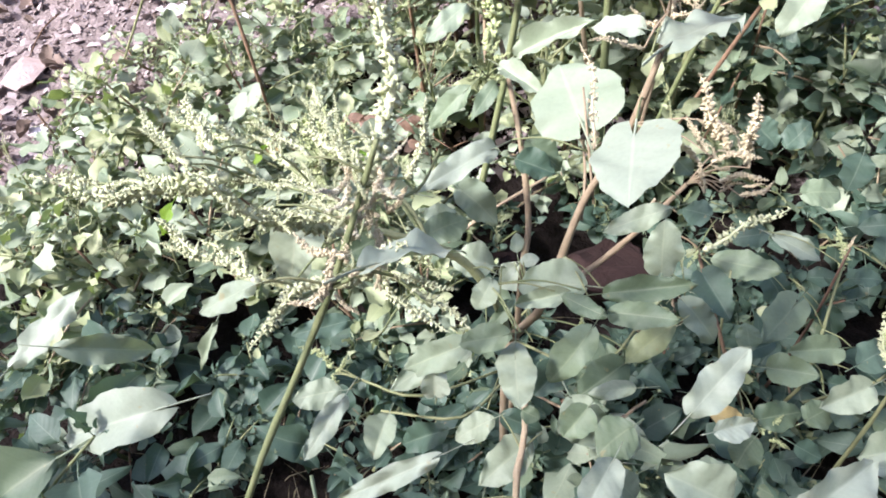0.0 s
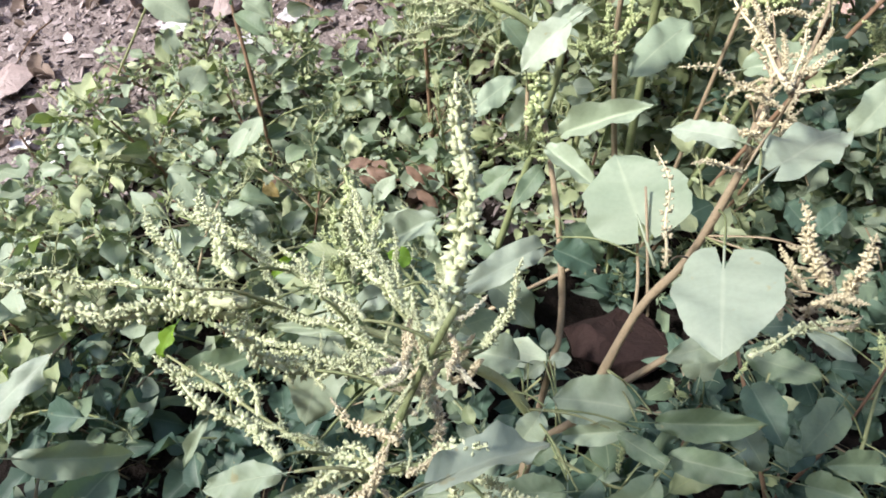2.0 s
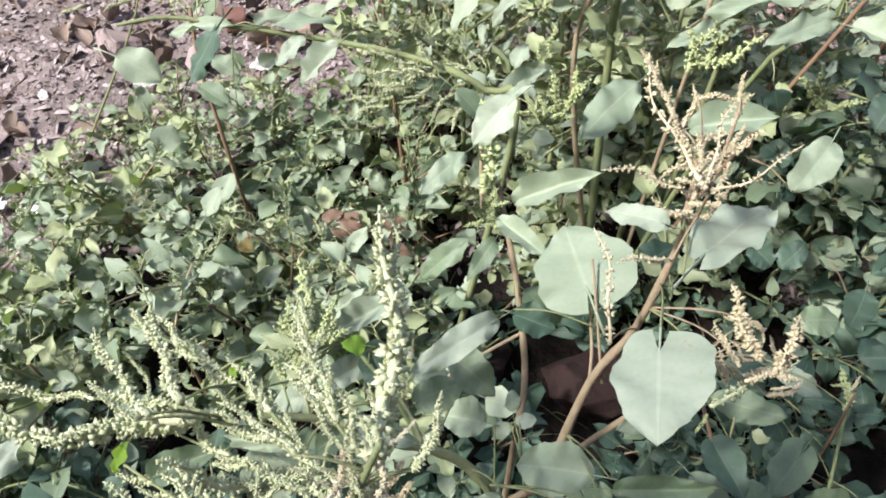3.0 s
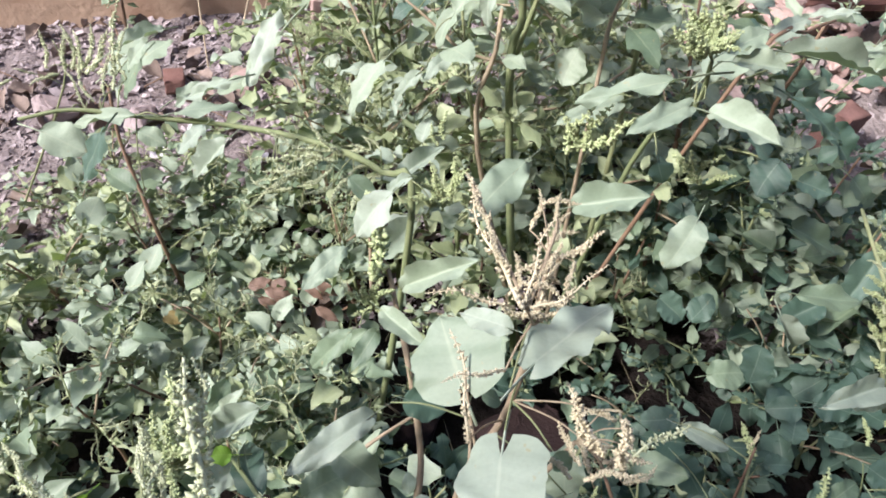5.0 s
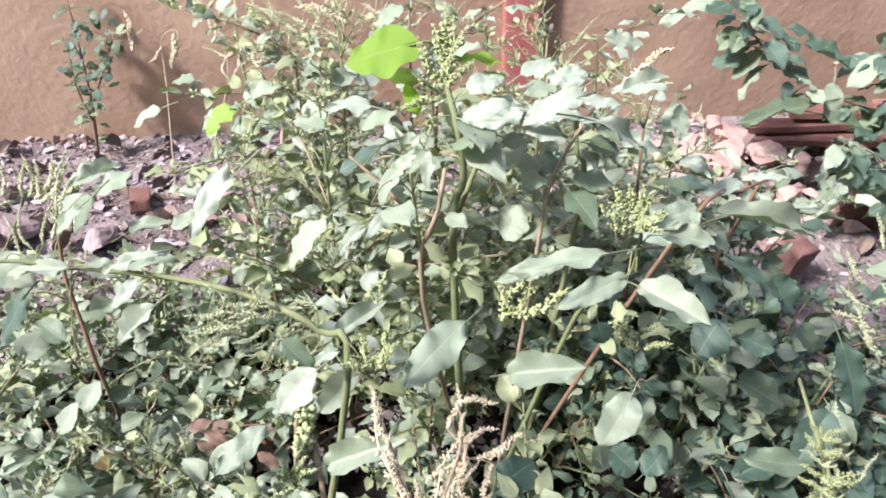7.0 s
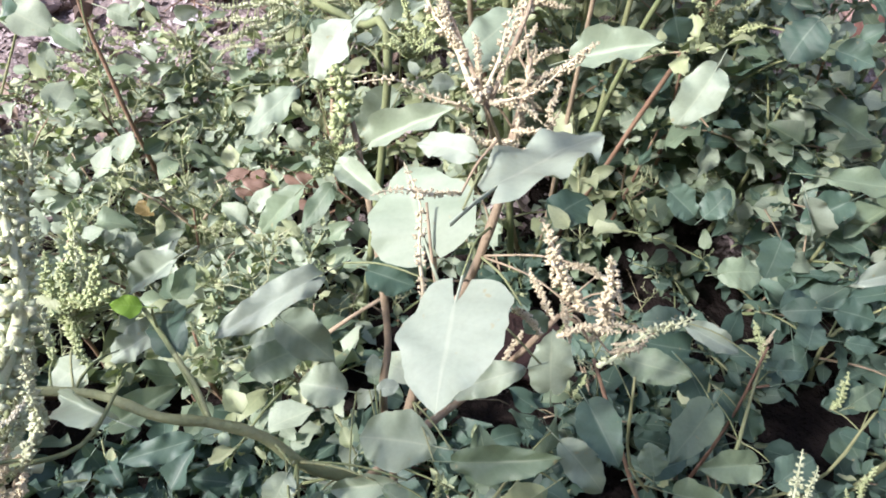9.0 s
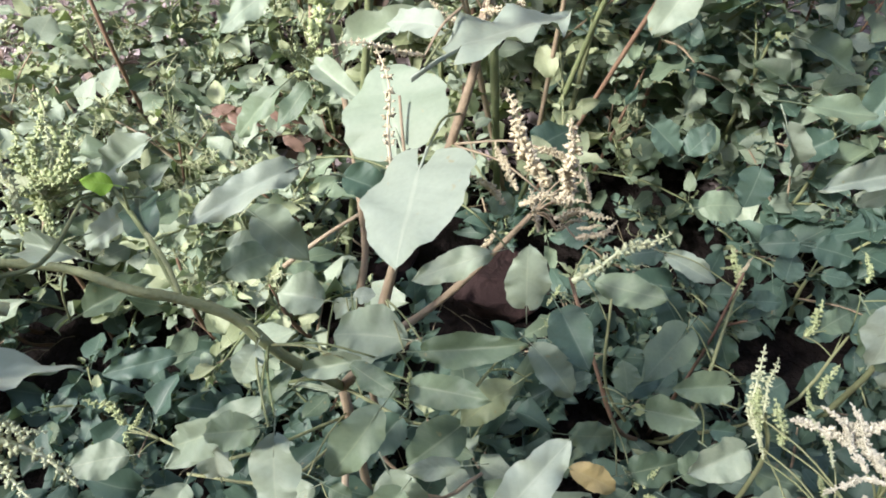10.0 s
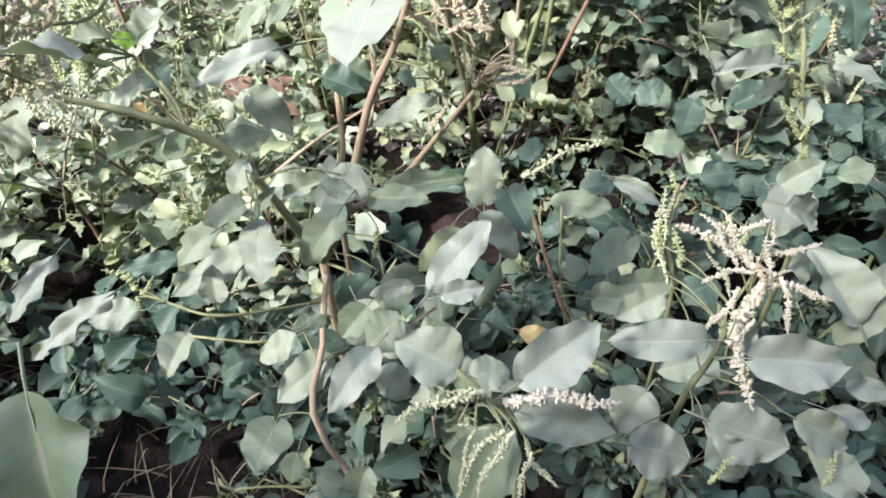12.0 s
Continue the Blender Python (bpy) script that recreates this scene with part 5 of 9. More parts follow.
set_leaf(low_weed, (0.263, 0.368, 0.155), (0.304, 0.374, 0.130), 0.025, "green", "big", 0.75, 0.0)
set_leaf(low_weed, (0.078, 0.230, 0.251), (0.071, 0.201, 0.251), 0.032, "green", "heart", 0.75, 0.0)

upright_weed = thing("amaranth_weed", (0.500, 0.420, -0.010), "upright amaranth weed with green flower clusters along its stem", "weed", "weeds of the patch")
stalk("stem", upright_weed, [(0.500, 0.420, -0.010), (0.465, 0.385, 0.265), (0.449, 0.422, 0.351), (0.442, 0.446, 0.399), (0.462, 0.561, 0.419)], 0.0024, 0.0014, STEM_GREEN, 0, 8, "", 0.15)
set_spike(upright_weed, (0.444, 0.443, 0.375), (0.423, 0.445, 0.392), "fresh")
set_spike(upright_weed, (0.446, 0.445, 0.377), (0.455, 0.452, 0.396), "fresh")
set_spike(upright_weed, (0.446, 0.454, 0.385), (0.437, 0.469, 0.412), "fresh")
set_spike(upright_weed, (0.448, 0.433, 0.367), (0.430, 0.433, 0.381), "fresh")
set_spike(upright_weed, (0.448, 0.433, 0.367), (0.458, 0.431, 0.377), "fresh")
set_spike(upright_weed, (0.448, 0.461, 0.390), (0.459, 0.463, 0.406), "fresh")
set_spike(upright_weed, (0.445, 0.421, 0.357), (0.434, 0.427, 0.376), "fresh")
set_spike(upright_weed, (0.445, 0.403, 0.340), (0.432, 0.406, 0.358), "fresh")
set_spike(upright_weed, (0.445, 0.400, 0.338), (0.450, 0.403, 0.354), "fresh")
set_spike(upright_weed, (0.444, 0.411, 0.348), (0.428, 0.412, 0.363), "fresh")
set_spike(upright_weed, (0.446, 0.426, 0.362), (0.454, 0.421, 0.369), "fresh")
set_spike(upright_weed, (0.448, 0.466, 0.396), (0.435, 0.472, 0.414), "fresh")
set_spike(upright_weed, (0.443, 0.387, 0.327), (0.446, 0.389, 0.342), "fresh")
set_spike(upright_weed, (0.444, 0.451, 0.382), (0.426, 0.457, 0.402), "fresh")
set_spike(upright_weed, (0.449, 0.448, 0.380), (0.450, 0.442, 0.388), "fresh")
set_leaf(upright_weed, (0.450, 0.412, 0.342), (0.462, 0.428, 0.355), 0.019, "pale", "oval", 0.5, 0.0)
set_leaf(upright_weed, (0.472, 0.435, 0.334), (0.506, 0.433, 0.330), 0.024, "blue", "oval", 0.5, 0.0)
set_leaf(upright_weed, (0.463, 0.428, 0.381), (0.501, 0.421, 0.374), 0.016, "pale", "oval", 0.5, 0.0)
set_leaf(upright_weed, (0.484, 0.400, 0.303), (0.513, 0.404, 0.306), 0.022, "green", "oval", 0.5, 0.0)
set_leaf(upright_weed, (0.480, 0.410, 0.312), (0.498, 0.419, 0.319), 0.017, "green", "oval", 0.5, 0.0)
set_leaf(upright_weed, (0.438, 0.387, 0.294), (0.455, 0.361, 0.271), 0.035, "green", "big", 0.5, 0.0)
set_leaf(upright_weed, (0.448, 0.567, 0.317), (0.504, 0.560, 0.308), 0.023, "green", "oval", 0.5, 0.0)
set_leaf(upright_weed, (0.423, 0.425, 0.384), (0.377, 0.405, 0.396), 0.018, "silver_lit", "big", 0.75, 0.0)
set_leaf(upright_weed, (0.429, 0.423, 0.373), (0.415, 0.426, 0.356), 0.012, "pale", "big", 0.75, 0.0)
set_leaf(upright_weed, (0.412, 0.345, 0.348), (0.432, 0.344, 0.366), 0.021, "pale", "big", 0.75, 0.0)
set_leaf(upright_weed, (0.414, 0.331, 0.341), (0.443, 0.335, 0.324), 0.025, "pale", "big", 0.75, 0.0)
set_leaf(upright_weed, (0.423, 0.539, 0.319), (0.444, 0.527, 0.274), 0.021, "silver_lit", "big", 0.75, 0.0)
set_leaf(upright_weed, (0.538, 0.647, 0.205), (0.497, 0.636, 0.189), 0.033, "blue", "big", 0.75, 0.0)
stalk("stem", upright_weed, [(0.444, 0.430, 0.345), (0.432, 0.445, 0.390), (0.424, 0.455, 0.430), (0.405, 0.460, 0.490)], 0.0018, 0.0010, STEM_GREEN, 0, 8, "", 0.15)
set_spike(upright_weed, (0.430, 0.447, 0.395), (0.444, 0.445, 0.411), "thick")
set_spike(upright_weed, (0.430, 0.447, 0.395), (0.417, 0.451, 0.408), "thick")
set_spike(upright_weed, (0.430, 0.447, 0.395), (0.431, 0.435, 0.411), "thick")
set_spike(upright_weed, (0.427, 0.449, 0.406), (0.440, 0.446, 0.420), "fresh")
set_spike(upright_weed, (0.427, 0.449, 0.406), (0.414, 0.452, 0.421), "fresh")
set_spike(upright_weed, (0.427, 0.449, 0.406), (0.429, 0.437, 0.420), "fresh")
set_spike(upright_weed, (0.424, 0.450, 0.416), (0.446, 0.446, 0.427), "fresh")
set_spike(upright_weed, (0.424, 0.450, 0.416), (0.412, 0.454, 0.434), "fresh")
set_spike(upright_weed, (0.424, 0.450, 0.416), (0.426, 0.440, 0.432), "fresh")
set_spike(upright_weed, (0.422, 0.452, 0.427), (0.433, 0.450, 0.439), "thick")
set_spike(upright_weed, (0.422, 0.452, 0.427), (0.410, 0.455, 0.445), "thick")
set_spike(upright_weed, (0.422, 0.452, 0.427), (0.424, 0.435, 0.447), "thick")
set_spike(upright_weed, (0.419, 0.453, 0.438), (0.435, 0.450, 0.454), "fresh")
set_spike(upright_weed, (0.419, 0.453, 0.438), (0.403, 0.458, 0.446), "fresh")
set_spike(upright_weed, (0.419, 0.453, 0.438), (0.421, 0.439, 0.446), "fresh")
set_spike(upright_weed, (0.416, 0.455, 0.448), (0.436, 0.451, 0.459), "fresh")
set_spike(upright_weed, (0.416, 0.455, 0.448), (0.402, 0.459, 0.457), "fresh")
set_spike(upright_weed, (0.416, 0.455, 0.448), (0.418, 0.439, 0.465), "fresh")
set_spike(upright_weed, (0.413, 0.456, 0.459), (0.427, 0.454, 0.474), "thick")
set_spike(upright_weed, (0.413, 0.456, 0.459), (0.398, 0.460, 0.469), "thick")
set_spike(upright_weed, (0.413, 0.456, 0.459), (0.415, 0.448, 0.470), "thick")
set_spike(upright_weed, (0.411, 0.458, 0.469), (0.423, 0.455, 0.481), "fresh")
set_spike(upright_weed, (0.411, 0.458, 0.469), (0.398, 0.461, 0.484), "fresh")
set_spike(upright_weed, (0.411, 0.458, 0.469), (0.412, 0.446, 0.484), "fresh")
set_spike(upright_weed, (0.408, 0.459, 0.480), (0.419, 0.457, 0.489), "fresh")
set_spike(upright_weed, (0.408, 0.459, 0.480), (0.399, 0.462, 0.490), "fresh")
set_spike(upright_weed, (0.408, 0.459, 0.480), (0.409, 0.447, 0.493), "fresh")

mound_weed = thing("amaranth_weed", (0.360, 0.430, -0.010), "spreading amaranth weed with round green leaves", "weed", "weeds of the patch")
stalk("stem", mound_weed, [(0.360, 0.430, -0.010), (0.298, 0.373, 0.156), (0.276, 0.395, 0.215), (0.255, 0.436, 0.274)], 0.002, 0.0014, STEM_BROWN, 0, 8, "", 0.15)
stalk("branch", mound_weed, [(0.360, 0.430, -0.010), (0.380, 0.440, 0.150), (0.400, 0.470, 0.230)], 0.0018, 0.0010, STEM_BROWN, 0, 8, "", 0.15)
stalk("branch", mound_weed, [(0.360, 0.430, -0.010), (0.300, 0.420, 0.130), (0.290, 0.440, 0.240)], 0.0018, 0.0010, STEM_GREEN, 0, 8, "", 0.15)
stalk("branch", mound_weed, [(0.360, 0.430, -0.010), (0.440, 0.400, 0.120), (0.480, 0.430, 0.200)], 0.0018, 0.0010, STEM_GREEN, 0, 8, "", 0.15)
stalk("branch", mound_weed, [(0.360, 0.430, -0.010), (0.348, 0.369, 0.164), (0.402, 0.470, 0.206)], 0.0018, 0.0012, STEM_GREEN, 0, 8, "", 0.15)
# The many blue leaves carry the shade of the inner patch in their colour.
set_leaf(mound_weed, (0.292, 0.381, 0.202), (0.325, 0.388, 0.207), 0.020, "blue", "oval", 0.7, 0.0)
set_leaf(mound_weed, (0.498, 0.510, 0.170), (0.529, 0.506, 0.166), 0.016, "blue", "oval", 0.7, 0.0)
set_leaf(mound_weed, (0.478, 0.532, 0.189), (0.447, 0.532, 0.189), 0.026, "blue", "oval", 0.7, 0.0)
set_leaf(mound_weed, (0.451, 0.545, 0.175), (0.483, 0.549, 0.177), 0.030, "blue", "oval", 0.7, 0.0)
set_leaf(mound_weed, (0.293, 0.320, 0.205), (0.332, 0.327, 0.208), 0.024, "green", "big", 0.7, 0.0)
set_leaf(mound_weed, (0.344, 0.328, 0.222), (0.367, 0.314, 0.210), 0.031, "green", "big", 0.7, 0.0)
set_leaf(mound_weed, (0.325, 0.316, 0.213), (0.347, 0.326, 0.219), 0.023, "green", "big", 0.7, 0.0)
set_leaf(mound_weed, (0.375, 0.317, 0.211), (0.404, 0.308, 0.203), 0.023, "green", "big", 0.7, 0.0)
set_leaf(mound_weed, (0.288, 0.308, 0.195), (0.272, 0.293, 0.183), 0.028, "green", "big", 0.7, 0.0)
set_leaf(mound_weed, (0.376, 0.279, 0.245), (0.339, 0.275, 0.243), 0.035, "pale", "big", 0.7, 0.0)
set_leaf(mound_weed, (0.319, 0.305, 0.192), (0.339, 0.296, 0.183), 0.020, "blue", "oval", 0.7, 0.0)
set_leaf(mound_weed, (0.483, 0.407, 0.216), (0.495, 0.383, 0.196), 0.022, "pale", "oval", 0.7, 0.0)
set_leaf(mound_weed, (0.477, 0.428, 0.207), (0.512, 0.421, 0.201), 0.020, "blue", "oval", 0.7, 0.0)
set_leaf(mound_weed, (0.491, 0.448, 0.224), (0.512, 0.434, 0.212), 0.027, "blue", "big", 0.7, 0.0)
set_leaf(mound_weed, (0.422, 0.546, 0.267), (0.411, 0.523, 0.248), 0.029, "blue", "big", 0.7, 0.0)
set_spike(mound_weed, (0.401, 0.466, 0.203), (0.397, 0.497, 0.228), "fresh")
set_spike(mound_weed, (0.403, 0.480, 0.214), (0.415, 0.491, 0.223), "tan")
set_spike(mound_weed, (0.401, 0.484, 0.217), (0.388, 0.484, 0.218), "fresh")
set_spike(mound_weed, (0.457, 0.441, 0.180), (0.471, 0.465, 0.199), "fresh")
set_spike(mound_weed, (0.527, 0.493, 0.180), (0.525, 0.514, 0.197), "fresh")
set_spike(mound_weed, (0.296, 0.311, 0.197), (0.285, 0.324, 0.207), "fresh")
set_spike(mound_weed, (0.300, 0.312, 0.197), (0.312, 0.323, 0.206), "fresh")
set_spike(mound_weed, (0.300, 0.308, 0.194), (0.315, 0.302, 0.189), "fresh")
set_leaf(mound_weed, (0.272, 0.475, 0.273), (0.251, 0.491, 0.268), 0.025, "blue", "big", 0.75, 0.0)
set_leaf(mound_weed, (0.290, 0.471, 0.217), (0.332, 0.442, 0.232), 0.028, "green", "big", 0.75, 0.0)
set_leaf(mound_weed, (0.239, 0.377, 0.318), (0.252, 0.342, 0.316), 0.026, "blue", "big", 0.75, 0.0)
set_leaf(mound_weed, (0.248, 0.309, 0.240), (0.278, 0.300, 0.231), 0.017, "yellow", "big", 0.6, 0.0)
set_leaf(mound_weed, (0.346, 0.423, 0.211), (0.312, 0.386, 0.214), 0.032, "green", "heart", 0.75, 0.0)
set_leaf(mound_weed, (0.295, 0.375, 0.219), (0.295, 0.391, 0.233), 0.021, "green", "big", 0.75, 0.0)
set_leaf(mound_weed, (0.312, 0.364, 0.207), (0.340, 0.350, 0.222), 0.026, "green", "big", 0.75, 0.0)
set_leaf(mound_weed, (0.355, 0.506, 0.205), (0.394, 0.485, 0.195), 0.021, "silver_lit", "big", 0.75, 0.0)
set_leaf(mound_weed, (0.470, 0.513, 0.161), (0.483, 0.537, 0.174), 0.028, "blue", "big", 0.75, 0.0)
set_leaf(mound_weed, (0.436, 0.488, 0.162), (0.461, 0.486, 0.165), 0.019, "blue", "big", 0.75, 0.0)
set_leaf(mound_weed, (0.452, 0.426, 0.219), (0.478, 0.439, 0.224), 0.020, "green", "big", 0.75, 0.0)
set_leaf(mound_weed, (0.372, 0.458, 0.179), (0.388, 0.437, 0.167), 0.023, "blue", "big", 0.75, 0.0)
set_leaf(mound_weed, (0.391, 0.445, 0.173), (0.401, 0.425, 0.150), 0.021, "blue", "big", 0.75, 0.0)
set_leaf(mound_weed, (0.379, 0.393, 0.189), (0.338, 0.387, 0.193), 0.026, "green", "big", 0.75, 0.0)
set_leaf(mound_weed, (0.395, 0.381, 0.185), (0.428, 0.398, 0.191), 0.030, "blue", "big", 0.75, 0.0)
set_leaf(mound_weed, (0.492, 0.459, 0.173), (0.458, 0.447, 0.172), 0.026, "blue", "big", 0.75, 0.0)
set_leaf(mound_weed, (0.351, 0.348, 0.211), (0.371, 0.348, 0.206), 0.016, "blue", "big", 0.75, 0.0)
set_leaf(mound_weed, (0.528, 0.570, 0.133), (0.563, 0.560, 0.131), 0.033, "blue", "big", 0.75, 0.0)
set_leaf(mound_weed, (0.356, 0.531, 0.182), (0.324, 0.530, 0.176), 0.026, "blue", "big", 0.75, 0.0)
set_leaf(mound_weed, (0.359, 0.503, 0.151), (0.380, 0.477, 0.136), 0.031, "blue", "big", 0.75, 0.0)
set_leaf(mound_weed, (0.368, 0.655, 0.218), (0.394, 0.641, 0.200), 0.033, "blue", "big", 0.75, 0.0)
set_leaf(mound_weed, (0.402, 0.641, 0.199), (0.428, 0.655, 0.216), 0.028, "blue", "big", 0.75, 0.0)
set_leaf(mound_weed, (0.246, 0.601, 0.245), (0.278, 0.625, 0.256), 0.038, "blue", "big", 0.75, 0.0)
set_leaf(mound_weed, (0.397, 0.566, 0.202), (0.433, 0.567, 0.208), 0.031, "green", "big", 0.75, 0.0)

tall_weed = thing("amaranth_weed", (0.220, 0.720, 0.010), "tall branching amaranth weed with pale sunlit top leaves", "weed", "weeds of the patch")
stalk("stem", tall_weed, [(0.220, 0.720, 0.010), (0.206, 0.719, 0.441), (0.216, 0.719, 0.513), (0.211, 0.718, 0.564), (0.203, 0.740, 0.594), (0.198, 0.764, 0.629)], 0.0042, 0.002, STEM_GREEN, 0, 8, "", 0.15)
stalk("branch", tall_weed, [(0.235, 0.730, 0.010), (0.176, 0.723, 0.377), (0.194, 0.724, 0.483), (0.201, 0.744, 0.512)], 0.003, 0.0018, STEM_TAN, 0, 8, "", 0.15)
stalk("branch", tall_weed, [(0.207, 0.722, 0.465), (0.236, 0.736, 0.537), (0.261, 0.745, 0.570)], 0.0024, 0.0014, STEM_GREEN, 0, 8, "", 0.15)
stalk("branch", tall_weed, [(0.290, 0.760, 0.020), (0.328, 0.750, 0.458), (0.324, 0.764, 0.513), (0.321, 0.771, 0.557)], 0.003, 0.0018, STEM_GREEN, 0, 8, "", 0.15)
stalk("branch", tall_weed, [(0.250, 0.720, 0.020), (0.283, 0.712, 0.435), (0.298, 0.735, 0.506), (0.337, 0.769, 0.555)], 0.0024, 0.0014, STEM_TAN, 0, 8, "", 0.15)
stalk("branch", tall_weed, [(0.240, 0.700, 0.050), (0.312, 0.662, 0.400), (0.337, 0.618, 0.480), (0.334, 0.599, 0.531)], 0.0028, 0.0016, STEM_GREEN, 0, 8, "", 0.15)
stalk("branch", tall_weed, [(0.260, 0.720, 0.050), (0.415, 0.717, 0.449), (0.493, 0.770, 0.460), (0.542, 0.810, 0.450)], 0.0024, 0.0014, STEM_BROWN, 0, 8, "", 0.15)
stalk("branch", tall_weed, [(0.164, 0.725, 0.483), (0.139, 0.741, 0.505), (0.115, 0.754, 0.523)], 0.0016, 0.001, STEM_TAN, 0, 8, "", 0.15)
stalk("branch", tall_weed, [(0.204, 0.725, 0.469), (0.164, 0.725, 0.483), (0.135, 0.711, 0.498)], 0.0014, 0.001, STEM_TAN, 0, 8, "", 0.15)
set_leaf(tall_weed, (0.168, 0.758, 0.619), (0.120, 0.755, 0.611), 0.060, "lime", "heart", 0.5, 0.0)
set_leaf(tall_weed, (0.214, 0.750, 0.610), (0.254, 0.750, 0.613), 0.021, "lime", "rhomb", 0.3, 0.0)
set_leaf(tall_weed, (0.179, 0.726, 0.572), (0.171, 0.741, 0.596), 0.019, "lime", "rhomb", 0.5, 0.0)
set_leaf(tall_weed, (0.312, 0.590, 0.524), (0.239, 0.587, 0.515), 0.017, "pale", "oval", 0.45, 0.0)
set_leaf(tall_weed, (0.377, 0.764, 0.516), (0.408, 0.764, 0.517), 0.016, "pale", "long", 0.45, 0.0)
set_leaf(tall_weed, (0.166, 0.751, 0.521), (0.196, 0.744, 0.512), 0.031, "pale", "big", 0.45, 0.0)
set_leaf(tall_weed, (0.161, 0.728, 0.523), (0.135, 0.712, 0.500), 0.018, "pale", "long", 0.45, 0.0)
set_leaf(tall_weed, (0.098, 0.690, 0.498), (0.058, 0.670, 0.469), 0.022, "pale", "oval", 0.45, 0.0)
set_leaf(tall_weed, (0.126, 0.768, 0.543), (0.158, 0.778, 0.559), 0.021, "pale", "oval", 0.45, 0.0)
set_leaf(tall_weed, (0.144, 0.776, 0.521), (0.101, 0.766, 0.505), 0.021, "blue", "oval", 0.45, 0.0)
set_leaf(tall_weed, (0.134, 0.826, 0.539), (0.089, 0.834, 0.549), 0.023, "silver_lit", "oval", 0.45, 0.0)
set_leaf(tall_weed, (0.086, 0.824, 0.518), (0.053, 0.833, 0.527), 0.023, "pale", "oval", 0.45, 0.0)
set_leaf(tall_weed, (0.269, 0.737, 0.471), (0.251, 0.722, 0.449), 0.032, "pale", "big", 0.45, 0.0)
set_leaf(tall_weed, (0.298, 0.720, 0.448), (0.268, 0.731, 0.462), 0.027, "pale", "oval", 0.45, 0.0)
set_leaf(tall_weed, (0.323, 0.629, 0.423), (0.327, 0.618, 0.408), 0.022, "blue", "oval", 0.45, 0.0)
set_leaf(tall_weed, (0.432, 0.639, 0.407), (0.410, 0.625, 0.388), 0.035, "blue", "big", 0.45, 0.0)
set_leaf(tall_weed, (0.070, 0.588, 0.456), (0.094, 0.574, 0.438), 0.017, "green", "oval", 0.45, 0.0)
set_leaf(tall_weed, (0.272, 0.789, 0.580), (0.300, 0.798, 0.596), 0.018, "silver_lit", "long", 0.45, 0.0)
set_leaf(tall_weed, (0.252, 0.741, 0.511), (0.274, 0.758, 0.536), 0.021, "pale", "oval", 0.45, 0.0)
set_spike(tall_weed, (0.328, 0.598, 0.538), (0.301, 0.597, 0.559), "fresh")
set_spike(tall_weed, (0.328, 0.600, 0.541), (0.310, 0.603, 0.569), "fresh")
set_spike(tall_weed, (0.328, 0.600, 0.541), (0.320, 0.604, 0.571), "fresh")
set_spike(tall_weed, (0.330, 0.600, 0.541), (0.330, 0.603, 0.571), "fresh")
set_spike(tall_weed, (0.332, 0.600, 0.541), (0.338, 0.600, 0.568), "fresh")
set_spike(tall_weed, (0.332, 0.598, 0.538), (0.340, 0.592, 0.556), "fresh")
set_spike(tall_weed, (0.328, 0.597, 0.536), (0.305, 0.590, 0.550), "fresh")
set_spike(tall_weed, (0.199, 0.740, 0.595), (0.182, 0.752, 0.629), "fresh")
set_spike(tall_weed, (0.201, 0.740, 0.594), (0.192, 0.758, 0.637), "fresh")
set_spike(tall_weed, (0.201, 0.743, 0.598), (0.210, 0.759, 0.640), "fresh")
set_spike(tall_weed, (0.203, 0.743, 0.598), (0.219, 0.753, 0.632), "fresh")
set_spike(tall_weed, (0.199, 0.735, 0.587), (0.171, 0.737, 0.607), "fresh")
set_spike(tall_weed, (0.203, 0.737, 0.591), (0.227, 0.740, 0.613), "fresh")
set_spike(tall_weed, (0.199, 0.732, 0.584), (0.175, 0.724, 0.588), "fresh")
set_spike(tall_weed, (0.199, 0.748, 0.606), (0.202, 0.765, 0.648), "fresh")
set_spike(tall_weed, (0.189, 0.733, 0.584), (0.165, 0.719, 0.580), "fresh")
set_spike(tall_weed, (0.241, 0.591, 0.470), (0.286, 0.593, 0.493), "fresh")
set_spike(tall_weed, (0.236, 0.589, 0.466), (0.258, 0.599, 0.500), "fresh")
set_spike(tall_weed, (0.245, 0.591, 0.470), (0.232, 0.598, 0.497), "fresh")
set_spike(tall_weed, (0.250, 0.593, 0.473), (0.271, 0.599, 0.500), "fresh")
set_spike(tall_weed, (0.339, 0.588, 0.436), (0.359, 0.590, 0.456), "fresh")
set_spike(tall_weed, (0.343, 0.586, 0.432), (0.333, 0.593, 0.461), "fresh")
set_spike(tall_weed, (0.348, 0.586, 0.432), (0.367, 0.579, 0.443), "fresh")
set_spike(tall_weed, (0.343, 0.586, 0.432), (0.319, 0.592, 0.458), "fresh")
set_spike(tall_weed, (0.431, 0.777, 0.536), (0.438, 0.776, 0.553), "pale")
set_spike(tall_weed, (0.425, 0.774, 0.532), (0.411, 0.776, 0.552), "pale")
set_spike(tall_weed, (0.431, 0.774, 0.532), (0.445, 0.767, 0.540), "pale")
set_spike(tall_weed, (0.141, 0.544, 0.467), (0.135, 0.551, 0.494), "fresh")
set_spike(tall_weed, (0.145, 0.544, 0.467), (0.151, 0.552, 0.496), "fresh")
set_spike(tall_weed, (0.147, 0.544, 0.467), (0.162, 0.546, 0.489), "fresh")
set_spike(tall_weed, (0.143, 0.544, 0.467), (0.127, 0.542, 0.481), "fresh")
set_spike(tall_weed, (0.362, 0.776, 0.568), (0.411, 0.796, 0.598), "tan")
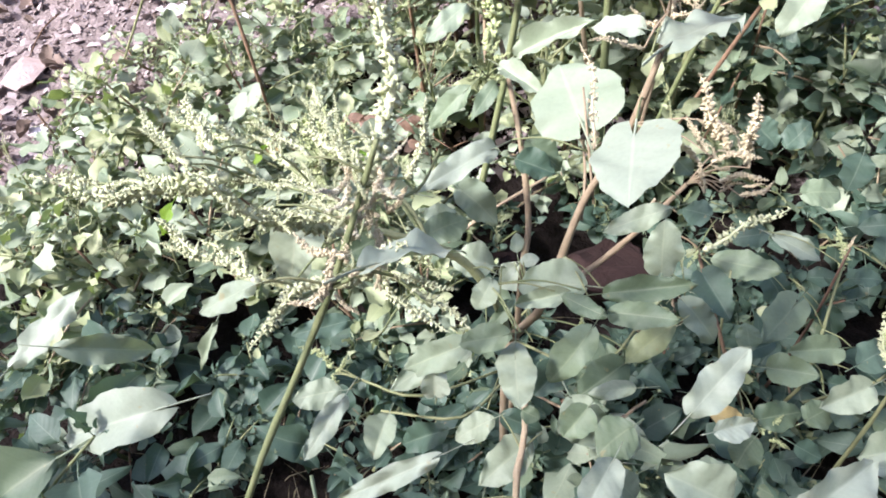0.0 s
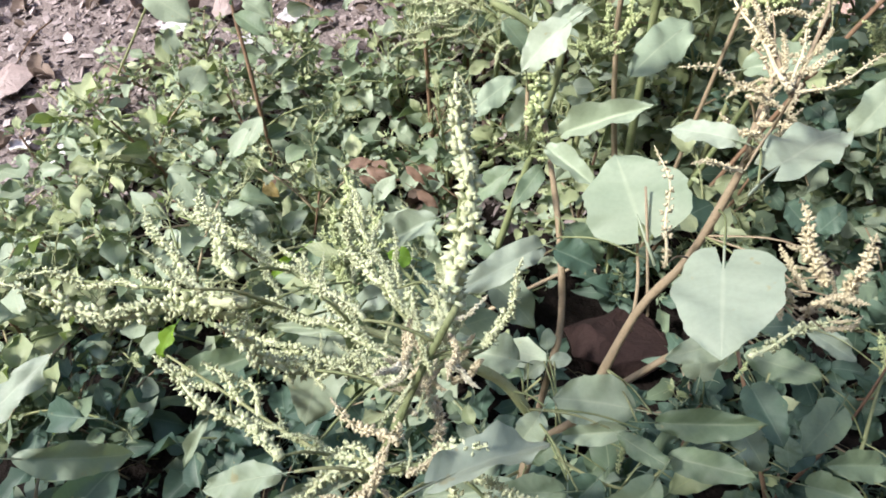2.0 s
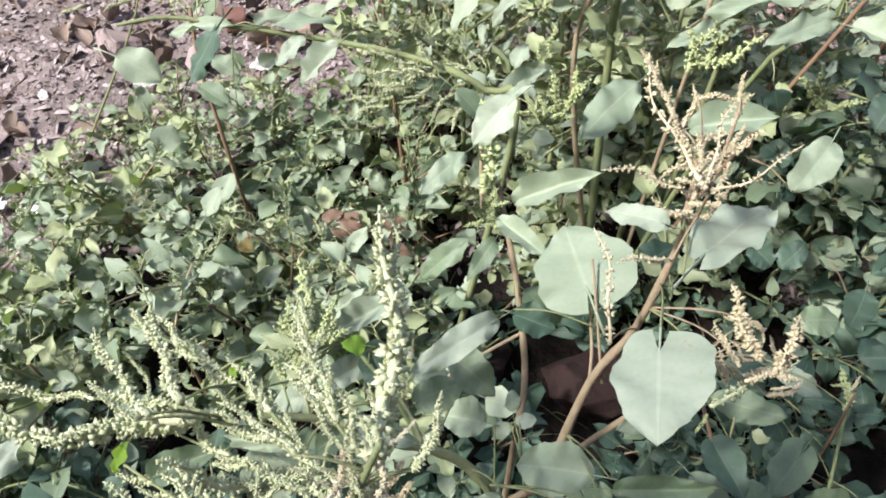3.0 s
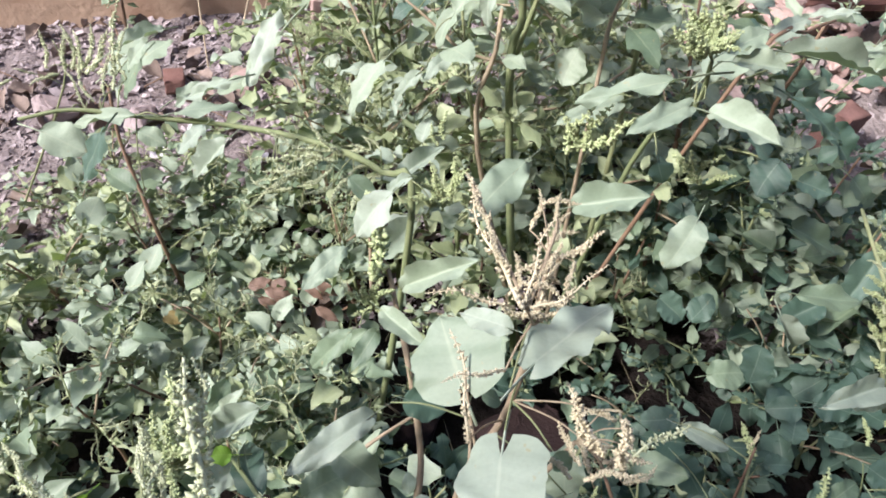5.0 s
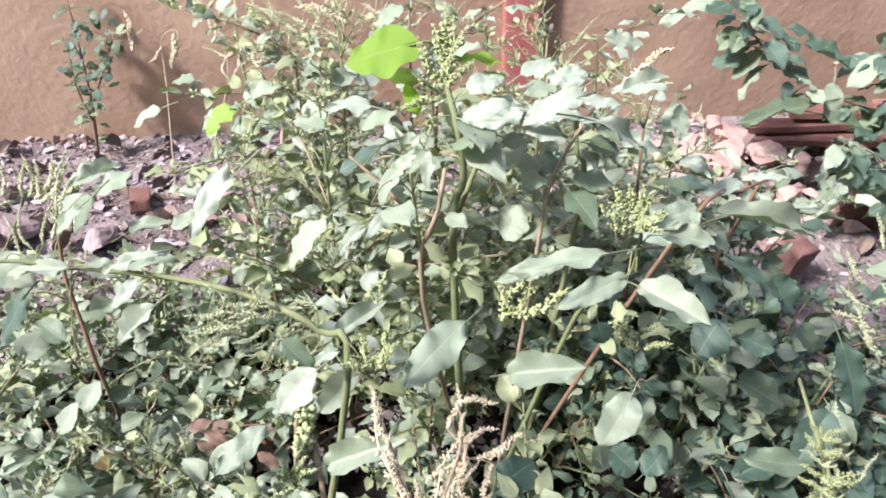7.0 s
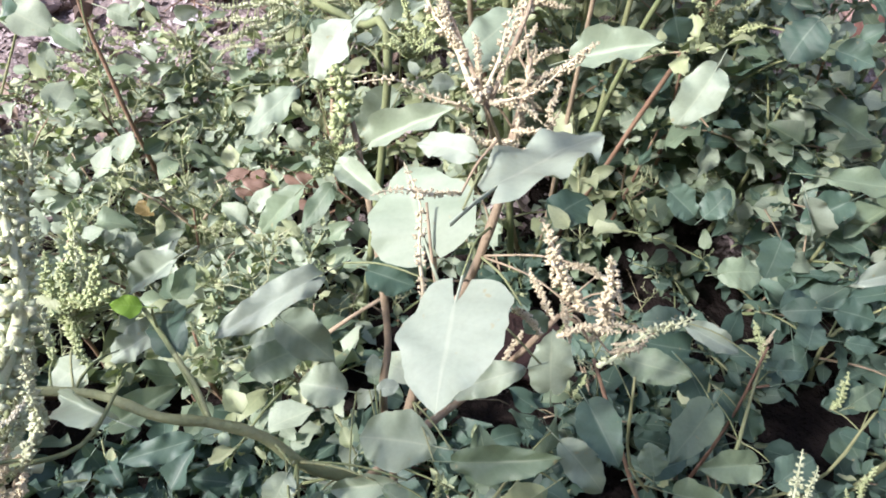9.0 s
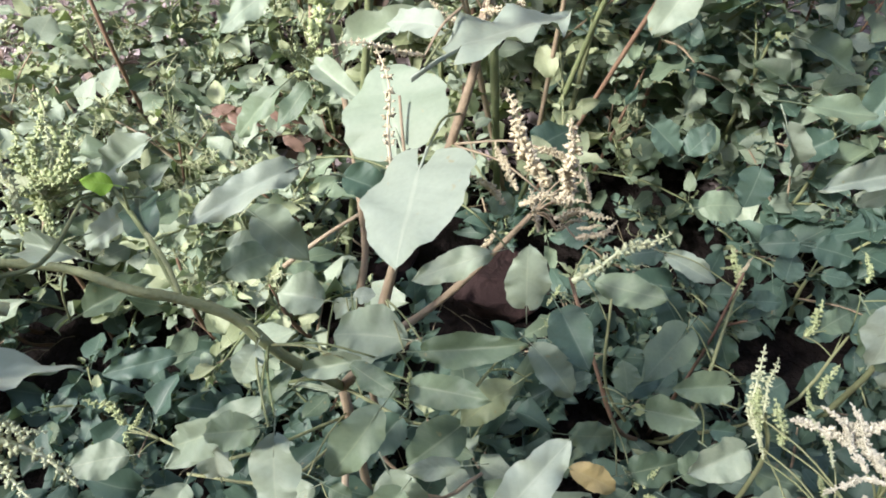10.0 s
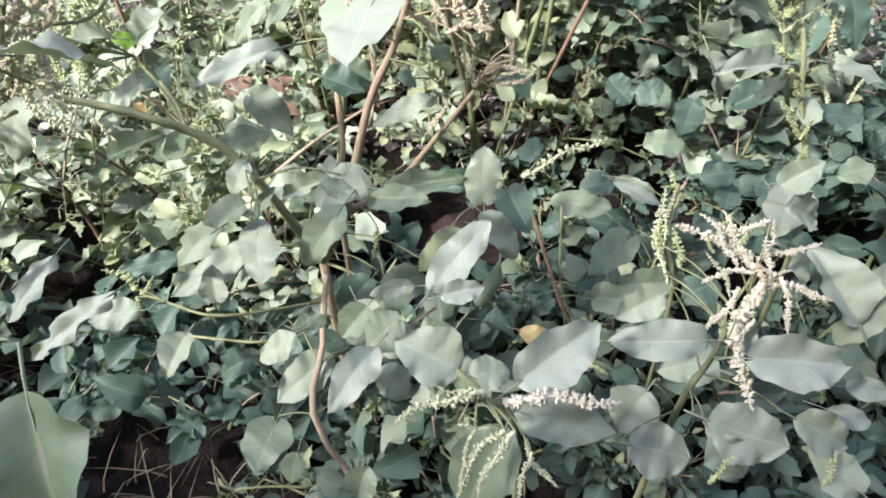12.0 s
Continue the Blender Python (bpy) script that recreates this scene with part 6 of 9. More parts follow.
set_spike(tall_weed, (0.144, 0.641, 0.449), (0.149, 0.654, 0.469), "fresh")
set_spike(tall_weed, (0.139, 0.639, 0.445), (0.135, 0.650, 0.461), "fresh")
set_leaf(tall_weed, (0.332, 0.569, 0.507), (0.364, 0.532, 0.509), 0.024, "pale", "big", 0.75, 0.0)
set_leaf(tall_weed, (0.300, 0.690, 0.445), (0.244, 0.656, 0.452), 0.021, "pale", "big", 0.75, 0.0)
set_leaf(tall_weed, (0.316, 0.577, 0.510), (0.271, 0.548, 0.513), 0.018, "pale", "big", 0.75, 0.0)
set_leaf(tall_weed, (0.243, 0.562, 0.437), (0.287, 0.543, 0.461), 0.027, "pale", "big", 0.75, 0.0)
set_leaf(tall_weed, (0.315, 0.517, 0.455), (0.296, 0.493, 0.437), 0.025, "pale", "big", 0.75, 0.0)
set_leaf(tall_weed, (0.298, 0.632, 0.606), (0.360, 0.650, 0.580), 0.015, "silver_lit", "big", 0.75, 0.0)
set_leaf(tall_weed, (0.159, 0.718, 0.490), (0.128, 0.684, 0.485), 0.015, "silver_lit", "big", 0.75, 0.0)
set_leaf(tall_weed, (0.123, 0.714, 0.470), (0.091, 0.719, 0.439), 0.014, "silver_lit", "big", 0.75, 0.0)
set_leaf(tall_weed, (0.207, 0.611, 0.442), (0.159, 0.560, 0.436), 0.031, "pale", "big", 0.75, 0.0)
set_leaf(tall_weed, (0.450, 0.802, 0.208), (0.410, 0.795, 0.195), 0.035, "green", "big", 0.75, 0.0)
set_leaf(tall_weed, (0.466, 0.804, 0.198), (0.528, 0.791, 0.198), 0.032, "blue", "big", 0.75, 0.0)
set_leaf(tall_weed, (0.360, 0.755, 0.237), (0.332, 0.750, 0.228), 0.030, "pale", "big", 0.75, 0.0)
set_leaf(tall_weed, (0.247, 0.688, 0.593), (0.213, 0.687, 0.590), 0.018, "silver_lit", "big", 0.75, 0.0)
set_leaf(tall_weed, (0.303, 0.690, 0.599), (0.259, 0.683, 0.587), 0.019, "silver_lit", "big", 0.75, 0.0)
set_leaf(tall_weed, (0.307, 0.701, 0.613), (0.279, 0.701, 0.612), 0.014, "silver_lit", "big", 0.75, 0.0)
set_leaf(tall_weed, (0.339, 0.692, 0.603), (0.373, 0.697, 0.613), 0.013, "silver_lit", "big", 0.75, 0.0)
set_leaf(tall_weed, (0.221, 0.717, 0.597), (0.242, 0.724, 0.607), 0.021, "silver_lit", "big", 0.75, 0.0)
set_leaf(tall_weed, (0.292, 0.689, 0.565), (0.263, 0.697, 0.573), 0.014, "silver_lit", "big", 0.75, 0.0)
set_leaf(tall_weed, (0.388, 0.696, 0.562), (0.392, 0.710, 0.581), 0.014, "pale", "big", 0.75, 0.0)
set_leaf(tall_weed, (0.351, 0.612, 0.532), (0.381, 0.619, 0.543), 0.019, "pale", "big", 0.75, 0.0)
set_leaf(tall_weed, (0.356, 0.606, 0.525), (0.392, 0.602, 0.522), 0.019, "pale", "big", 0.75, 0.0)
set_leaf(tall_weed, (0.307, 0.688, 0.597), (0.334, 0.684, 0.593), 0.012, "silver_lit", "big", 0.75, 0.0)
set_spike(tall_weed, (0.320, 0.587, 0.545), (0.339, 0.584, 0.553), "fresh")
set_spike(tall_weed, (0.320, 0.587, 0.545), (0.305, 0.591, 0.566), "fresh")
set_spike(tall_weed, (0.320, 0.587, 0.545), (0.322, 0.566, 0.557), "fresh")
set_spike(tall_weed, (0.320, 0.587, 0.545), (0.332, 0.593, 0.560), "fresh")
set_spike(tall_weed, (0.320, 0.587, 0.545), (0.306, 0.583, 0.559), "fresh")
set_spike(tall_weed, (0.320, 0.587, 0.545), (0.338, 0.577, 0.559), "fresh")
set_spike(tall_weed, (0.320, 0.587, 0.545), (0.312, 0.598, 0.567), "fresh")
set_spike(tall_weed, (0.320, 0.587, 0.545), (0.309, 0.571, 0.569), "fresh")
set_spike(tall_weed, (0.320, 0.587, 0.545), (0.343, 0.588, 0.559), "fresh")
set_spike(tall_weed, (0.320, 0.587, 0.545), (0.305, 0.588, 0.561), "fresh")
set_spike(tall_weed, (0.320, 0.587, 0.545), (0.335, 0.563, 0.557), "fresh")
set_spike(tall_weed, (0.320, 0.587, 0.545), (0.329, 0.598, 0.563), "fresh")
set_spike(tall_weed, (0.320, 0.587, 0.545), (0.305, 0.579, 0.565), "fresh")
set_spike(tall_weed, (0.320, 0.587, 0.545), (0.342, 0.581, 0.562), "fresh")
set_leaf(tall_weed, (0.260, 0.718, 0.577), (0.220, 0.727, 0.569), 0.035, "silver_lit", "big", 0.6, -0.3)
set_leaf(tall_weed, (0.268, 0.726, 0.566), (0.311, 0.719, 0.581), 0.025, "silver_lit", "big", 0.6, -0.3)
set_leaf(tall_weed, (0.314, 0.734, 0.596), (0.289, 0.744, 0.596), 0.021, "silver_lit", "big", 0.6, -0.3)
set_leaf(tall_weed, (0.344, 0.737, 0.584), (0.382, 0.730, 0.597), 0.017, "silver_lit", "big", 0.6, -0.3)
set_leaf(tall_weed, (0.270, 0.709, 0.564), (0.306, 0.713, 0.553), 0.013, "silver_lit", "big", 0.6, -0.3)
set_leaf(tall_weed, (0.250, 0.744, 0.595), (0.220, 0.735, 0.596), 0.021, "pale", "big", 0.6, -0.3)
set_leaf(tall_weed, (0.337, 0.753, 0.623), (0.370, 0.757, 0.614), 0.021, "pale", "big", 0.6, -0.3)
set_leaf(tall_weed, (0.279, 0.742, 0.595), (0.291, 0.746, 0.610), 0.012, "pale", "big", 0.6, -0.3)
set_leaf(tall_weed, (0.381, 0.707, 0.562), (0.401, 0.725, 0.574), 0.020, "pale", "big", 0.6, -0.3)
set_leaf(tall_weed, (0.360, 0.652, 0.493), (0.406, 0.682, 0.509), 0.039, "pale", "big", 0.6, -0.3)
set_leaf(tall_weed, (0.187, 0.700, 0.548), (0.180, 0.691, 0.522), 0.014, "silver_lit", "big", 0.6, -0.3)
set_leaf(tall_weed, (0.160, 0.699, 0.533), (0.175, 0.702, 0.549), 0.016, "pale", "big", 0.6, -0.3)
clothe(tall_weed, 34, 0.036, ("pale", "pale", "green"), 63, 0.1, 0.8)

arching_weed = thing("amaranth_weed", (0.030, 0.600, 0.000), "amaranth weed with a long arching limb of pale leaves", "weed", "weeds of the patch")
stalk("stem", arching_weed, [(0.030, 0.600, 0.000), (0.114, 0.599, 0.404), (0.092, 0.621, 0.434), (0.037, 0.654, 0.444), (-0.041, 0.683, 0.447), (-0.123, 0.684, 0.462), (-0.175, 0.682, 0.473), (-0.216, 0.671, 0.473)], 0.0034, 0.0016, STEM_GREEN, 0, 8, "", 0.15)
set_leaf(arching_weed, (-0.118, 0.675, 0.468), (-0.180, 0.678, 0.468), 0.015, "pale", "oval", 0.5, 0.0)
set_leaf(arching_weed, (-0.090, 0.684, 0.463), (-0.038, 0.687, 0.472), 0.017, "pale", "oval", 0.5, 0.0)
set_leaf(arching_weed, (0.027, 0.659, 0.416), (0.062, 0.660, 0.419), 0.013, "green", "oval", 0.5, 0.0)
set_leaf(arching_weed, (-0.137, 0.656, 0.403), (-0.166, 0.669, 0.420), 0.020, "green", "oval", 0.5, 0.0)
set_spike(arching_weed, (0.058, 0.638, 0.440), (0.037, 0.636, 0.473), "pale")
set_spike(arching_weed, (0.054, 0.635, 0.436), (0.018, 0.622, 0.450), "pale")
set_spike(arching_weed, (0.049, 0.633, 0.432), (0.027, 0.611, 0.435), "pale")
set_spike(arching_weed, (0.040, 0.641, 0.444), (0.010, 0.631, 0.462), "pale")
set_spike(arching_weed, (0.067, 0.629, 0.428), (0.047, 0.598, 0.417), "pale")
set_spike(arching_weed, (0.049, 0.625, 0.421), (0.026, 0.606, 0.428), "pale")
set_spike(arching_weed, (0.035, 0.636, 0.437), (-0.005, 0.618, 0.444), "pale")
set_spike(arching_weed, (0.030, 0.631, 0.429), (-0.006, 0.608, 0.429), "pale")
set_spike(arching_weed, (0.076, 0.623, 0.420), (0.065, 0.594, 0.413), "pale")
set_spike(arching_weed, (0.021, 0.640, 0.441), (-0.014, 0.624, 0.452), "pale")
set_spike(arching_weed, (-0.004, 0.650, 0.412), (-0.029, 0.649, 0.409), "pale")
set_spike(arching_weed, (0.049, 0.649, 0.440), (0.021, 0.643, 0.431), "pale")
set_spike(arching_weed, (-0.003, 0.636, 0.406), (-0.012, 0.634, 0.402), "pale")
set_spike(arching_weed, (0.094, 0.622, 0.431), (0.073, 0.619, 0.427), "pale")
set_spike(arching_weed, (0.089, 0.608, 0.398), (0.068, 0.614, 0.406), "pale")
set_spike(arching_weed, (0.083, 0.633, 0.435), (0.060, 0.626, 0.426), "pale")
set_spike(arching_weed, (0.056, 0.628, 0.374), (0.050, 0.621, 0.364), "pale")
set_spike(arching_weed, (0.011, 0.632, 0.414), (-0.017, 0.631, 0.411), "pale")
set_spike(arching_weed, (0.002, 0.613, 0.406), (-0.023, 0.616, 0.410), "pale")
set_spike(arching_weed, (0.015, 0.639, 0.421), (-0.003, 0.647, 0.432), "pale")
set_spike(arching_weed, (0.087, 0.638, 0.425), (0.063, 0.644, 0.433), "pale")
set_spike(arching_weed, (0.077, 0.642, 0.441), (0.050, 0.645, 0.443), "pale")
set_spike(arching_weed, (0.029, 0.645, 0.388), (0.008, 0.643, 0.385), "pale")
set_spike(arching_weed, (-0.016, 0.622, 0.390), (-0.036, 0.632, 0.404), "pale")
set_spike(arching_weed, (0.010, 0.662, 0.442), (-0.011, 0.669, 0.450), "pale")
set_spike(arching_weed, (0.080, 0.659, 0.428), (0.073, 0.668, 0.440), "pale")
set_spike(arching_weed, (0.072, 0.635, 0.404), (0.050, 0.646, 0.418), "pale")
set_spike(arching_weed, (0.013, 0.649, 0.446), (0.000, 0.656, 0.456), "pale")
set_spike(arching_weed, (0.060, 0.662, 0.429), (0.053, 0.666, 0.434), "pale")
set_spike(arching_weed, (0.082, 0.670, 0.421), (0.057, 0.672, 0.421), "pale")
set_spike(arching_weed, (0.040, 0.654, 0.437), (0.013, 0.655, 0.434), "pale")
set_spike(arching_weed, (-0.009, 0.638, 0.408), (-0.025, 0.633, 0.399), "pale")
set_spike(arching_weed, (0.036, 0.640, 0.401), (0.023, 0.634, 0.392), "pale")
set_spike(arching_weed, (-0.017, 0.677, 0.433), (-0.031, 0.685, 0.445), "pale")
set_spike(arching_weed, (0.090, 0.627, 0.417), (0.080, 0.620, 0.406), "pale")
set_spike(arching_weed, (0.081, 0.657, 0.427), (0.057, 0.663, 0.434), "pale")
set_spike(arching_weed, (0.047, 0.630, 0.413), (0.031, 0.629, 0.411), "pale")
set_spike(arching_weed, (-0.002, 0.612, 0.430), (-0.018, 0.619, 0.441), "pale")
set_spike(arching_weed, (0.093, 0.624, 0.454), (0.078, 0.631, 0.464), "pale")
set_spike(arching_weed, (0.041, 0.637, 0.380), (0.029, 0.632, 0.372), "pale")
set_spike(arching_weed, (0.039, 0.653, 0.428), (0.017, 0.650, 0.422), "pale")
set_spike(arching_weed, (0.019, 0.618, 0.404), (0.013, 0.623, 0.411), "pale")
set_spike(arching_weed, (0.033, 0.631, 0.432), (0.006, 0.627, 0.424), "pale")
set_spike(arching_weed, (0.041, 0.629, 0.426), (0.017, 0.626, 0.420), "pale")
set_spike(arching_weed, (-0.175, 0.719, 0.458), (-0.183, 0.743, 0.491), "long")
set_spike(arching_weed, (-0.185, 0.717, 0.453), (-0.199, 0.738, 0.484), "long")
set_spike(arching_weed, (-0.165, 0.722, 0.462), (-0.153, 0.744, 0.495), "long")
set_spike(arching_weed, (-0.154, 0.724, 0.466), (-0.140, 0.770, 0.533), "long")
set_spike(arching_weed, (-0.143, 0.729, 0.473), (-0.136, 0.755, 0.511), "long")
set_leaf(arching_weed, (0.105, 0.643, 0.411), (0.145, 0.665, 0.429), 0.018, "silver_lit", "big", 0.75, 0.0)
set_leaf(arching_weed, (0.001, 0.752, 0.515), (-0.034, 0.718, 0.467), 0.021, "silver_lit", "big", 0.75, 0.0)
set_leaf(arching_weed, (0.007, 0.567, 0.554), (-0.044, 0.583, 0.532), 0.010, "silver_lit", "big", 0.75, 0.0)
set_leaf(arching_weed, (-0.012, 0.578, 0.499), (-0.043, 0.571, 0.473), 0.018, "silver_lit", "big", 0.75, 0.0)
set_leaf(arching_weed, (-0.058, 0.656, 0.464), (-0.082, 0.644, 0.449), 0.015, "silver_lit", "big", 0.75, 0.0)
set_leaf(arching_weed, (0.107, 0.513, 0.495), (0.078, 0.506, 0.472), 0.024, "silver_lit", "big", 0.75, 0.0)
set_leaf(arching_weed, (0.110, 0.644, 0.355), (0.076, 0.631, 0.323), 0.028, "pale", "big", 0.75, 0.0)
set_leaf(arching_weed, (0.119, 0.535, 0.493), (0.096, 0.541, 0.476), 0.009, "silver_lit", "big", 0.75, 0.0)
set_spike(arching_weed, (0.134, 0.568, 0.440), (0.156, 0.564, 0.448), "fresh")
set_spike(arching_weed, (0.134, 0.568, 0.440), (0.122, 0.571, 0.451), "fresh")
set_spike(arching_weed, (0.134, 0.568, 0.440), (0.136, 0.552, 0.460), "fresh")
set_spike(arching_weed, (0.134, 0.568, 0.440), (0.150, 0.575, 0.454), "fresh")
set_spike(arching_weed, (0.134, 0.568, 0.440), (0.114, 0.563, 0.452), "fresh")
set_spike(arching_weed, (0.134, 0.568, 0.440), (0.145, 0.562, 0.453), "fresh")
set_spike(arching_weed, (0.134, 0.568, 0.440), (0.129, 0.575, 0.461), "fresh")
set_spike(arching_weed, (0.134, 0.568, 0.440), (0.125, 0.555, 0.459), "fresh")
set_spike(arching_weed, (0.134, 0.568, 0.440), (0.153, 0.568, 0.454), "fresh")
set_spike(arching_weed, (0.134, 0.568, 0.440), (0.123, 0.569, 0.453), "fresh")

bare_weed = thing("amaranth_weed", (-0.247, 0.844, 0.020), "thin brown weed stalk with a few pale narrow leaves", "weed", "weeds of the patch")
stalk("stem", bare_weed, [(-0.247, 0.844, 0.000), (-0.234, 0.822, 0.199), (-0.239, 0.836, 0.272), (-0.245, 0.852, 0.330), (-0.241, 0.870, 0.390)], 0.003, 0.0018, STEM_BROWN, 0, 8, "", 0.15)
set_leaf(bare_weed, (-0.032, 0.883, 0.438), (-0.091, 0.850, 0.387), 0.027, "pale", "long", 0.5, 0.0)
set_leaf(bare_weed, (-0.152, 1.025, 0.461), (-0.196, 1.016, 0.445), 0.022, "pale", "long", 0.5, 0.0)
set_leaf(bare_weed, (-0.208, 0.903, 0.406), (-0.244, 0.882, 0.373), 0.027, "green", "long", 0.5, 0.0)
set_leaf(bare_weed, (-0.043, 0.974, 0.480), (-0.082, 0.960, 0.459), 0.031, "lime", "oval", 0.5, 0.0)
set_leaf(bare_weed, (-0.260, 0.915, 0.384), (-0.225, 0.925, 0.400), 0.028, "pale", "long", 0.5, 0.0)
set_leaf(bare_weed, (-0.023, 0.969, 0.474), (-0.044, 0.958, 0.458), 0.021, "pale", "long", 0.5, 0.0)
set_leaf(bare_weed, (-0.109, 0.744, 0.177), (-0.081, 0.752, 0.182), 0.018, "rust", "rhomb", 0.5, 0.0)
set_leaf(bare_weed, (-0.062, 0.745, 0.173), (-0.085, 0.752, 0.182), 0.018, "rust", "rhomb", 0.5, 0.0)
set_leaf(bare_weed, (-0.210, 0.720, 0.167), (-0.191, 0.709, 0.156), 0.016, "yellow", "rhomb", 0.5, 0.0)
set_leaf(bare_weed, (-0.203, 0.730, 0.162), (-0.183, 0.731, 0.160), 0.012, "rust", "rhomb", 0.5, 0.0)
set_leaf(bare_weed, (-0.023, 0.713, 0.168), (0.004, 0.701, 0.154), 0.015, "rust", "rhomb", 0.5, 0.0)
set_leaf(bare_weed, (-0.083, 0.728, 0.189), (-0.049, 0.718, 0.177), 0.015, "rust", "rhomb", 0.5, 0.0)
set_leaf(bare_weed, (-0.022, 0.732, 0.191), (0.005, 0.722, 0.179), 0.015, "rust", "rhomb", 0.5, 0.0)
set_leaf(bare_weed, (-0.037, 0.734, 0.188), (-0.013, 0.720, 0.173), 0.012, "rust", "rhomb", 0.5, 0.0)
set_leaf(bare_weed, (-0.091, 0.720, 0.182), (-0.064, 0.711, 0.171), 0.014, "rust", "rhomb", 0.5, 0.0)
set_leaf(bare_weed, (-0.078, 0.724, 0.183), (-0.044, 0.724, 0.179), 0.012, "rust", "rhomb", 0.5, 0.0)
set_leaf(bare_weed, (-0.090, 0.571, 0.518), (-0.126, 0.572, 0.478), 0.021, "blue", "big", 0.75, 0.0)
set_leaf(bare_weed, (-0.205, 0.976, 0.406), (-0.247, 0.934, 0.410), 0.021, "silver_lit", "big", 0.75, 0.0)
set_leaf(bare_weed, (-0.058, 0.617, 0.560), (-0.077, 0.606, 0.548), 0.011, "pale", "big", 0.75, 0.0)

pale_weed = thing("amaranth_weed", (0.620, 0.860, 0.020), "leggy amaranth weed with drooping blue-green leaves", "weed", "weeds of the patch")
stalk("stem", pale_weed, [(0.620, 0.860, 0.000), (0.525, 0.833, 0.297), (0.535, 0.828, 0.396), (0.545, 0.830, 0.435)], 0.003, 0.0016, STEM_BROWN, 0, 8, "", 0.15)
set_leaf(pale_weed, (0.447, 0.818, 0.449), (0.482, 0.813, 0.444), 0.018, "blue", "long", 0.5, 0.0)
set_leaf(pale_weed, (0.543, 0.753, 0.359), (0.570, 0.732, 0.329), 0.036, "blue", "big", 0.5, 0.0)
set_leaf(pale_weed, (0.510, 0.731, 0.325), (0.539, 0.713, 0.300), 0.030, "blue", "oval", 0.5, 0.0)
set_leaf(pale_weed, (0.597, 0.760, 0.285), (0.621, 0.745, 0.263), 0.033, "green", "oval", 0.5, 0.0)
set_leaf(pale_weed, (0.617, 0.709, 0.298), (0.637, 0.667, 0.239), 0.036, "blue", "big", 0.5, 0.0)
set_leaf(pale_weed, (0.489, 0.667, 0.302), (0.534, 0.652, 0.282), 0.034, "green", "big", 0.5, 0.0)
set_leaf(pale_weed, (0.549, 0.618, 0.304), (0.520, 0.592, 0.266), 0.032, "blue", "big", 0.5, 0.0)
set_leaf(pale_weed, (0.460, 0.726, 0.464), (0.551, 0.711, 0.450), 0.021, "silver_lit", "big", 0.75, 0.0)
set_leaf(pale_weed, (0.475, 0.860, 0.452), (0.506, 0.850, 0.441), 0.013, "silver_lit", "big", 0.75, 0.0)
set_leaf(pale_weed, (0.527, 0.840, 0.430), (0.501, 0.836, 0.423), 0.016, "silver_lit", "big", 0.75, 0.0)
set_leaf(pale_weed, (0.550, 0.842, 0.434), (0.590, 0.840, 0.434), 0.010, "silver_lit", "big", 0.75, 0.0)
set_leaf(pale_weed, (0.483, 0.751, 0.487), (0.518, 0.741, 0.494), 0.009, "silver_lit", "big", 0.6, -0.3)
set_leaf(pale_weed, (0.442, 0.749, 0.499), (0.423, 0.764, 0.505), 0.014, "silver_lit", "big", 0.6, -0.3)
set_leaf(pale_weed, (0.477, 0.748, 0.483), (0.441, 0.736, 0.483), 0.016, "silver_lit", "big", 0.6, -0.3)
set_leaf(pale_weed, (0.463, 0.693, 0.433), (0.522, 0.685, 0.392), 0.020, "blue", "big", 0.6, -0.3)
set_leaf(pale_weed, (0.473, 0.661, 0.367), (0.498, 0.646, 0.363), 0.026, "blue", "big", 0.6, -0.3)

seed_bush = thing("amaranth_weed", (0.800, 0.780, 0.020), "pale green amaranth weed with many small seed spikes", "weed", "weeds of the patch")
stalk("stem", seed_bush, [(0.800, 0.780, 0.000), (0.700, 0.699, 0.236), (0.682, 0.722, 0.339), (0.659, 0.770, 0.442)], 0.003, 0.0014, STEM_GREEN, 0, 8, "", 0.15)
set_spike(seed_bush, (0.661, 0.756, 0.422), (0.653, 0.774, 0.465), "pale")
set_spike(seed_bush, (0.642, 0.744, 0.402), (0.631, 0.757, 0.438), "pale")
set_spike(seed_bush, (0.622, 0.725, 0.372), (0.599, 0.739, 0.408), "pale")
set_spike(seed_bush, (0.626, 0.711, 0.352), (0.591, 0.719, 0.379), "pale")
set_spike(seed_bush, (0.646, 0.730, 0.382), (0.671, 0.740, 0.418), "pale")
set_spike(seed_bush, (0.631, 0.697, 0.332), (0.584, 0.706, 0.359), "pale")
set_spike(seed_bush, (0.665, 0.735, 0.392), (0.677, 0.747, 0.427), "pale")
set_spike(seed_bush, (0.636, 0.683, 0.312), (0.608, 0.705, 0.359), "pale")
set_spike(seed_bush, (0.661, 0.694, 0.332), (0.633, 0.716, 0.378), "pale")
set_spike(seed_bush, (0.600, 0.624, 0.222), (0.585, 0.654, 0.282), "pale")
set_spike(seed_bush, (0.611, 0.613, 0.207), (0.624, 0.622, 0.240), "pale")
set_spike(seed_bush, (0.593, 0.611, 0.202), (0.571, 0.626, 0.240), "pale")
set_spike(seed_bush, (0.668, 0.769, 0.442), (0.675, 0.777, 0.472), "pale")

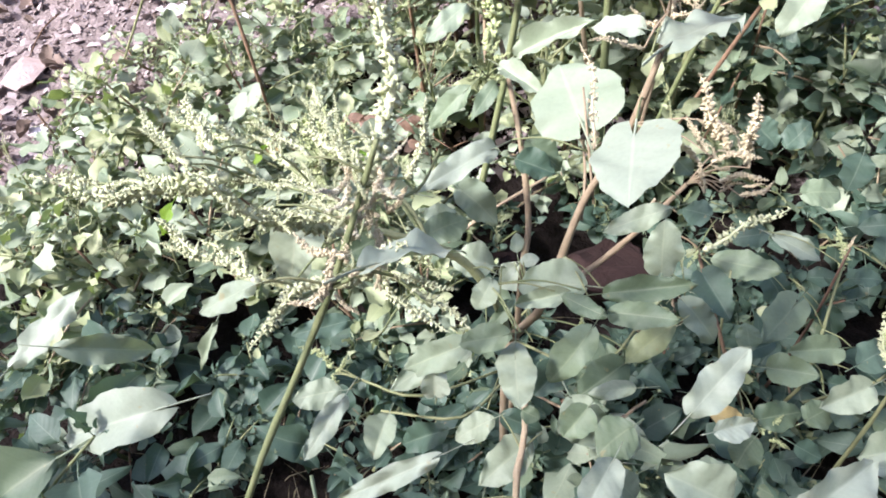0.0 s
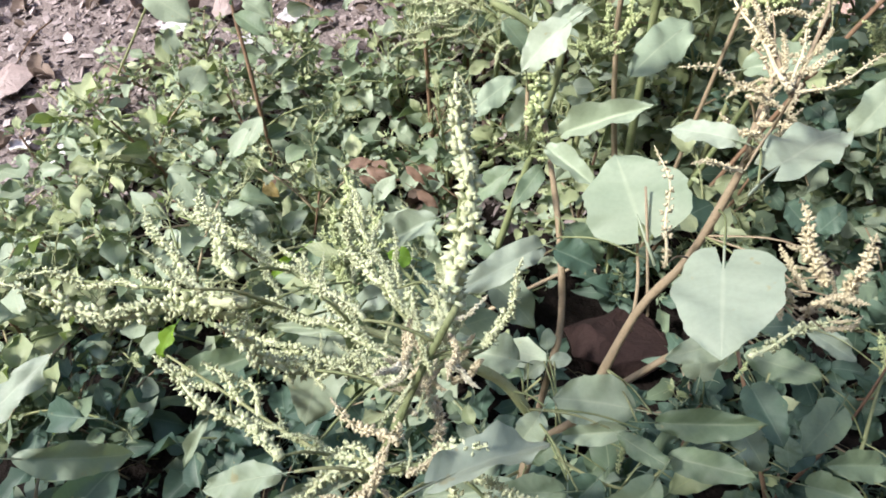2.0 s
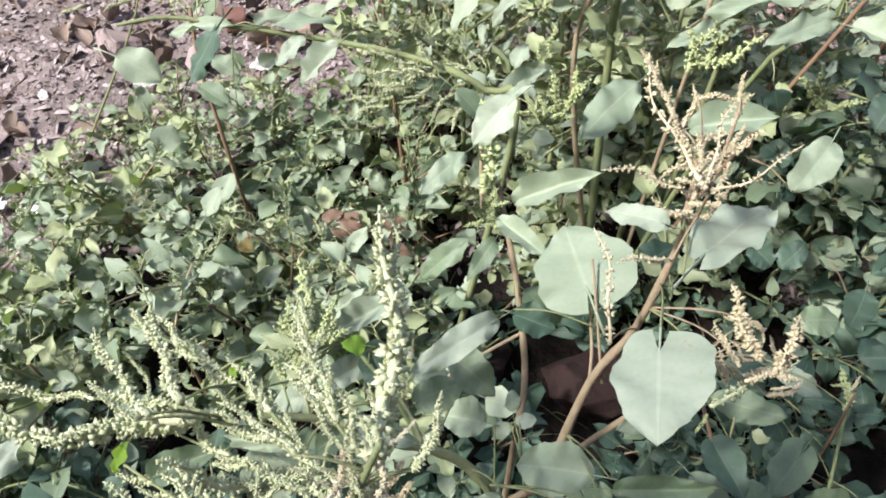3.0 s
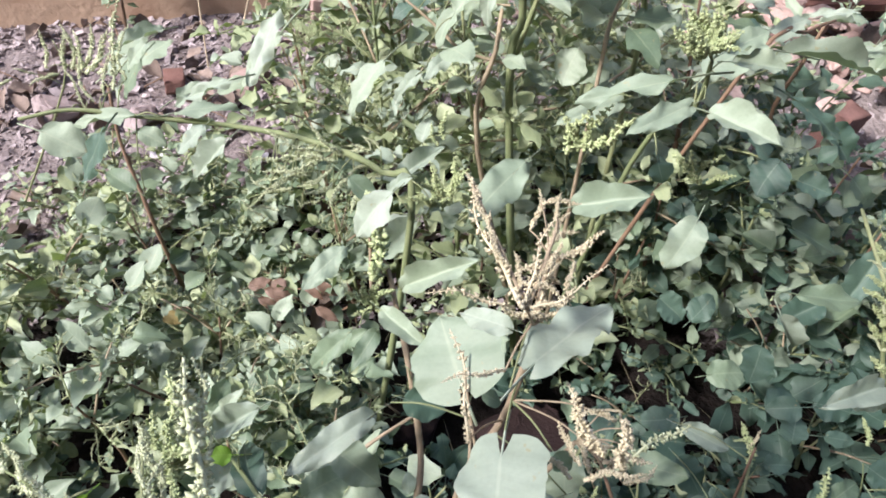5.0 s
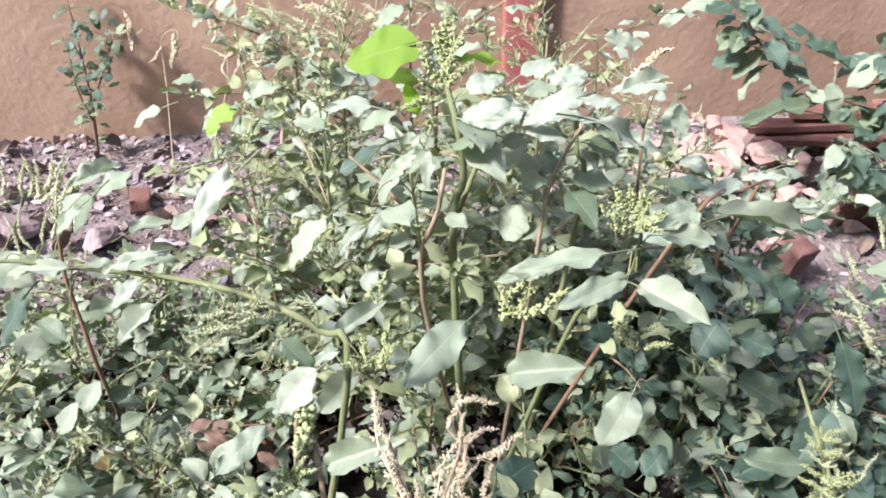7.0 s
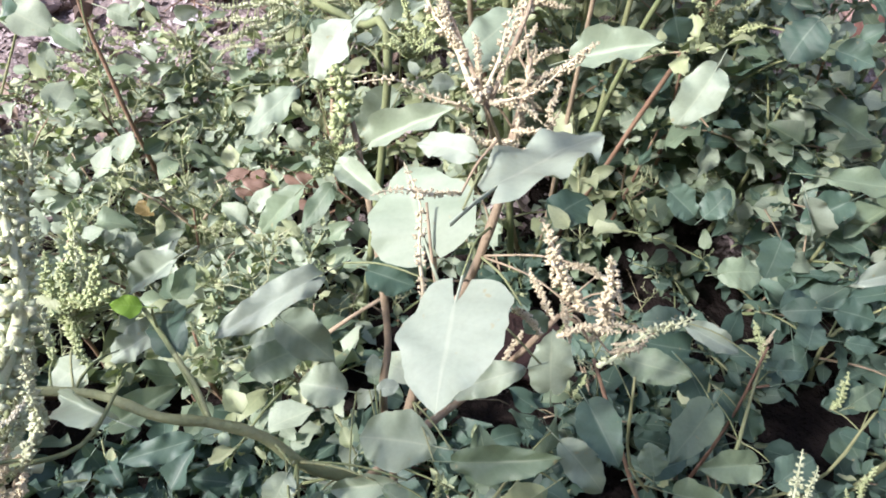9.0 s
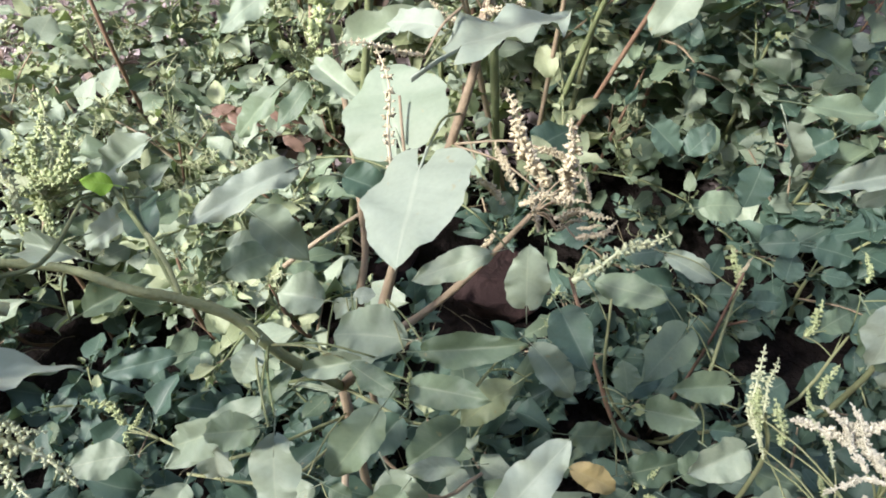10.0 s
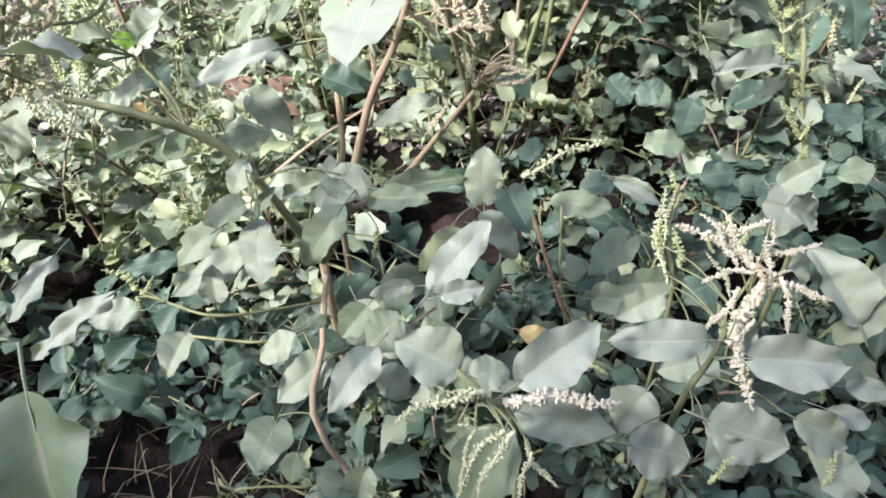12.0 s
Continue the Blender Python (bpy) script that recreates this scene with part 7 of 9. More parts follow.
wall_weed = thing("amaranth_weed", (1.120, 1.450, 0.060), "drooping grey-green weed against the wall", "weed", "weeds of the patch")
stalk("stem", wall_weed, [(1.120, 1.450, 0.040), (1.111, 1.315, 0.256), (1.037, 1.364, 0.356), (1.054, 1.384, 0.404)], 0.004, 0.002, STEM_BROWN, 0, 8, "", 0.15)
stalk("branch", wall_weed, [(1.160, 1.420, 0.050), (1.025, 1.172, 0.179), (0.940, 1.189, 0.267), (0.869, 1.193, 0.302)], 0.003, 0.0014, STEM_BROWN, 0, 8, "", 0.15)
stalk("branch", wall_weed, [(1.200, 1.400, 0.050), (1.055, 1.275, 0.334), (1.068, 1.336, 0.460)], 0.003, 0.0014, STEM_BROWN, 0, 8, "", 0.15)
stalk("branch", wall_weed, [(1.112, 1.321, 0.265), (0.925, 1.342, 0.312), (0.800, 1.381, 0.392), (0.752, 1.412, 0.469)], 0.003, 0.0014, STEM_BROWN, 0, 8, "", 0.15)
set_leaf(wall_weed, (0.742, 1.445, 0.463), (0.623, 1.431, 0.430), 0.039, "pale", "oval", 0.5, 0.0)
set_leaf(wall_weed, (0.769, 1.420, 0.429), (0.830, 1.405, 0.414), 0.033, "pale", "oval", 0.5, 0.0)
set_leaf(wall_weed, (0.825, 1.376, 0.371), (0.890, 1.347, 0.334), 0.049, "blue", "oval", 0.5, 0.0)
set_leaf(wall_weed, (0.886, 1.384, 0.388), (0.967, 1.360, 0.360), 0.037, "blue", "big", 0.5, 0.0)
set_leaf(wall_weed, (0.931, 1.344, 0.334), (0.922, 1.309, 0.282), 0.046, "pale", "oval", 0.5, 0.0)
set_leaf(wall_weed, (1.030, 1.361, 0.368), (0.955, 1.349, 0.344), 0.049, "pale", "oval", 0.5, 0.0)
set_leaf(wall_weed, (1.055, 1.387, 0.409), (1.061, 1.343, 0.346), 0.037, "pale", "big", 0.5, 0.0)
set_leaf(wall_weed, (0.917, 1.311, 0.284), (1.015, 1.287, 0.259), 0.037, "green", "big", 0.5, 0.0)
set_leaf(wall_weed, (0.897, 1.325, 0.303), (0.755, 1.318, 0.277), 0.033, "green", "oval", 0.5, 0.0)
set_leaf(wall_weed, (1.095, 1.350, 0.359), (1.099, 1.301, 0.287), 0.037, "blue", "big", 0.5, 0.0)
set_leaf(wall_weed, (0.786, 1.428, 0.443), (0.768, 1.460, 0.488), 0.043, "green", "oval", 0.5, 0.0)
set_leaf(wall_weed, (0.850, 1.405, 0.415), (0.909, 1.398, 0.410), 0.033, "blue", "oval", 0.5, 0.0)
set_leaf(wall_weed, (0.804, 1.387, 0.384), (0.748, 1.370, 0.353), 0.033, "green", "oval", 0.5, 0.0)
set_leaf(wall_weed, (0.955, 1.250, 0.199), (0.886, 1.213, 0.137), 0.045, "green", "big", 0.5, 0.0)
set_leaf(wall_weed, (1.020, 1.252, 0.207), (0.963, 1.219, 0.154), 0.045, "green", "big", 0.5, 0.0)
set_leaf(wall_weed, (1.089, 1.283, 0.260), (1.063, 1.242, 0.198), 0.037, "pale", "big", 0.5, 0.0)
set_leaf(wall_weed, (0.989, 1.266, 0.225), (0.914, 1.278, 0.235), 0.037, "green", "big", 0.5, 0.0)
set_leaf(wall_weed, (1.052, 1.243, 0.198), (1.017, 1.209, 0.145), 0.045, "green", "big", 0.5, 0.0)
set_leaf(wall_weed, (1.069, 1.309, 0.296), (1.004, 1.314, 0.297), 0.037, "blue", "big", 0.5, 0.0)
set_leaf(wall_weed, (0.869, 1.379, 0.379), (0.839, 1.406, 0.415), 0.033, "blue", "oval", 0.5, 0.0)
clothe(wall_weed, 150, 0.050, ("blue", "pale", "green", "blue"), 61, 0.5, 0.2)

wall_shrub = thing("wall_shrub", (-0.600, 1.660, 0.060), "dark small-leaved shrub growing at the foot of the wall", "weed", "weeds of the patch")
stalk("stem", wall_shrub, [(-0.600, 1.660, 0.040), (-0.557, 1.641, 0.209), (-0.561, 1.673, 0.291), (-0.565, 1.711, 0.453)], 0.004, 0.001, STEM_BROWN, 0, 8, "", 0.15)
stalk("branch", wall_shrub, [(-0.574, 1.654, 0.191), (-0.517, 1.669, 0.290), (-0.469, 1.676, 0.376)], 0.0025, 0.001, STEM_BROWN, 0, 8, "", 0.15)
stalk("branch", wall_shrub, [(-0.568, 1.646, 0.180), (-0.582, 1.653, 0.260), (-0.575, 1.670, 0.356)], 0.0025, 0.001, STEM_BROWN, 0, 8, "", 0.15)
set_leaf(wall_shrub, (-0.509, 1.640, 0.335), (-0.496, 1.651, 0.352), 0.018, "blue", "oval", 0.3, 0.0)
set_leaf(wall_shrub, (-0.544, 1.696, 0.343), (-0.541, 1.710, 0.363), 0.019, "blue", "oval", 0.3, 0.0)
set_leaf(wall_shrub, (-0.560, 1.760, 0.391), (-0.581, 1.753, 0.378), 0.019, "blue", "oval", 0.3, 0.0)
set_leaf(wall_shrub, (-0.570, 1.664, 0.295), (-0.591, 1.673, 0.306), 0.019, "green", "oval", 0.3, 0.0)
set_leaf(wall_shrub, (-0.522, 1.676, 0.249), (-0.497, 1.677, 0.253), 0.019, "blue", "oval", 0.3, 0.0)
set_leaf(wall_shrub, (-0.572, 1.696, 0.302), (-0.580, 1.682, 0.282), 0.019, "green", "oval", 0.3, 0.0)
set_leaf(wall_shrub, (-0.502, 1.766, 0.363), (-0.528, 1.768, 0.364), 0.020, "blue", "oval", 0.3, 0.0)
set_leaf(wall_shrub, (-0.461, 1.675, 0.349), (-0.480, 1.667, 0.335), 0.019, "blue", "oval", 0.3, 0.0)
set_leaf(wall_shrub, (-0.562, 1.645, 0.342), (-0.565, 1.659, 0.362), 0.018, "blue", "oval", 0.3, 0.0)
set_leaf(wall_shrub, (-0.554, 1.682, 0.372), (-0.563, 1.695, 0.391), 0.018, "green", "oval", 0.3, 0.0)
set_leaf(wall_shrub, (-0.524, 1.615, 0.285), (-0.543, 1.624, 0.296), 0.018, "blue", "oval", 0.3, 0.0)
set_leaf(wall_shrub, (-0.506, 1.588, 0.275), (-0.505, 1.574, 0.255), 0.018, "blue", "oval", 0.3, 0.0)
set_leaf(wall_shrub, (-0.584, 1.639, 0.309), (-0.573, 1.626, 0.291), 0.018, "green", "oval", 0.3, 0.0)
set_leaf(wall_shrub, (-0.498, 1.691, 0.392), (-0.488, 1.703, 0.411), 0.018, "blue", "oval", 0.3, 0.0)
set_leaf(wall_shrub, (-0.551, 1.617, 0.320), (-0.529, 1.622, 0.329), 0.018, "blue", "oval", 0.3, 0.0)
set_leaf(wall_shrub, (-0.552, 1.645, 0.345), (-0.566, 1.634, 0.328), 0.018, "blue", "oval", 0.3, 0.0)
set_leaf(wall_shrub, (-0.574, 1.772, 0.385), (-0.553, 1.779, 0.398), 0.019, "blue", "oval", 0.3, 0.0)
set_leaf(wall_shrub, (-0.553, 1.657, 0.244), (-0.578, 1.657, 0.241), 0.019, "blue", "oval", 0.3, 0.0)
set_leaf(wall_shrub, (-0.445, 1.629, 0.380), (-0.434, 1.640, 0.397), 0.018, "green", "oval", 0.3, 0.0)
set_leaf(wall_shrub, (-0.541, 1.715, 0.289), (-0.518, 1.707, 0.280), 0.019, "green", "oval", 0.3, 0.0)
set_leaf(wall_shrub, (-0.542, 1.668, 0.387), (-0.559, 1.659, 0.372), 0.018, "blue", "oval", 0.3, 0.0)
set_leaf(wall_shrub, (-0.502, 1.694, 0.391), (-0.525, 1.690, 0.383), 0.019, "blue", "oval", 0.3, 0.0)
set_leaf(wall_shrub, (-0.584, 1.677, 0.347), (-0.562, 1.669, 0.337), 0.019, "blue", "oval", 0.3, 0.0)
set_leaf(wall_shrub, (-0.492, 1.728, 0.365), (-0.503, 1.741, 0.383), 0.019, "blue", "oval", 0.3, 0.0)
set_leaf(wall_shrub, (-0.532, 1.712, 0.307), (-0.511, 1.702, 0.294), 0.019, "blue", "oval", 0.3, 0.0)
set_leaf(wall_shrub, (-0.499, 1.660, 0.398), (-0.503, 1.673, 0.417), 0.018, "green", "oval", 0.3, 0.0)
set_leaf(wall_shrub, (-0.538, 1.664, 0.291), (-0.539, 1.650, 0.270), 0.019, "green", "oval", 0.3, 0.0)
set_leaf(wall_shrub, (-0.512, 1.653, 0.266), (-0.510, 1.668, 0.287), 0.019, "blue", "oval", 0.3, 0.0)
set_leaf(wall_shrub, (-0.524, 1.715, 0.405), (-0.548, 1.719, 0.407), 0.019, "green", "oval", 0.3, 0.0)
set_leaf(wall_shrub, (-0.575, 1.623, 0.302), (-0.596, 1.632, 0.313), 0.018, "blue", "oval", 0.3, 0.0)
set_leaf(wall_shrub, (-0.592, 1.691, 0.246), (-0.577, 1.678, 0.229), 0.019, "blue", "oval", 0.3, 0.0)
set_leaf(wall_shrub, (-0.468, 1.645, 0.352), (-0.466, 1.631, 0.332), 0.018, "green", "oval", 0.3, 0.0)
set_leaf(wall_shrub, (-0.555, 1.693, 0.280), (-0.561, 1.707, 0.300), 0.019, "green", "oval", 0.3, 0.0)
set_leaf(wall_shrub, (-0.570, 1.676, 0.366), (-0.546, 1.674, 0.365), 0.018, "blue", "oval", 0.3, 0.0)
set_leaf(wall_shrub, (-0.564, 1.699, 0.330), (-0.569, 1.685, 0.309), 0.019, "blue", "oval", 0.3, 0.0)
set_leaf(wall_shrub, (-0.542, 1.754, 0.349), (-0.540, 1.768, 0.370), 0.019, "green", "oval", 0.3, 0.0)
set_leaf(wall_shrub, (-0.560, 1.728, 0.376), (-0.551, 1.714, 0.357), 0.019, "green", "oval", 0.3, 0.0)
set_leaf(wall_shrub, (-0.538, 1.662, 0.383), (-0.548, 1.650, 0.364), 0.018, "blue", "oval", 0.3, 0.0)
set_leaf(wall_shrub, (-0.511, 1.585, 0.301), (-0.493, 1.594, 0.315), 0.018, "blue", "oval", 0.3, 0.0)
set_leaf(wall_shrub, (-0.551, 1.690, 0.293), (-0.533, 1.679, 0.279), 0.019, "green", "oval", 0.3, 0.0)
set_leaf(wall_shrub, (-0.522, 1.700, 0.392), (-0.508, 1.688, 0.375), 0.019, "blue", "oval", 0.3, 0.0)
set_leaf(wall_shrub, (-0.611, 1.748, 0.330), (-0.628, 1.760, 0.346), 0.019, "green", "oval", 0.3, 0.0)
set_leaf(wall_shrub, (-0.467, 1.666, 0.327), (-0.479, 1.678, 0.345), 0.019, "blue", "oval", 0.3, 0.0)
set_leaf(wall_shrub, (-0.467, 1.580, 0.297), (-0.483, 1.591, 0.311), 0.018, "blue", "oval", 0.3, 0.0)
clothe(wall_shrub, 70, 0.024, ("green", "green", "blue"), 62, 0.1, 0.2)

dry_weed = thing("dry_weed", (-0.330, 1.450, 0.050), "dry straw-coloured weed stalks with drooping seed heads", "weed", "weeds of the patch")
stalk("stem", dry_weed, [(-0.330, 1.450, 0.030), (-0.229, 1.595, 0.282), (-0.259, 1.653, 0.400), (-0.287, 1.690, 0.450)], 0.002, 0.001, STEM_TAN, 0, 8, "", 0.15)
stalk("branch", dry_weed, [(-0.360, 1.460, 0.030), (-0.376, 1.635, 0.272), (-0.378, 1.675, 0.348), (-0.342, 1.682, 0.363), (-0.348, 1.634, 0.310)], 0.0016, 0.001, STEM_TAN, 0, 8, "", 0.15)
stalk("branch", dry_weed, [(-0.300, 1.440, 0.030), (-0.181, 1.584, 0.271), (-0.160, 1.605, 0.339), (-0.195, 1.621, 0.359)], 0.0016, 0.001, STEM_TAN, 0, 8, "", 0.15)
set_spike(dry_weed, (-0.262, 1.664, 0.397), (-0.287, 1.690, 0.450), "tan")
set_spike(dry_weed, (-0.258, 1.650, 0.377), (-0.276, 1.675, 0.430), "tan")
set_spike(dry_weed, (-0.262, 1.671, 0.407), (-0.238, 1.693, 0.460), "tan")
set_spike(dry_weed, (-0.367, 1.637, 0.347), (-0.391, 1.609, 0.321), "tan")
set_spike(dry_weed, (-0.337, 1.649, 0.367), (-0.344, 1.598, 0.310), "tan")
set_spike(dry_weed, (-0.198, 1.631, 0.356), (-0.211, 1.581, 0.299), "tan")
set_spike(dry_weed, (-0.198, 1.628, 0.351), (-0.234, 1.597, 0.319), "tan")
set_spike(dry_weed, (-0.175, 1.616, 0.335), (-0.151, 1.570, 0.288), "tan")
set_spike(dry_weed, (-0.431, 1.635, 0.338), (-0.440, 1.674, 0.412), "tan")
set_spike(dry_weed, (-0.436, 1.649, 0.358), (-0.400, 1.650, 0.381), "tan")
set_spike(dry_weed, (-0.422, 1.662, 0.378), (-0.479, 1.653, 0.377), "tan")

pale_seed_weed = thing("amaranth_weed", (0.000, 1.020, 0.040), "pale amaranth weed with a dense comb of thin seed spikes", "weed", "weeds of the patch")
stalk("stem", pale_seed_weed, [(0.000, 1.020, 0.020), (0.047, 1.047, 0.410), (0.043, 1.057, 0.494), (0.040, 1.076, 0.540)], 0.003, 0.001, STEM_GREEN, 0, 8, "", 0.15)
stalk("branch", pale_seed_weed, [(0.047, 1.047, 0.410), (0.010, 1.047, 0.461), (-0.007, 1.072, 0.513)], 0.002, 0.001, STEM_GREEN, 0, 8, "", 0.15)
set_spike(pale_seed_weed, (0.012, 1.080, 0.545), (0.000, 1.084, 0.550), "fresh")
set_spike(pale_seed_weed, (0.066, 1.056, 0.483), (0.030, 1.062, 0.490), "pale")
set_spike(pale_seed_weed, (0.070, 1.066, 0.477), (0.070, 1.078, 0.493), "pale")
set_spike(pale_seed_weed, (0.072, 1.038, 0.470), (0.054, 1.045, 0.479), "fresh")
set_spike(pale_seed_weed, (0.003, 1.073, 0.552), (-0.035, 1.088, 0.572), "pale")
set_spike(pale_seed_weed, (0.029, 1.060, 0.482), (0.019, 1.071, 0.498), "pale")
set_spike(pale_seed_weed, (0.018, 1.047, 0.514), (0.019, 1.058, 0.529), "fresh")
set_spike(pale_seed_weed, (0.069, 1.050, 0.482), (0.048, 1.062, 0.499), "pale")
set_spike(pale_seed_weed, (0.041, 1.097, 0.523), (-0.003, 1.113, 0.544), "pale")
set_spike(pale_seed_weed, (0.004, 1.048, 0.514), (-0.027, 1.063, 0.534), "fresh")
set_spike(pale_seed_weed, (0.029, 1.065, 0.539), (-0.011, 1.081, 0.563), "pale")
set_spike(pale_seed_weed, (0.036, 1.086, 0.545), (-0.007, 1.097, 0.560), "pale")
set_spike(pale_seed_weed, (0.059, 1.061, 0.552), (0.040, 1.073, 0.568), "fresh")
set_spike(pale_seed_weed, (0.081, 1.059, 0.534), (0.045, 1.070, 0.549), "pale")
set_spike(pale_seed_weed, (0.043, 1.086, 0.512), (0.007, 1.104, 0.537), "pale")
set_spike(pale_seed_weed, (0.012, 1.035, 0.483), (-0.003, 1.039, 0.487), "fresh")
set_spike(pale_seed_weed, (0.012, 1.070, 0.528), (0.016, 1.077, 0.538), "pale")
set_spike(pale_seed_weed, (0.000, 1.025, 0.499), (0.013, 1.032, 0.510), "pale")
set_spike(pale_seed_weed, (-0.003, 1.064, 0.550), (-0.035, 1.082, 0.573), "fresh")
set_spike(pale_seed_weed, (0.046, 1.036, 0.467), (0.014, 1.040, 0.472), "pale")
set_spike(pale_seed_weed, (0.062, 1.025, 0.469), (0.073, 1.040, 0.493), "pale")
set_spike(pale_seed_weed, (0.037, 1.055, 0.454), (-0.001, 1.070, 0.474), "fresh")
set_spike(pale_seed_weed, (-0.009, 1.097, 0.506), (-0.033, 1.106, 0.516), "pale")
set_spike(pale_seed_weed, (0.000, 1.053, 0.482), (-0.001, 1.058, 0.488), "pale")
set_spike(pale_seed_weed, (0.071, 1.087, 0.509), (0.053, 1.101, 0.530), "fresh")
set_spike(pale_seed_weed, (0.031, 1.085, 0.522), (-0.003, 1.092, 0.532), "pale")
set_spike(pale_seed_weed, (0.091, 1.077, 0.544), (0.024, 1.093, 0.564), "tan")
stalk("branch", pale_seed_weed, [(-0.080, 1.100, 0.030), (-0.069, 1.136, 0.409), (-0.076, 1.163, 0.484), (-0.079, 1.190, 0.540)], 0.0022, 0.0009, STEM_GREEN, 0, 8, "", 0.15)
stalk("branch", pale_seed_weed, [(0.060, 1.080, 0.030), (0.110, 1.117, 0.460), (0.122, 1.151, 0.529), (0.129, 1.182, 0.574)], 0.0022, 0.0009, STEM_GREEN, 0, 8, "", 0.15)
set_spike(pale_seed_weed, (-0.075, 1.177, 0.526), (-0.076, 1.193, 0.550), "cream")
set_spike(pale_seed_weed, (0.150, 1.110, 0.526), (0.174, 1.126, 0.551), "pale")
set_spike(pale_seed_weed, (-0.018, 1.130, 0.439), (-0.001, 1.154, 0.475), "pale")
set_spike(pale_seed_weed, (0.011, 1.131, 0.513), (0.030, 1.145, 0.534), "cream")
set_spike(pale_seed_weed, (-0.051, 1.132, 0.484), (-0.027, 1.138, 0.493), "pale")
set_spike(pale_seed_weed, (0.134, 1.104, 0.524), (0.146, 1.119, 0.547), "pale")
set_spike(pale_seed_weed, (0.007, 1.096, 0.482), (0.013, 1.109, 0.500), "cream")
set_spike(pale_seed_weed, (0.063, 1.180, 0.528), (0.070, 1.199, 0.557), "pale")
set_spike(pale_seed_weed, (-0.086, 1.137, 0.544), (-0.083, 1.152, 0.567), "pale")
set_spike(pale_seed_weed, (0.156, 1.162, 0.480), (0.136, 1.170, 0.491), "cream")
set_spike(pale_seed_weed, (0.003, 1.078, 0.456), (-0.028, 1.088, 0.470), "pale")
set_spike(pale_seed_weed, (0.064, 1.212, 0.562), (0.080, 1.234, 0.596), "pale")
set_spike(pale_seed_weed, (-0.093, 1.140, 0.455), (-0.096, 1.154, 0.478), "cream")
set_spike(pale_seed_weed, (0.097, 1.168, 0.557), (0.072, 1.184, 0.579), "pale")
set_spike(pale_seed_weed, (-0.005, 1.118, 0.535), (-0.018, 1.137, 0.562), "pale")
set_spike(pale_seed_weed, (0.020, 1.177, 0.546), (0.012, 1.199, 0.578), "cream")
set_spike(pale_seed_weed, (-0.064, 1.112, 0.474), (-0.033, 1.116, 0.481), "pale")
set_spike(pale_seed_weed, (0.136, 1.156, 0.505), (0.101, 1.175, 0.530), "pale")
set_spike(pale_seed_weed, (0.034, 1.191, 0.578), (0.048, 1.216, 0.615), "cream")
set_spike(pale_seed_weed, (0.007, 1.129, 0.493), (0.048, 1.141, 0.512), "pale")
set_spike(pale_seed_weed, (-0.058, 1.143, 0.539), (-0.013, 1.149, 0.549), "pale")
set_spike(pale_seed_weed, (0.139, 1.134, 0.535), (0.104, 1.147, 0.552), "cream")
set_spike(pale_seed_weed, (-0.036, 1.131, 0.525), (-0.074, 1.141, 0.537), "pale")
set_spike(pale_seed_weed, (0.037, 1.129, 0.524), (0.062, 1.148, 0.552), "pale")
set_spike(pale_seed_weed, (-0.047, 1.098, 0.494), (-0.052, 1.112, 0.513), "cream")
set_spike(pale_seed_weed, (0.130, 1.212, 0.564), (0.177, 1.220, 0.578), "pale")
set_spike(pale_seed_weed, (-0.022, 1.137, 0.499), (-0.038, 1.155, 0.523), "pale")
set_spike(pale_seed_weed, (0.034, 1.157, 0.539), (0.059, 1.168, 0.554), "cream")
set_spike(pale_seed_weed, (-0.043, 1.188, 0.531), (-0.058, 1.203, 0.553), "pale")
set_spike(pale_seed_weed, (0.139, 1.118, 0.529), (0.141, 1.138, 0.558), "pale")
set_spike(pale_seed_weed, (-0.007, 1.177, 0.493), (0.017, 1.193, 0.516), "cream")
set_spike(pale_seed_weed, (0.075, 1.172, 0.625), (0.050, 1.178, 0.633), "pale")
set_spike(pale_seed_weed, (-0.076, 1.098, 0.500), (-0.108, 1.107, 0.512), "pale")
set_spike(pale_seed_weed, (0.121, 1.112, 0.506), (0.144, 1.125, 0.525), "cream")
set_spike(pale_seed_weed, (0.002, 1.169, 0.492), (0.017, 1.191, 0.524), "pale")
set_spike(pale_seed_weed, (0.055, 1.194, 0.546), (0.021, 1.209, 0.567), "pale")
set_spike(pale_seed_weed, (-0.097, 1.116, 0.514), (-0.093, 1.132, 0.538), "cream")
set_spike(pale_seed_weed, (0.155, 1.139, 0.517), (0.195, 1.151, 0.537), "pale")
set_spike(pale_seed_weed, (-0.031, 1.182, 0.578), (-0.002, 1.196, 0.600), "pale")
set_spike(pale_seed_weed, (0.033, 1.197, 0.522), (0.002, 1.214, 0.545), "cream")
set_spike(pale_seed_weed, (-0.094, 1.169, 0.503), (-0.107, 1.189, 0.531), "pale")
set_spike(pale_seed_weed, (0.075, 1.134, 0.498), (0.051, 1.146, 0.515), "pale")
set_spike(pale_seed_weed, (-0.049, 1.132, 0.477), (-0.014, 1.148, 0.502), "cream")
set_spike(pale_seed_weed, (0.079, 1.130, 0.527), (0.085, 1.150, 0.555), "pale")
set_leaf(pale_seed_weed, (-0.027, 1.004, 0.450), (-0.057, 0.997, 0.438), 0.025, "pale", "oval", 0.4, 0.0)
set_leaf(pale_seed_weed, (-0.034, 1.021, 0.474), (0.003, 1.031, 0.491), 0.029, "pale", "oval", 0.4, 0.0)
set_leaf(pale_seed_weed, (-0.078, 1.007, 0.451), (-0.096, 0.998, 0.438), 0.036, "pale", "oval", 0.4, 0.0)
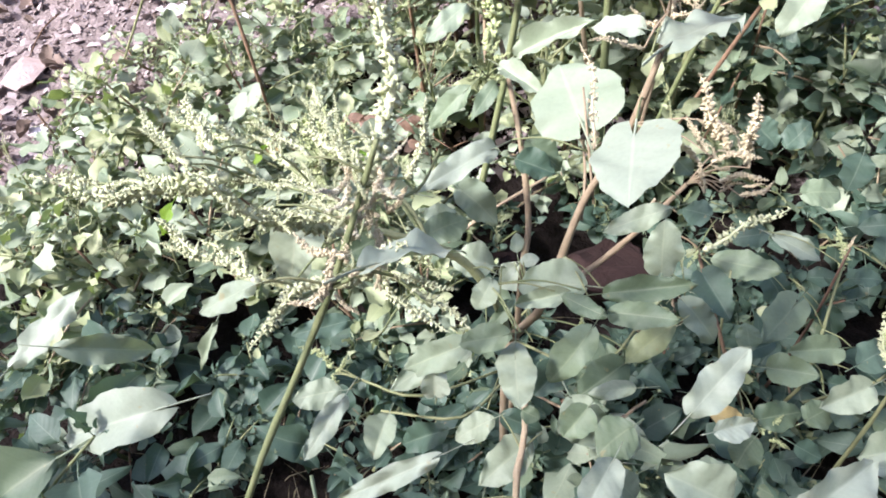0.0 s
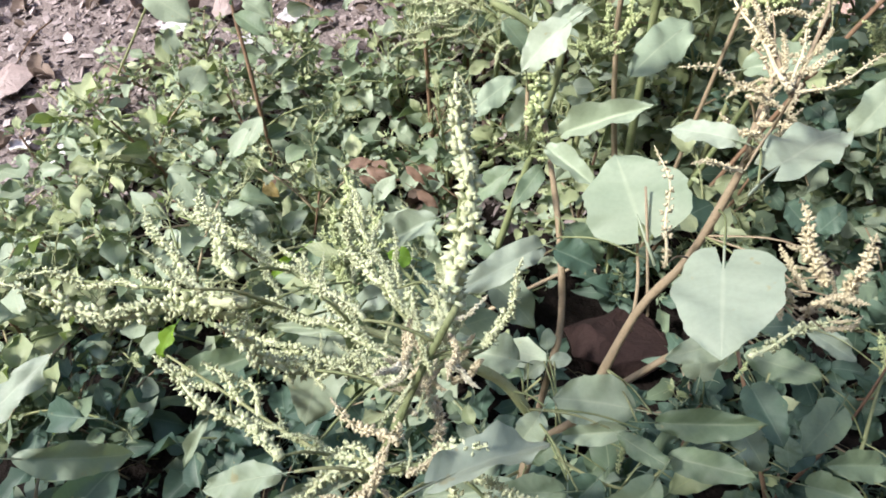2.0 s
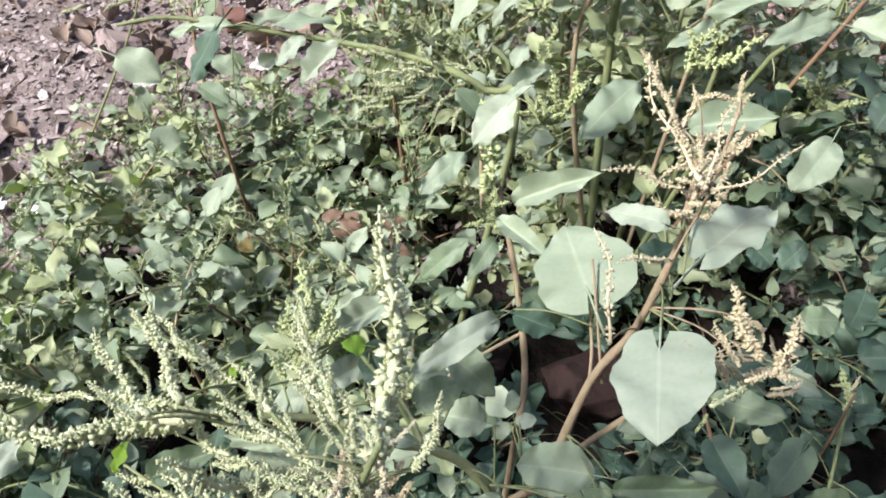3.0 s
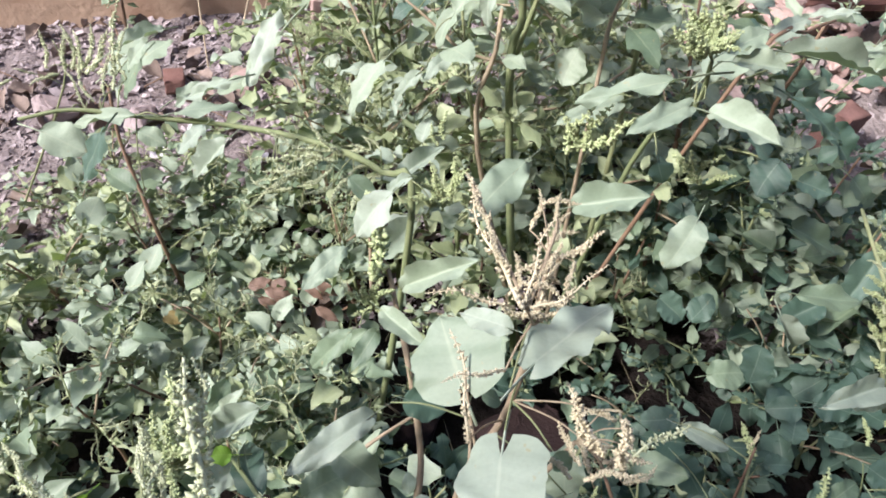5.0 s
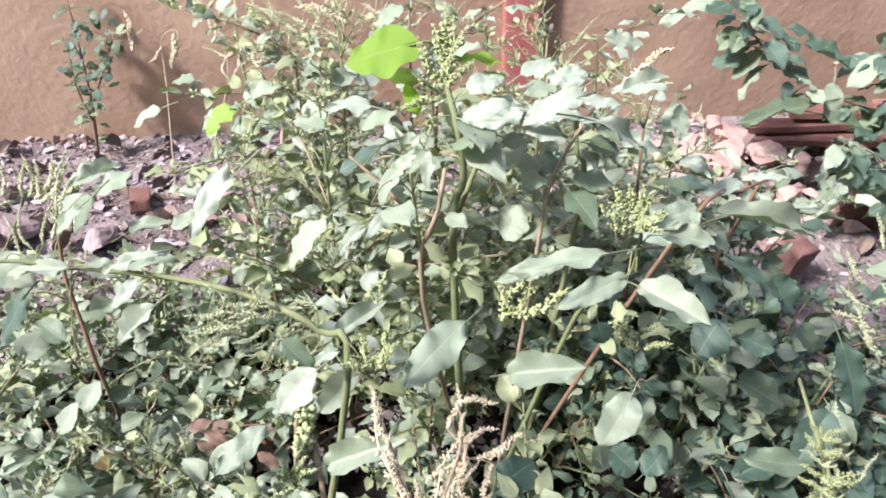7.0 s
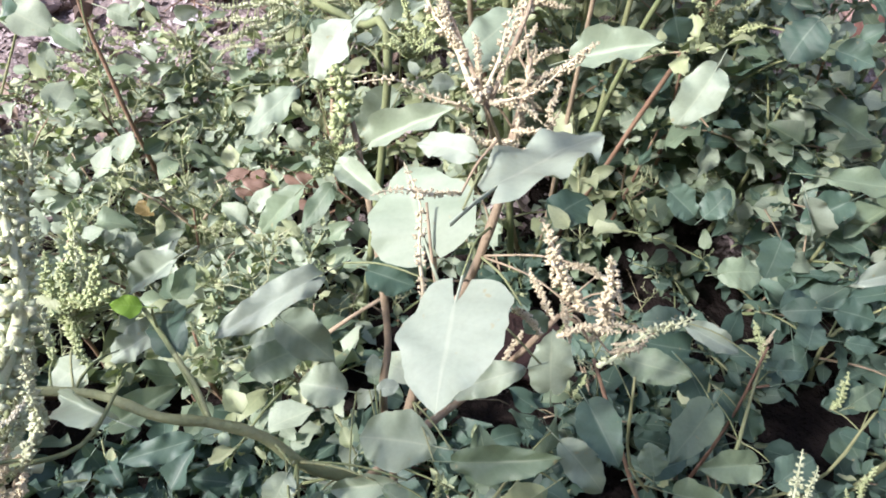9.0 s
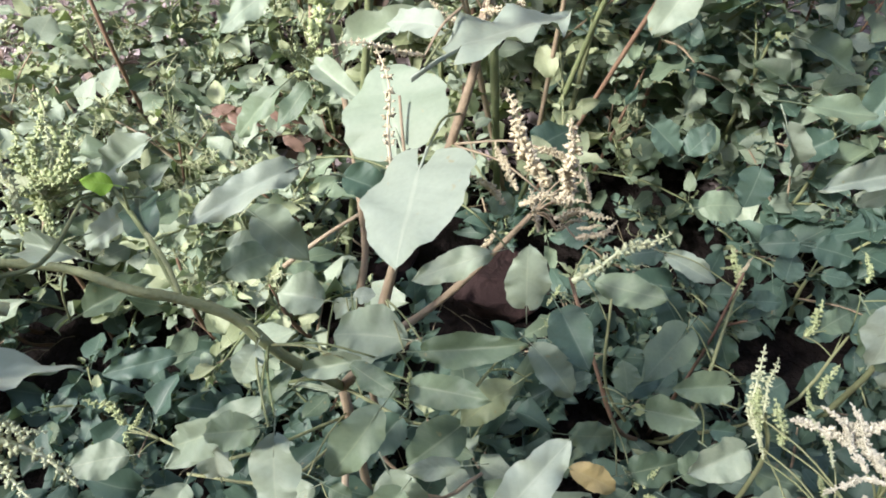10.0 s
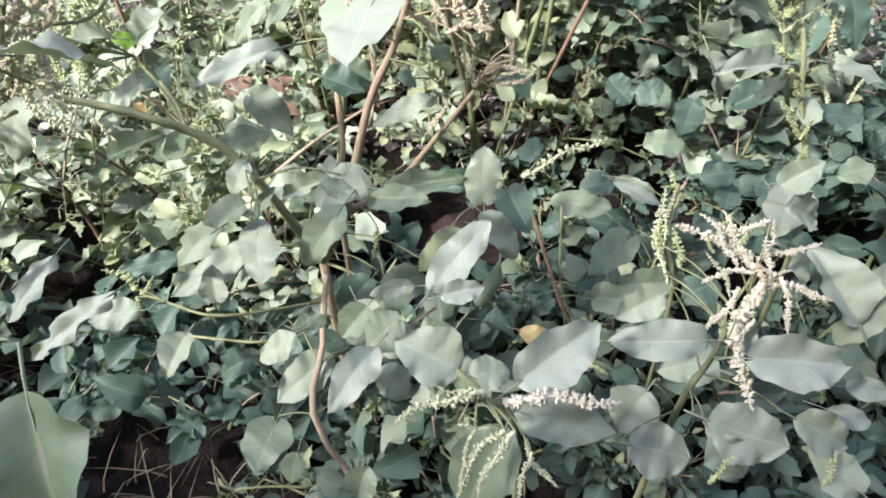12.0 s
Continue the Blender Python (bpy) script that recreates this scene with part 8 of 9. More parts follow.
set_leaf(pale_seed_weed, (0.088, 1.011, 0.465), (0.124, 1.022, 0.481), 0.029, "pale", "oval", 0.4, 0.0)
set_leaf(pale_seed_weed, (0.059, 1.016, 0.471), (0.030, 1.005, 0.454), 0.033, "pale", "oval", 0.4, 0.0)
set_leaf(pale_seed_weed, (0.000, 0.998, 0.444), (-0.034, 1.008, 0.456), 0.029, "pale", "oval", 0.4, 0.0)
set_leaf(pale_seed_weed, (-0.104, 1.036, 0.493), (-0.133, 1.040, 0.497), 0.022, "pale", "oval", 0.4, 0.0)
set_leaf(pale_seed_weed, (0.032, 1.034, 0.495), (0.062, 1.045, 0.513), 0.025, "pale", "oval", 0.4, 0.0)
set_leaf(pale_seed_weed, (0.120, 1.054, 0.529), (0.164, 1.068, 0.551), 0.044, "pale", "oval", 0.4, 0.0)
set_leaf(pale_seed_weed, (0.135, 1.066, 0.547), (0.158, 1.081, 0.569), 0.029, "pale", "oval", 0.4, 0.0)
set_leaf(pale_seed_weed, (-0.105, 1.110, 0.412), (-0.138, 1.108, 0.391), 0.028, "silver_lit", "big", 0.6, -0.3)
set_leaf(pale_seed_weed, (-0.106, 1.115, 0.404), (-0.083, 1.116, 0.418), 0.028, "lime", "rhomb", 0.6, -0.3)
set_leaf(pale_seed_weed, (-0.037, 1.142, 0.438), (-0.062, 1.116, 0.422), 0.019, "silver_lit", "big", 0.6, -0.3)
set_leaf(pale_seed_weed, (-0.088, 1.098, 0.397), (-0.062, 1.118, 0.407), 0.016, "silver_lit", "big", 0.6, -0.3)
set_leaf(pale_seed_weed, (-0.002, 1.138, 0.436), (0.023, 1.116, 0.422), 0.018, "pale", "big", 0.6, -0.3)

left_spike_weed = thing("amaranth_weed", (-0.620, 1.050, 0.040), "pale green weed with upright curved seed spikes", "weed", "weeds of the patch")
stalk("stem", left_spike_weed, [(-0.620, 1.050, 0.020), (-0.424, 1.080, 0.283), (-0.426, 1.109, 0.341)], 0.002, 0.001, STEM_GREEN, 0, 8, "", 0.15)
set_spike(left_spike_weed, (-0.399, 1.079, 0.309), (-0.405, 1.107, 0.366), "thick")
set_spike(left_spike_weed, (-0.386, 1.079, 0.309), (-0.385, 1.101, 0.359), "thick")
set_spike(left_spike_weed, (-0.378, 1.073, 0.302), (-0.336, 1.100, 0.357), "thick")
set_spike(left_spike_weed, (-0.361, 1.073, 0.302), (-0.320, 1.095, 0.350), "thick")
set_spike(left_spike_weed, (-0.436, 1.080, 0.312), (-0.434, 1.101, 0.362), "thick")
set_spike(left_spike_weed, (-0.453, 1.073, 0.307), (-0.473, 1.062, 0.324), "thick")
set_spike(left_spike_weed, (-0.487, 1.068, 0.303), (-0.516, 1.039, 0.303), "thick")
set_spike(left_spike_weed, (-0.419, 1.073, 0.305), (-0.450, 1.043, 0.305), "thick")
set_spike(left_spike_weed, (-0.349, 1.078, 0.307), (-0.306, 1.106, 0.361), "thick")
set_spike(left_spike_weed, (-0.390, 1.076, 0.306), (-0.360, 1.107, 0.364), "thick")
set_spike(left_spike_weed, (-0.411, 1.079, 0.311), (-0.397, 1.101, 0.361), "thick")
set_spike(left_spike_weed, (-0.369, 1.076, 0.305), (-0.345, 1.095, 0.351), "thick")
set_leaf(left_spike_weed, (-0.401, 0.946, 0.290), (-0.341, 0.929, 0.269), 0.055, "pale", "oval", 0.5, 0.0)
set_leaf(left_spike_weed, (-0.328, 1.068, 0.337), (-0.278, 1.090, 0.358), 0.041, "pale", "oval", 0.5, 0.0)
set_leaf(left_spike_weed, (-0.289, 1.056, 0.324), (-0.246, 1.084, 0.350), 0.041, "pale", "oval", 0.5, 0.0)
set_leaf(left_spike_weed, (-0.144, 0.936, 0.338), (-0.103, 0.954, 0.353), 0.029, "pale", "oval", 0.5, 0.0)
set_leaf(left_spike_weed, (-0.196, 0.932, 0.336), (-0.151, 0.950, 0.351), 0.026, "pale", "oval", 0.5, 0.0)
set_leaf(left_spike_weed, (-0.270, 0.944, 0.282), (-0.233, 0.934, 0.269), 0.031, "pale", "oval", 0.5, 0.0)
set_leaf(left_spike_weed, (-0.365, 1.262, 0.248), (-0.427, 1.243, 0.258), 0.024, "silver_lit", "big", 0.6, -0.3)
set_leaf(left_spike_weed, (-0.325, 1.085, 0.292), (-0.368, 1.078, 0.257), 0.024, "silver_lit", "big", 0.6, -0.3)


# ---- small stones, bricks and scraps on the bank ----
def stone_mesh(seed, material, flat=0.7):
    """A broken lump: the hull of chance points, its edges worn and its faces pitted."""
    rnd = random.Random(seed)
    bm = bmesh.new()
    for i in range(13):
        p = Vector((rnd.gauss(0, 1), rnd.gauss(0, 1), rnd.gauss(0, 1))).normalized() * rnd.uniform(0.42, 0.54)
        bm.verts.new((p.x, p.y, p.z * flat))
    hull = bmesh.ops.convex_hull(bm, input=bm.verts[:])
    bmesh.ops.delete(bm, geom=[v for v in hull["geom_interior"] if isinstance(v, bmesh.types.BMVert)], context="VERTS")
    bmesh.ops.bevel(bm, geom=bm.edges[:], offset=0.025, segments=2, affect="EDGES", profile=0.6)
    bmesh.ops.triangulate(bm, faces=bm.faces[:])
    bmesh.ops.subdivide_edges(bm, edges=[e for e in bm.edges if e.calc_length() > 0.12], cuts=2, use_grid_fill=True)
    bmesh.ops.triangulate(bm, faces=bm.faces[:])
    off = Vector((seed * 3.1, seed * 1.7, seed))
    for v in bm.verts:
        v.co += 0.05 * noise.noise_vector(v.co * 4 + off) + 0.025 * noise.noise_vector(v.co * 13 + off)
    me = bpy.data.meshes.new("stone")
    bm.to_mesh(me)
    bm.free()
    me.materials.append(material)
    return me


def lay(name, me, x, y, size, turn, label, category, group="", sink=0.25, tilt=0.0, up=0.0):
    ob = new(name, me)
    s = Vector(size) if not isinstance(size, float) else Vector((size, size, size))
    ob.matrix_basis = Matrix.LocRotScale((x, y, ground_height(x, y) + s.z * (0.5 - sink) + up), Euler((tilt, tilt * 0.6, turn)), s)
    return tagged(ob, label, category, group)


def brick(x, y, size, turn, material, label, seed, tilt=0.1, up=0.0, name="brick", category="brick"):
    return lay(name, box_mesh(name, 1, 1, 1, material, 0.05, 0.05, seed, 3), x, y, size, turn, label, category, "rubble", 0.05, tilt, up)




def plank_mesh(seed, length, width, thick):
    """A weathered board: split ends, a bowed run and long ridges of grain standing proud."""
    rnd = random.Random(seed)
    n, k = 26, 8
    verts, faces = [], []
    ends = [(rnd.uniform(-0.04, 0.02), rnd.uniform(-0.04, 0.02)) for q in range(k + 1)]
    for i in range(n + 1):
        for top in (1, -1):
            for j in range(k + 1):
                u, v = i / n - 0.5, j / k - 0.5
                x = u * length + (ends[j][0] if i == 0 else ends[j][1] if i == n else 0) * -1
                ridge = 0.16 * math.sin(j * 2.1 + seed) + 0.12 * noise.noise((u * 5, j * 1.3, seed))
                verts.append((x, v * width * (1 + 0.08 * noise.noise((u * 6, seed, 2))), thick * (0.5 * top + ridge * (top > 0)) + 0.03 * length * (u * u - 0.1)))
    r = 2 * (k + 1)
    for i in range(n):
        for j in range(k):
            a = i * r + j
            faces += [(a, a + r, a + r + 1, a + 1), (a + k + 1, a + k + 2, a + r + k + 2, a + r + k + 1)]
        a = i * r
        faces += [(a, a + k + 1, a + r + k + 1, a + r), (a + k, a + r + k, a + r + 2 * k + 1, a + 2 * k + 1)]
    for i, flip in ((0, 1), (n, -1)):
        for j in range(k):
            a = i * r + j
            faces.append((a, a + 1, a + k + 2, a + k + 1)[::flip])
    return mesh_of("plank", verts, faces, WOOD, smooth=False)


for i, (x, y, size, turn, tilt, up) in enumerate(((1.06, 1.54, (0.46, 0.050, 0.016), -0.06, 0.05, 0.050), (1.10, 1.56, (0.40, 0.045, 0.014), 0.05, 0.02, 0.072), (1.16, 1.57, (0.34, 0.06, 0.012), -0.02, 0.04, 0.092))):
    lay("plank", plank_mesh(5 + i, *size), x, y, 1.0, turn, "dark maroon splintered plank on the rubble", "plank", "rubble", 0.5, tilt, up)
brick(1.36, 1.62, (0.22, 0.09, 0.06), -0.2, BRICK, "dark red broken brick lying by the wall", 3, 0.06, 0.01)
brick(0.82, 1.14, (0.06, 0.045, 0.09), 0.5, BRICK, "orange-red broken brick half sunk in weeds", 7, 0.2, 0.0)
brick(1.05, 1.29, (0.11, 0.06, 0.06), -0.4, BRICK, "orange-red broken brick half sunk in weeds", 8, 0.2, 0.0)
rnd = random.Random(15)
PINK = [stone_mesh(20 + q, PINK_BRICK) for q in range(6)]
for i in range(200):
    x, y = rnd.gauss(0.80, 0.17), rnd.gauss(1.46, 0.11)
    s = rnd.choice((0.02, 0.028, 0.04, 0.06)) * rnd.uniform(0.8, 1.3)
    if y < 1.68:
        lay("rubble_stone", rnd.choice(PINK), x, y, (s * 1.2, s, s * 0.8), rnd.uniform(0, 6.3), "dusty pink lump of broken masonry in a heap", "stone", "rubble", 0.3, rnd.uniform(-0.4, 0.4), 0.045 * max(0, 1 - (abs(x - 0.85) + abs(y - 1.47)) / 0.30))
for i, (x, y, size, turn) in enumerate(((-0.105, 0.905, (0.034, 0.022, 0.024), 0.4), (-0.205, 0.870, (0.024, 0.020, 0.018), 1.2), (-0.135, 0.925, (0.026, 0.018, 0.016), 2.0))):
    brick(x, y, size, turn, PINK_BRICK, "orange-red brick chip among dry leaves in the weeds", 40 + i, 0.2, 0.006, "brick_chip", "brick")
brick(-0.10, 1.61, (0.085, 0.025, 0.09), 0.3, PINK_BRICK, "pink clay tile shard standing on edge", 9, 0.25, 0.0, "clay_tile", "tile")
brick(-0.26, 1.43, (0.06, 0.05, 0.03), 1.0, PINK_BRICK, "pink clay tile shard lying flat", 10, 0.15, 0.0, "clay_tile", "tile")
brick(-0.42, 1.44, (0.07, 0.04, 0.03), 1.9, BRICK, "red brick chip lying on the litter", 12, 0.15, 0.0, "brick_chip", "brick")
lay("field_stone", stone_mesh(4, STONE), -0.63, 1.33, (0.11, 0.09, 0.10), 0.4, "grey-pink stone on the litter", "stone", "stones")
lay("field_stone", stone_mesh(5, STONE), -0.45, 1.30, (0.10, 0.08, 0.08), 1.4, "brown-grey stone on the litter", "stone", "stones")
lay("field_stone", stone_mesh(9, STONE), -0.80, 1.10, (0.14, 0.10, 0.05), 2.0, "flat grey stone in the litter", "stone", "stones")
lay("dark_stone", stone_mesh(6, MAROON_SHADED, 0.8), 0.22, 0.60, (0.15, 0.11, 0.11), 0.2, "dull maroon brick lump, darkened for shade under the leaves", "stone", "", 0.2)
lay("dark_stone", stone_mesh(7, MAROON_SHADED, 0.8), 0.08, 0.64, (0.13, 0.10, 0.10), 1.2, "dull maroon brick lump, darkened for shade under the leaves", "stone", "", 0.2)


def scrap_mesh(seed, material):
    n = 7
    verts = [(i / n - 0.5, j / n - 0.5, 0.22 * noise.noise((i * 0.5, j * 0.5, seed * 3.3)) + 0.10 * noise.noise((i * 1.4, j * 1.4, seed))) for j in range(n + 1) for i in range(n + 1)]
    verts = [(x * (1 + 0.3 * noise.noise((y * 3, seed, 1))), y * (1 + 0.3 * noise.noise((x * 3, seed, 5))), z) for x, y, z in verts]
    faces = [(j * 8 + i, j * 8 + i + 1, j * 8 + i + 9, j * 8 + i + 8) for j in range(n) for i in range(n)]
    return mesh_of("scrap", verts, faces, material)


SCRAPS = ((-0.54, 1.24, 0.045), (-0.32, 1.26, 0.045), (-0.44, 1.315, 0.03), (-0.63, 0.91, 0.035), (-0.70, 0.93, 0.03), (-0.39, 1.20, 0.03), (-0.20, 1.18, 0.03), (0.64, 0.76, 0.025), (0.645, 0.70, 0.02), (0.72, 0.85, 0.03), (0.58, 0.82, 0.025), (0.68, 0.80, 0.02), (0.60, 0.88, 0.025), (0.76, 0.78, 0.02), (0.55, 0.78, 0.018))
for i, (x, y, s) in enumerate(SCRAPS):
    lay("plastic_scrap", scrap_mesh(i, PLASTIC), x, y, s, i * 1.3, "crumpled white plastic scrap on the litter", "scrap", "scraps", -0.1)
for x, y, size in ((0.474, 1.50, 0.045), (0.75, 0.78, 0.02)):
    lay("plastic_scrap", scrap_mesh(31, CYAN_PLASTIC), x, y, size, 0.7, "small turquoise plastic scrap on the litter", "scrap", "scraps", -0.3)


# ---- dry leaves, twigs and crumbs ----
def dry_leaf_mesh(seed):
    rnd = random.Random(seed)
    return leaf_mesh("dry_leaf", rnd, rnd.uniform(0.5, 0.8), 0.45, DRY_LEAF, fold=rnd.uniform(0.2, 0.7), droop=rnd.uniform(-0.5, 0.6), wave=0.06, petiole=0.25, rows=7, cols=4, side_bend=rnd.uniform(-0.2, 0.2), blunt=0.8)


rnd = random.Random(77)
DRY = [dry_leaf_mesh(s) for s in range(6)]
for i in range(310):
    x, y = (rnd.uniform(-1.3, 0.1), rnd.uniform(0.85, 1.72)) if i < 200 else (rnd.uniform(-0.24, 0.0), rnd.uniform(0.80, 0.98)) if i >= 280 else (rnd.uniform(-0.3, 1.3), rnd.uniform(0.78, 1.7))
    s = rnd.uniform(0.025, 0.06)
    ob = new("dry_leaf", rnd.choice(DRY))
    ob.matrix_basis = Matrix.LocRotScale((x, y, ground_height(x, y) + 0.012), Euler((rnd.uniform(-0.5, 0.5), rnd.uniform(-0.5, 0.5), rnd.uniform(0, 6.3))), (s, s, s))
    tagged(ob, "curled brown dry leaf on the soil", "dry leaf", "fallen leaves")


def build_litter():
    """Crumbs, chips and dead leaf bits strewn over the soil, thickest on the open bank."""
    rnd = random.Random(9)
    verts, faces = [], []
    for i in range(22000):
        x, y = (rnd.uniform(-1.6, 0.3), rnd.uniform(0.8, 1.78)) if i < 17000 else (rnd.uniform(0.5, 1.6), rnd.uniform(0.66, 1.75))
        s = rnd.choice((0.002, 0.003, 0.005, 0.009) if i < 17000 else (0.003, 0.005, 0.007)) * rnd.uniform(0.7, 1.4)
        z = ground_height(x, y)
        m = Matrix.Translation((x, y, z + 0.2 * s)) @ Euler((rnd.uniform(-0.7, 0.7), rnd.uniform(-0.7, 0.7), rnd.uniform(0, 6.3))).to_matrix().to_4x4()
        k = len(verts)
        a, b, h = s * rnd.uniform(0.5, 1.6), s * rnd.uniform(0.4, 0.9), s * rnd.uniform(0.08, 0.5)
        for q in ((-a, -b * 0.6, 0), (-a * 0.2, -b, h), (a, -b * 0.3, 0), (a * 0.7, b, h * 0.6), (-a * 0.5, b * 0.8, h * 1.1)):
            verts.append(m @ Vector(q))
        verts.append(m @ Vector((0, 0, -h)))
        faces += [(k, k + 1, k + 4), (k + 1, k + 3, k + 4), (k + 1, k + 2, k + 3), (k, k + 5, k + 1), (k + 1, k + 5, k + 2), (k + 2, k + 5, k + 3), (k + 3, k + 5, k + 4), (k + 4, k + 5, k)]
    tagged(new("leaf_litter", mesh_of("leaf_litter", verts, faces, LITTER, smooth=False)), "pinkish grey litter of chips and dead leaf bits", "litter", kind="stuff")


build_litter()


def build_grass():
    """Thin dry and green blades under the weeds."""
    rnd = random.Random(19)
    verts, faces = [], []
    for i in range(500):
        x, y = (rnd.uniform(-0.2, 0.35), rnd.uniform(0.05, 0.4)) if i < 200 else (rnd.uniform(-0.6, 0.9), rnd.uniform(0.1, 1.2))
        a, ln = rnd.uniform(0, 6.3), rnd.uniform(0.03, 0.09)
        o = Vector((x, y, ground_height(x, y) - 0.003))
        side = Vector((-math.sin(a), math.cos(a), 0)) * 0.0011
        k = len(verts)
        for s in (0, 0.35, 0.7, 1.0):
            p = o + Vector((math.cos(a) * ln * s ** 1.6, math.sin(a) * ln * s ** 1.6, ln * 0.8 * (s - 0.35 * s * s)))
            verts += [p - side * (1.05 - s), p + side * (1.05 - s)]
        faces += [(k + 2 * j, k + 2 * j + 1, k + 2 * j + 3, k + 2 * j + 2) for j in range(3)]
    tagged(new("dry_grass", mesh_of("dry_grass", verts, faces, plain_material("dry_grass_blade", (0.12, 0.11, 0.06), (0.32, 0.28, 0.18), 20, 0.8, 0.2, True))), "thin dry grass blades on the soil", "grass", kind="stuff")


build_grass()
for i in range(56):
    x, y = (rnd.uniform(-1.2, 0.9), rnd.uniform(0.3, 1.65)) if i < 36 else (rnd.uniform(-0.16, 0.04), rnd.uniform(0.80, 0.92))
    a, ln = rnd.uniform(0, 6.3), rnd.uniform(0.06, 0.2)
    z = ground_height(x, y) + 0.008
    twig = thing("twig", (x, y, z), "thin dry brown twig on the soil", "twig", "twigs")
    e = Vector((x + math.cos(a) * ln, y + math.sin(a) * ln, 0))
    e.z = ground_height(e.x, e.y) + (rnd.uniform(0.006, 0.03) if i < 36 else rnd.uniform(0.04, 0.11))
    mid = Vector((x, y, z)).lerp(e, 0.5) + Vector((rnd.uniform(-0.01, 0.01), rnd.uniform(-0.01, 0.01), 0.008))
    stalk("shaft", twig, [(x, y, z), mid, e], 0.0018, 0.0008, STEM_BROWN, 6, 5)


# ---- the rest of the patch ----
def canopy(x, y):
    """How high the weeds stand over the plan, how long their leaves are, their shoots, and the share of places taken."""
    if y < 0.36:
        return 0.09, 0.029, 4, 0.62
    if x < -0.05:
        return (0.15, 0.034, 6, 0.8) if y < 0.5 else ((0.19, 0.033, 8, 1.0) if y < 0.72 else (0.22, 0.031, 9, 0.9))
    if x < 0.5 and y < 0.72:
        return (0.14, 0.038, 6, 0.85) if x > 0.04 else (0.20, 0.031, 8, 0.9)
    if x < 0.36:
        return 0.25, 0.030, 8, 0.75
    return (0.17, 0.042, 4, 0.75) if y < 0.66 else (0.26, 0.038, 6, 0.8)


def patch():
    rnd = random.Random(41)
    n = 0
    for gy in range(15):
        for gx in range(21):
            x = -0.95 + gx * 0.102 + rnd.uniform(-0.045, 0.045) + (0.05 if gy % 2 else 0)
            y = 0.02 + gy * 0.092 + rnd.uniform(-0.04, 0.04)
            high, leaf, shoots, share = canopy(x, y)
            edge = 0.95 + 0.75 * max(-0.25, min(0.4, x + 0.5))
            bank = y > edge or x < -0.66 or x > 0.5 and y > 0.95
            if rnd.random() > (share if not bank else 0.10):
                continue
            hollow = 0.05 < x < 0.52 and 0.40 < y < 0.75 or -0.32 < x < 0.16 and y < 0.46
            if 0.06 < x < 0.30 and 0.42 < y < 0.58 or hollow and y < 0.46 and (gx + gy) % 3 == 0 or y < 0.3 and (x < -0.35 or x > 0.75) or -0.10 < x < 0.06 and y < 0.35:
                continue
            if -0.15 < x < 0.1 and y < 0.33:
                high, leaf = 0.11, 0.030
            if hollow:
                high, leaf, shoots = 0.075, 0.028, 5
            if -0.27 < x < -0.02 and 0.74 < y < 0.98:
                high *= 0.38
            if bank:
                high, leaf = high * 0.4, leaf * 0.8
            elif x < -0.1 and y > edge - 0.2:
                high *= 0.65
            # The blue tone darkens hollows, front and right side as shade would.
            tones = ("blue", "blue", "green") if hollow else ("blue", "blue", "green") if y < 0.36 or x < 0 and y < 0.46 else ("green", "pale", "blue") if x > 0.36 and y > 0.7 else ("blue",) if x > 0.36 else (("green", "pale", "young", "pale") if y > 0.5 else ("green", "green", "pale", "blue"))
            fluffy = x < 0.34 and y > 0.5 and not bank and rnd.random() < 0.8
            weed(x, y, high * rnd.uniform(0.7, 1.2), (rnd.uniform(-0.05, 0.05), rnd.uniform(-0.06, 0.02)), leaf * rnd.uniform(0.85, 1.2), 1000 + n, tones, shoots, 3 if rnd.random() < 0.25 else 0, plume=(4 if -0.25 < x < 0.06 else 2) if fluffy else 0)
            n += 1
    return n


patch()

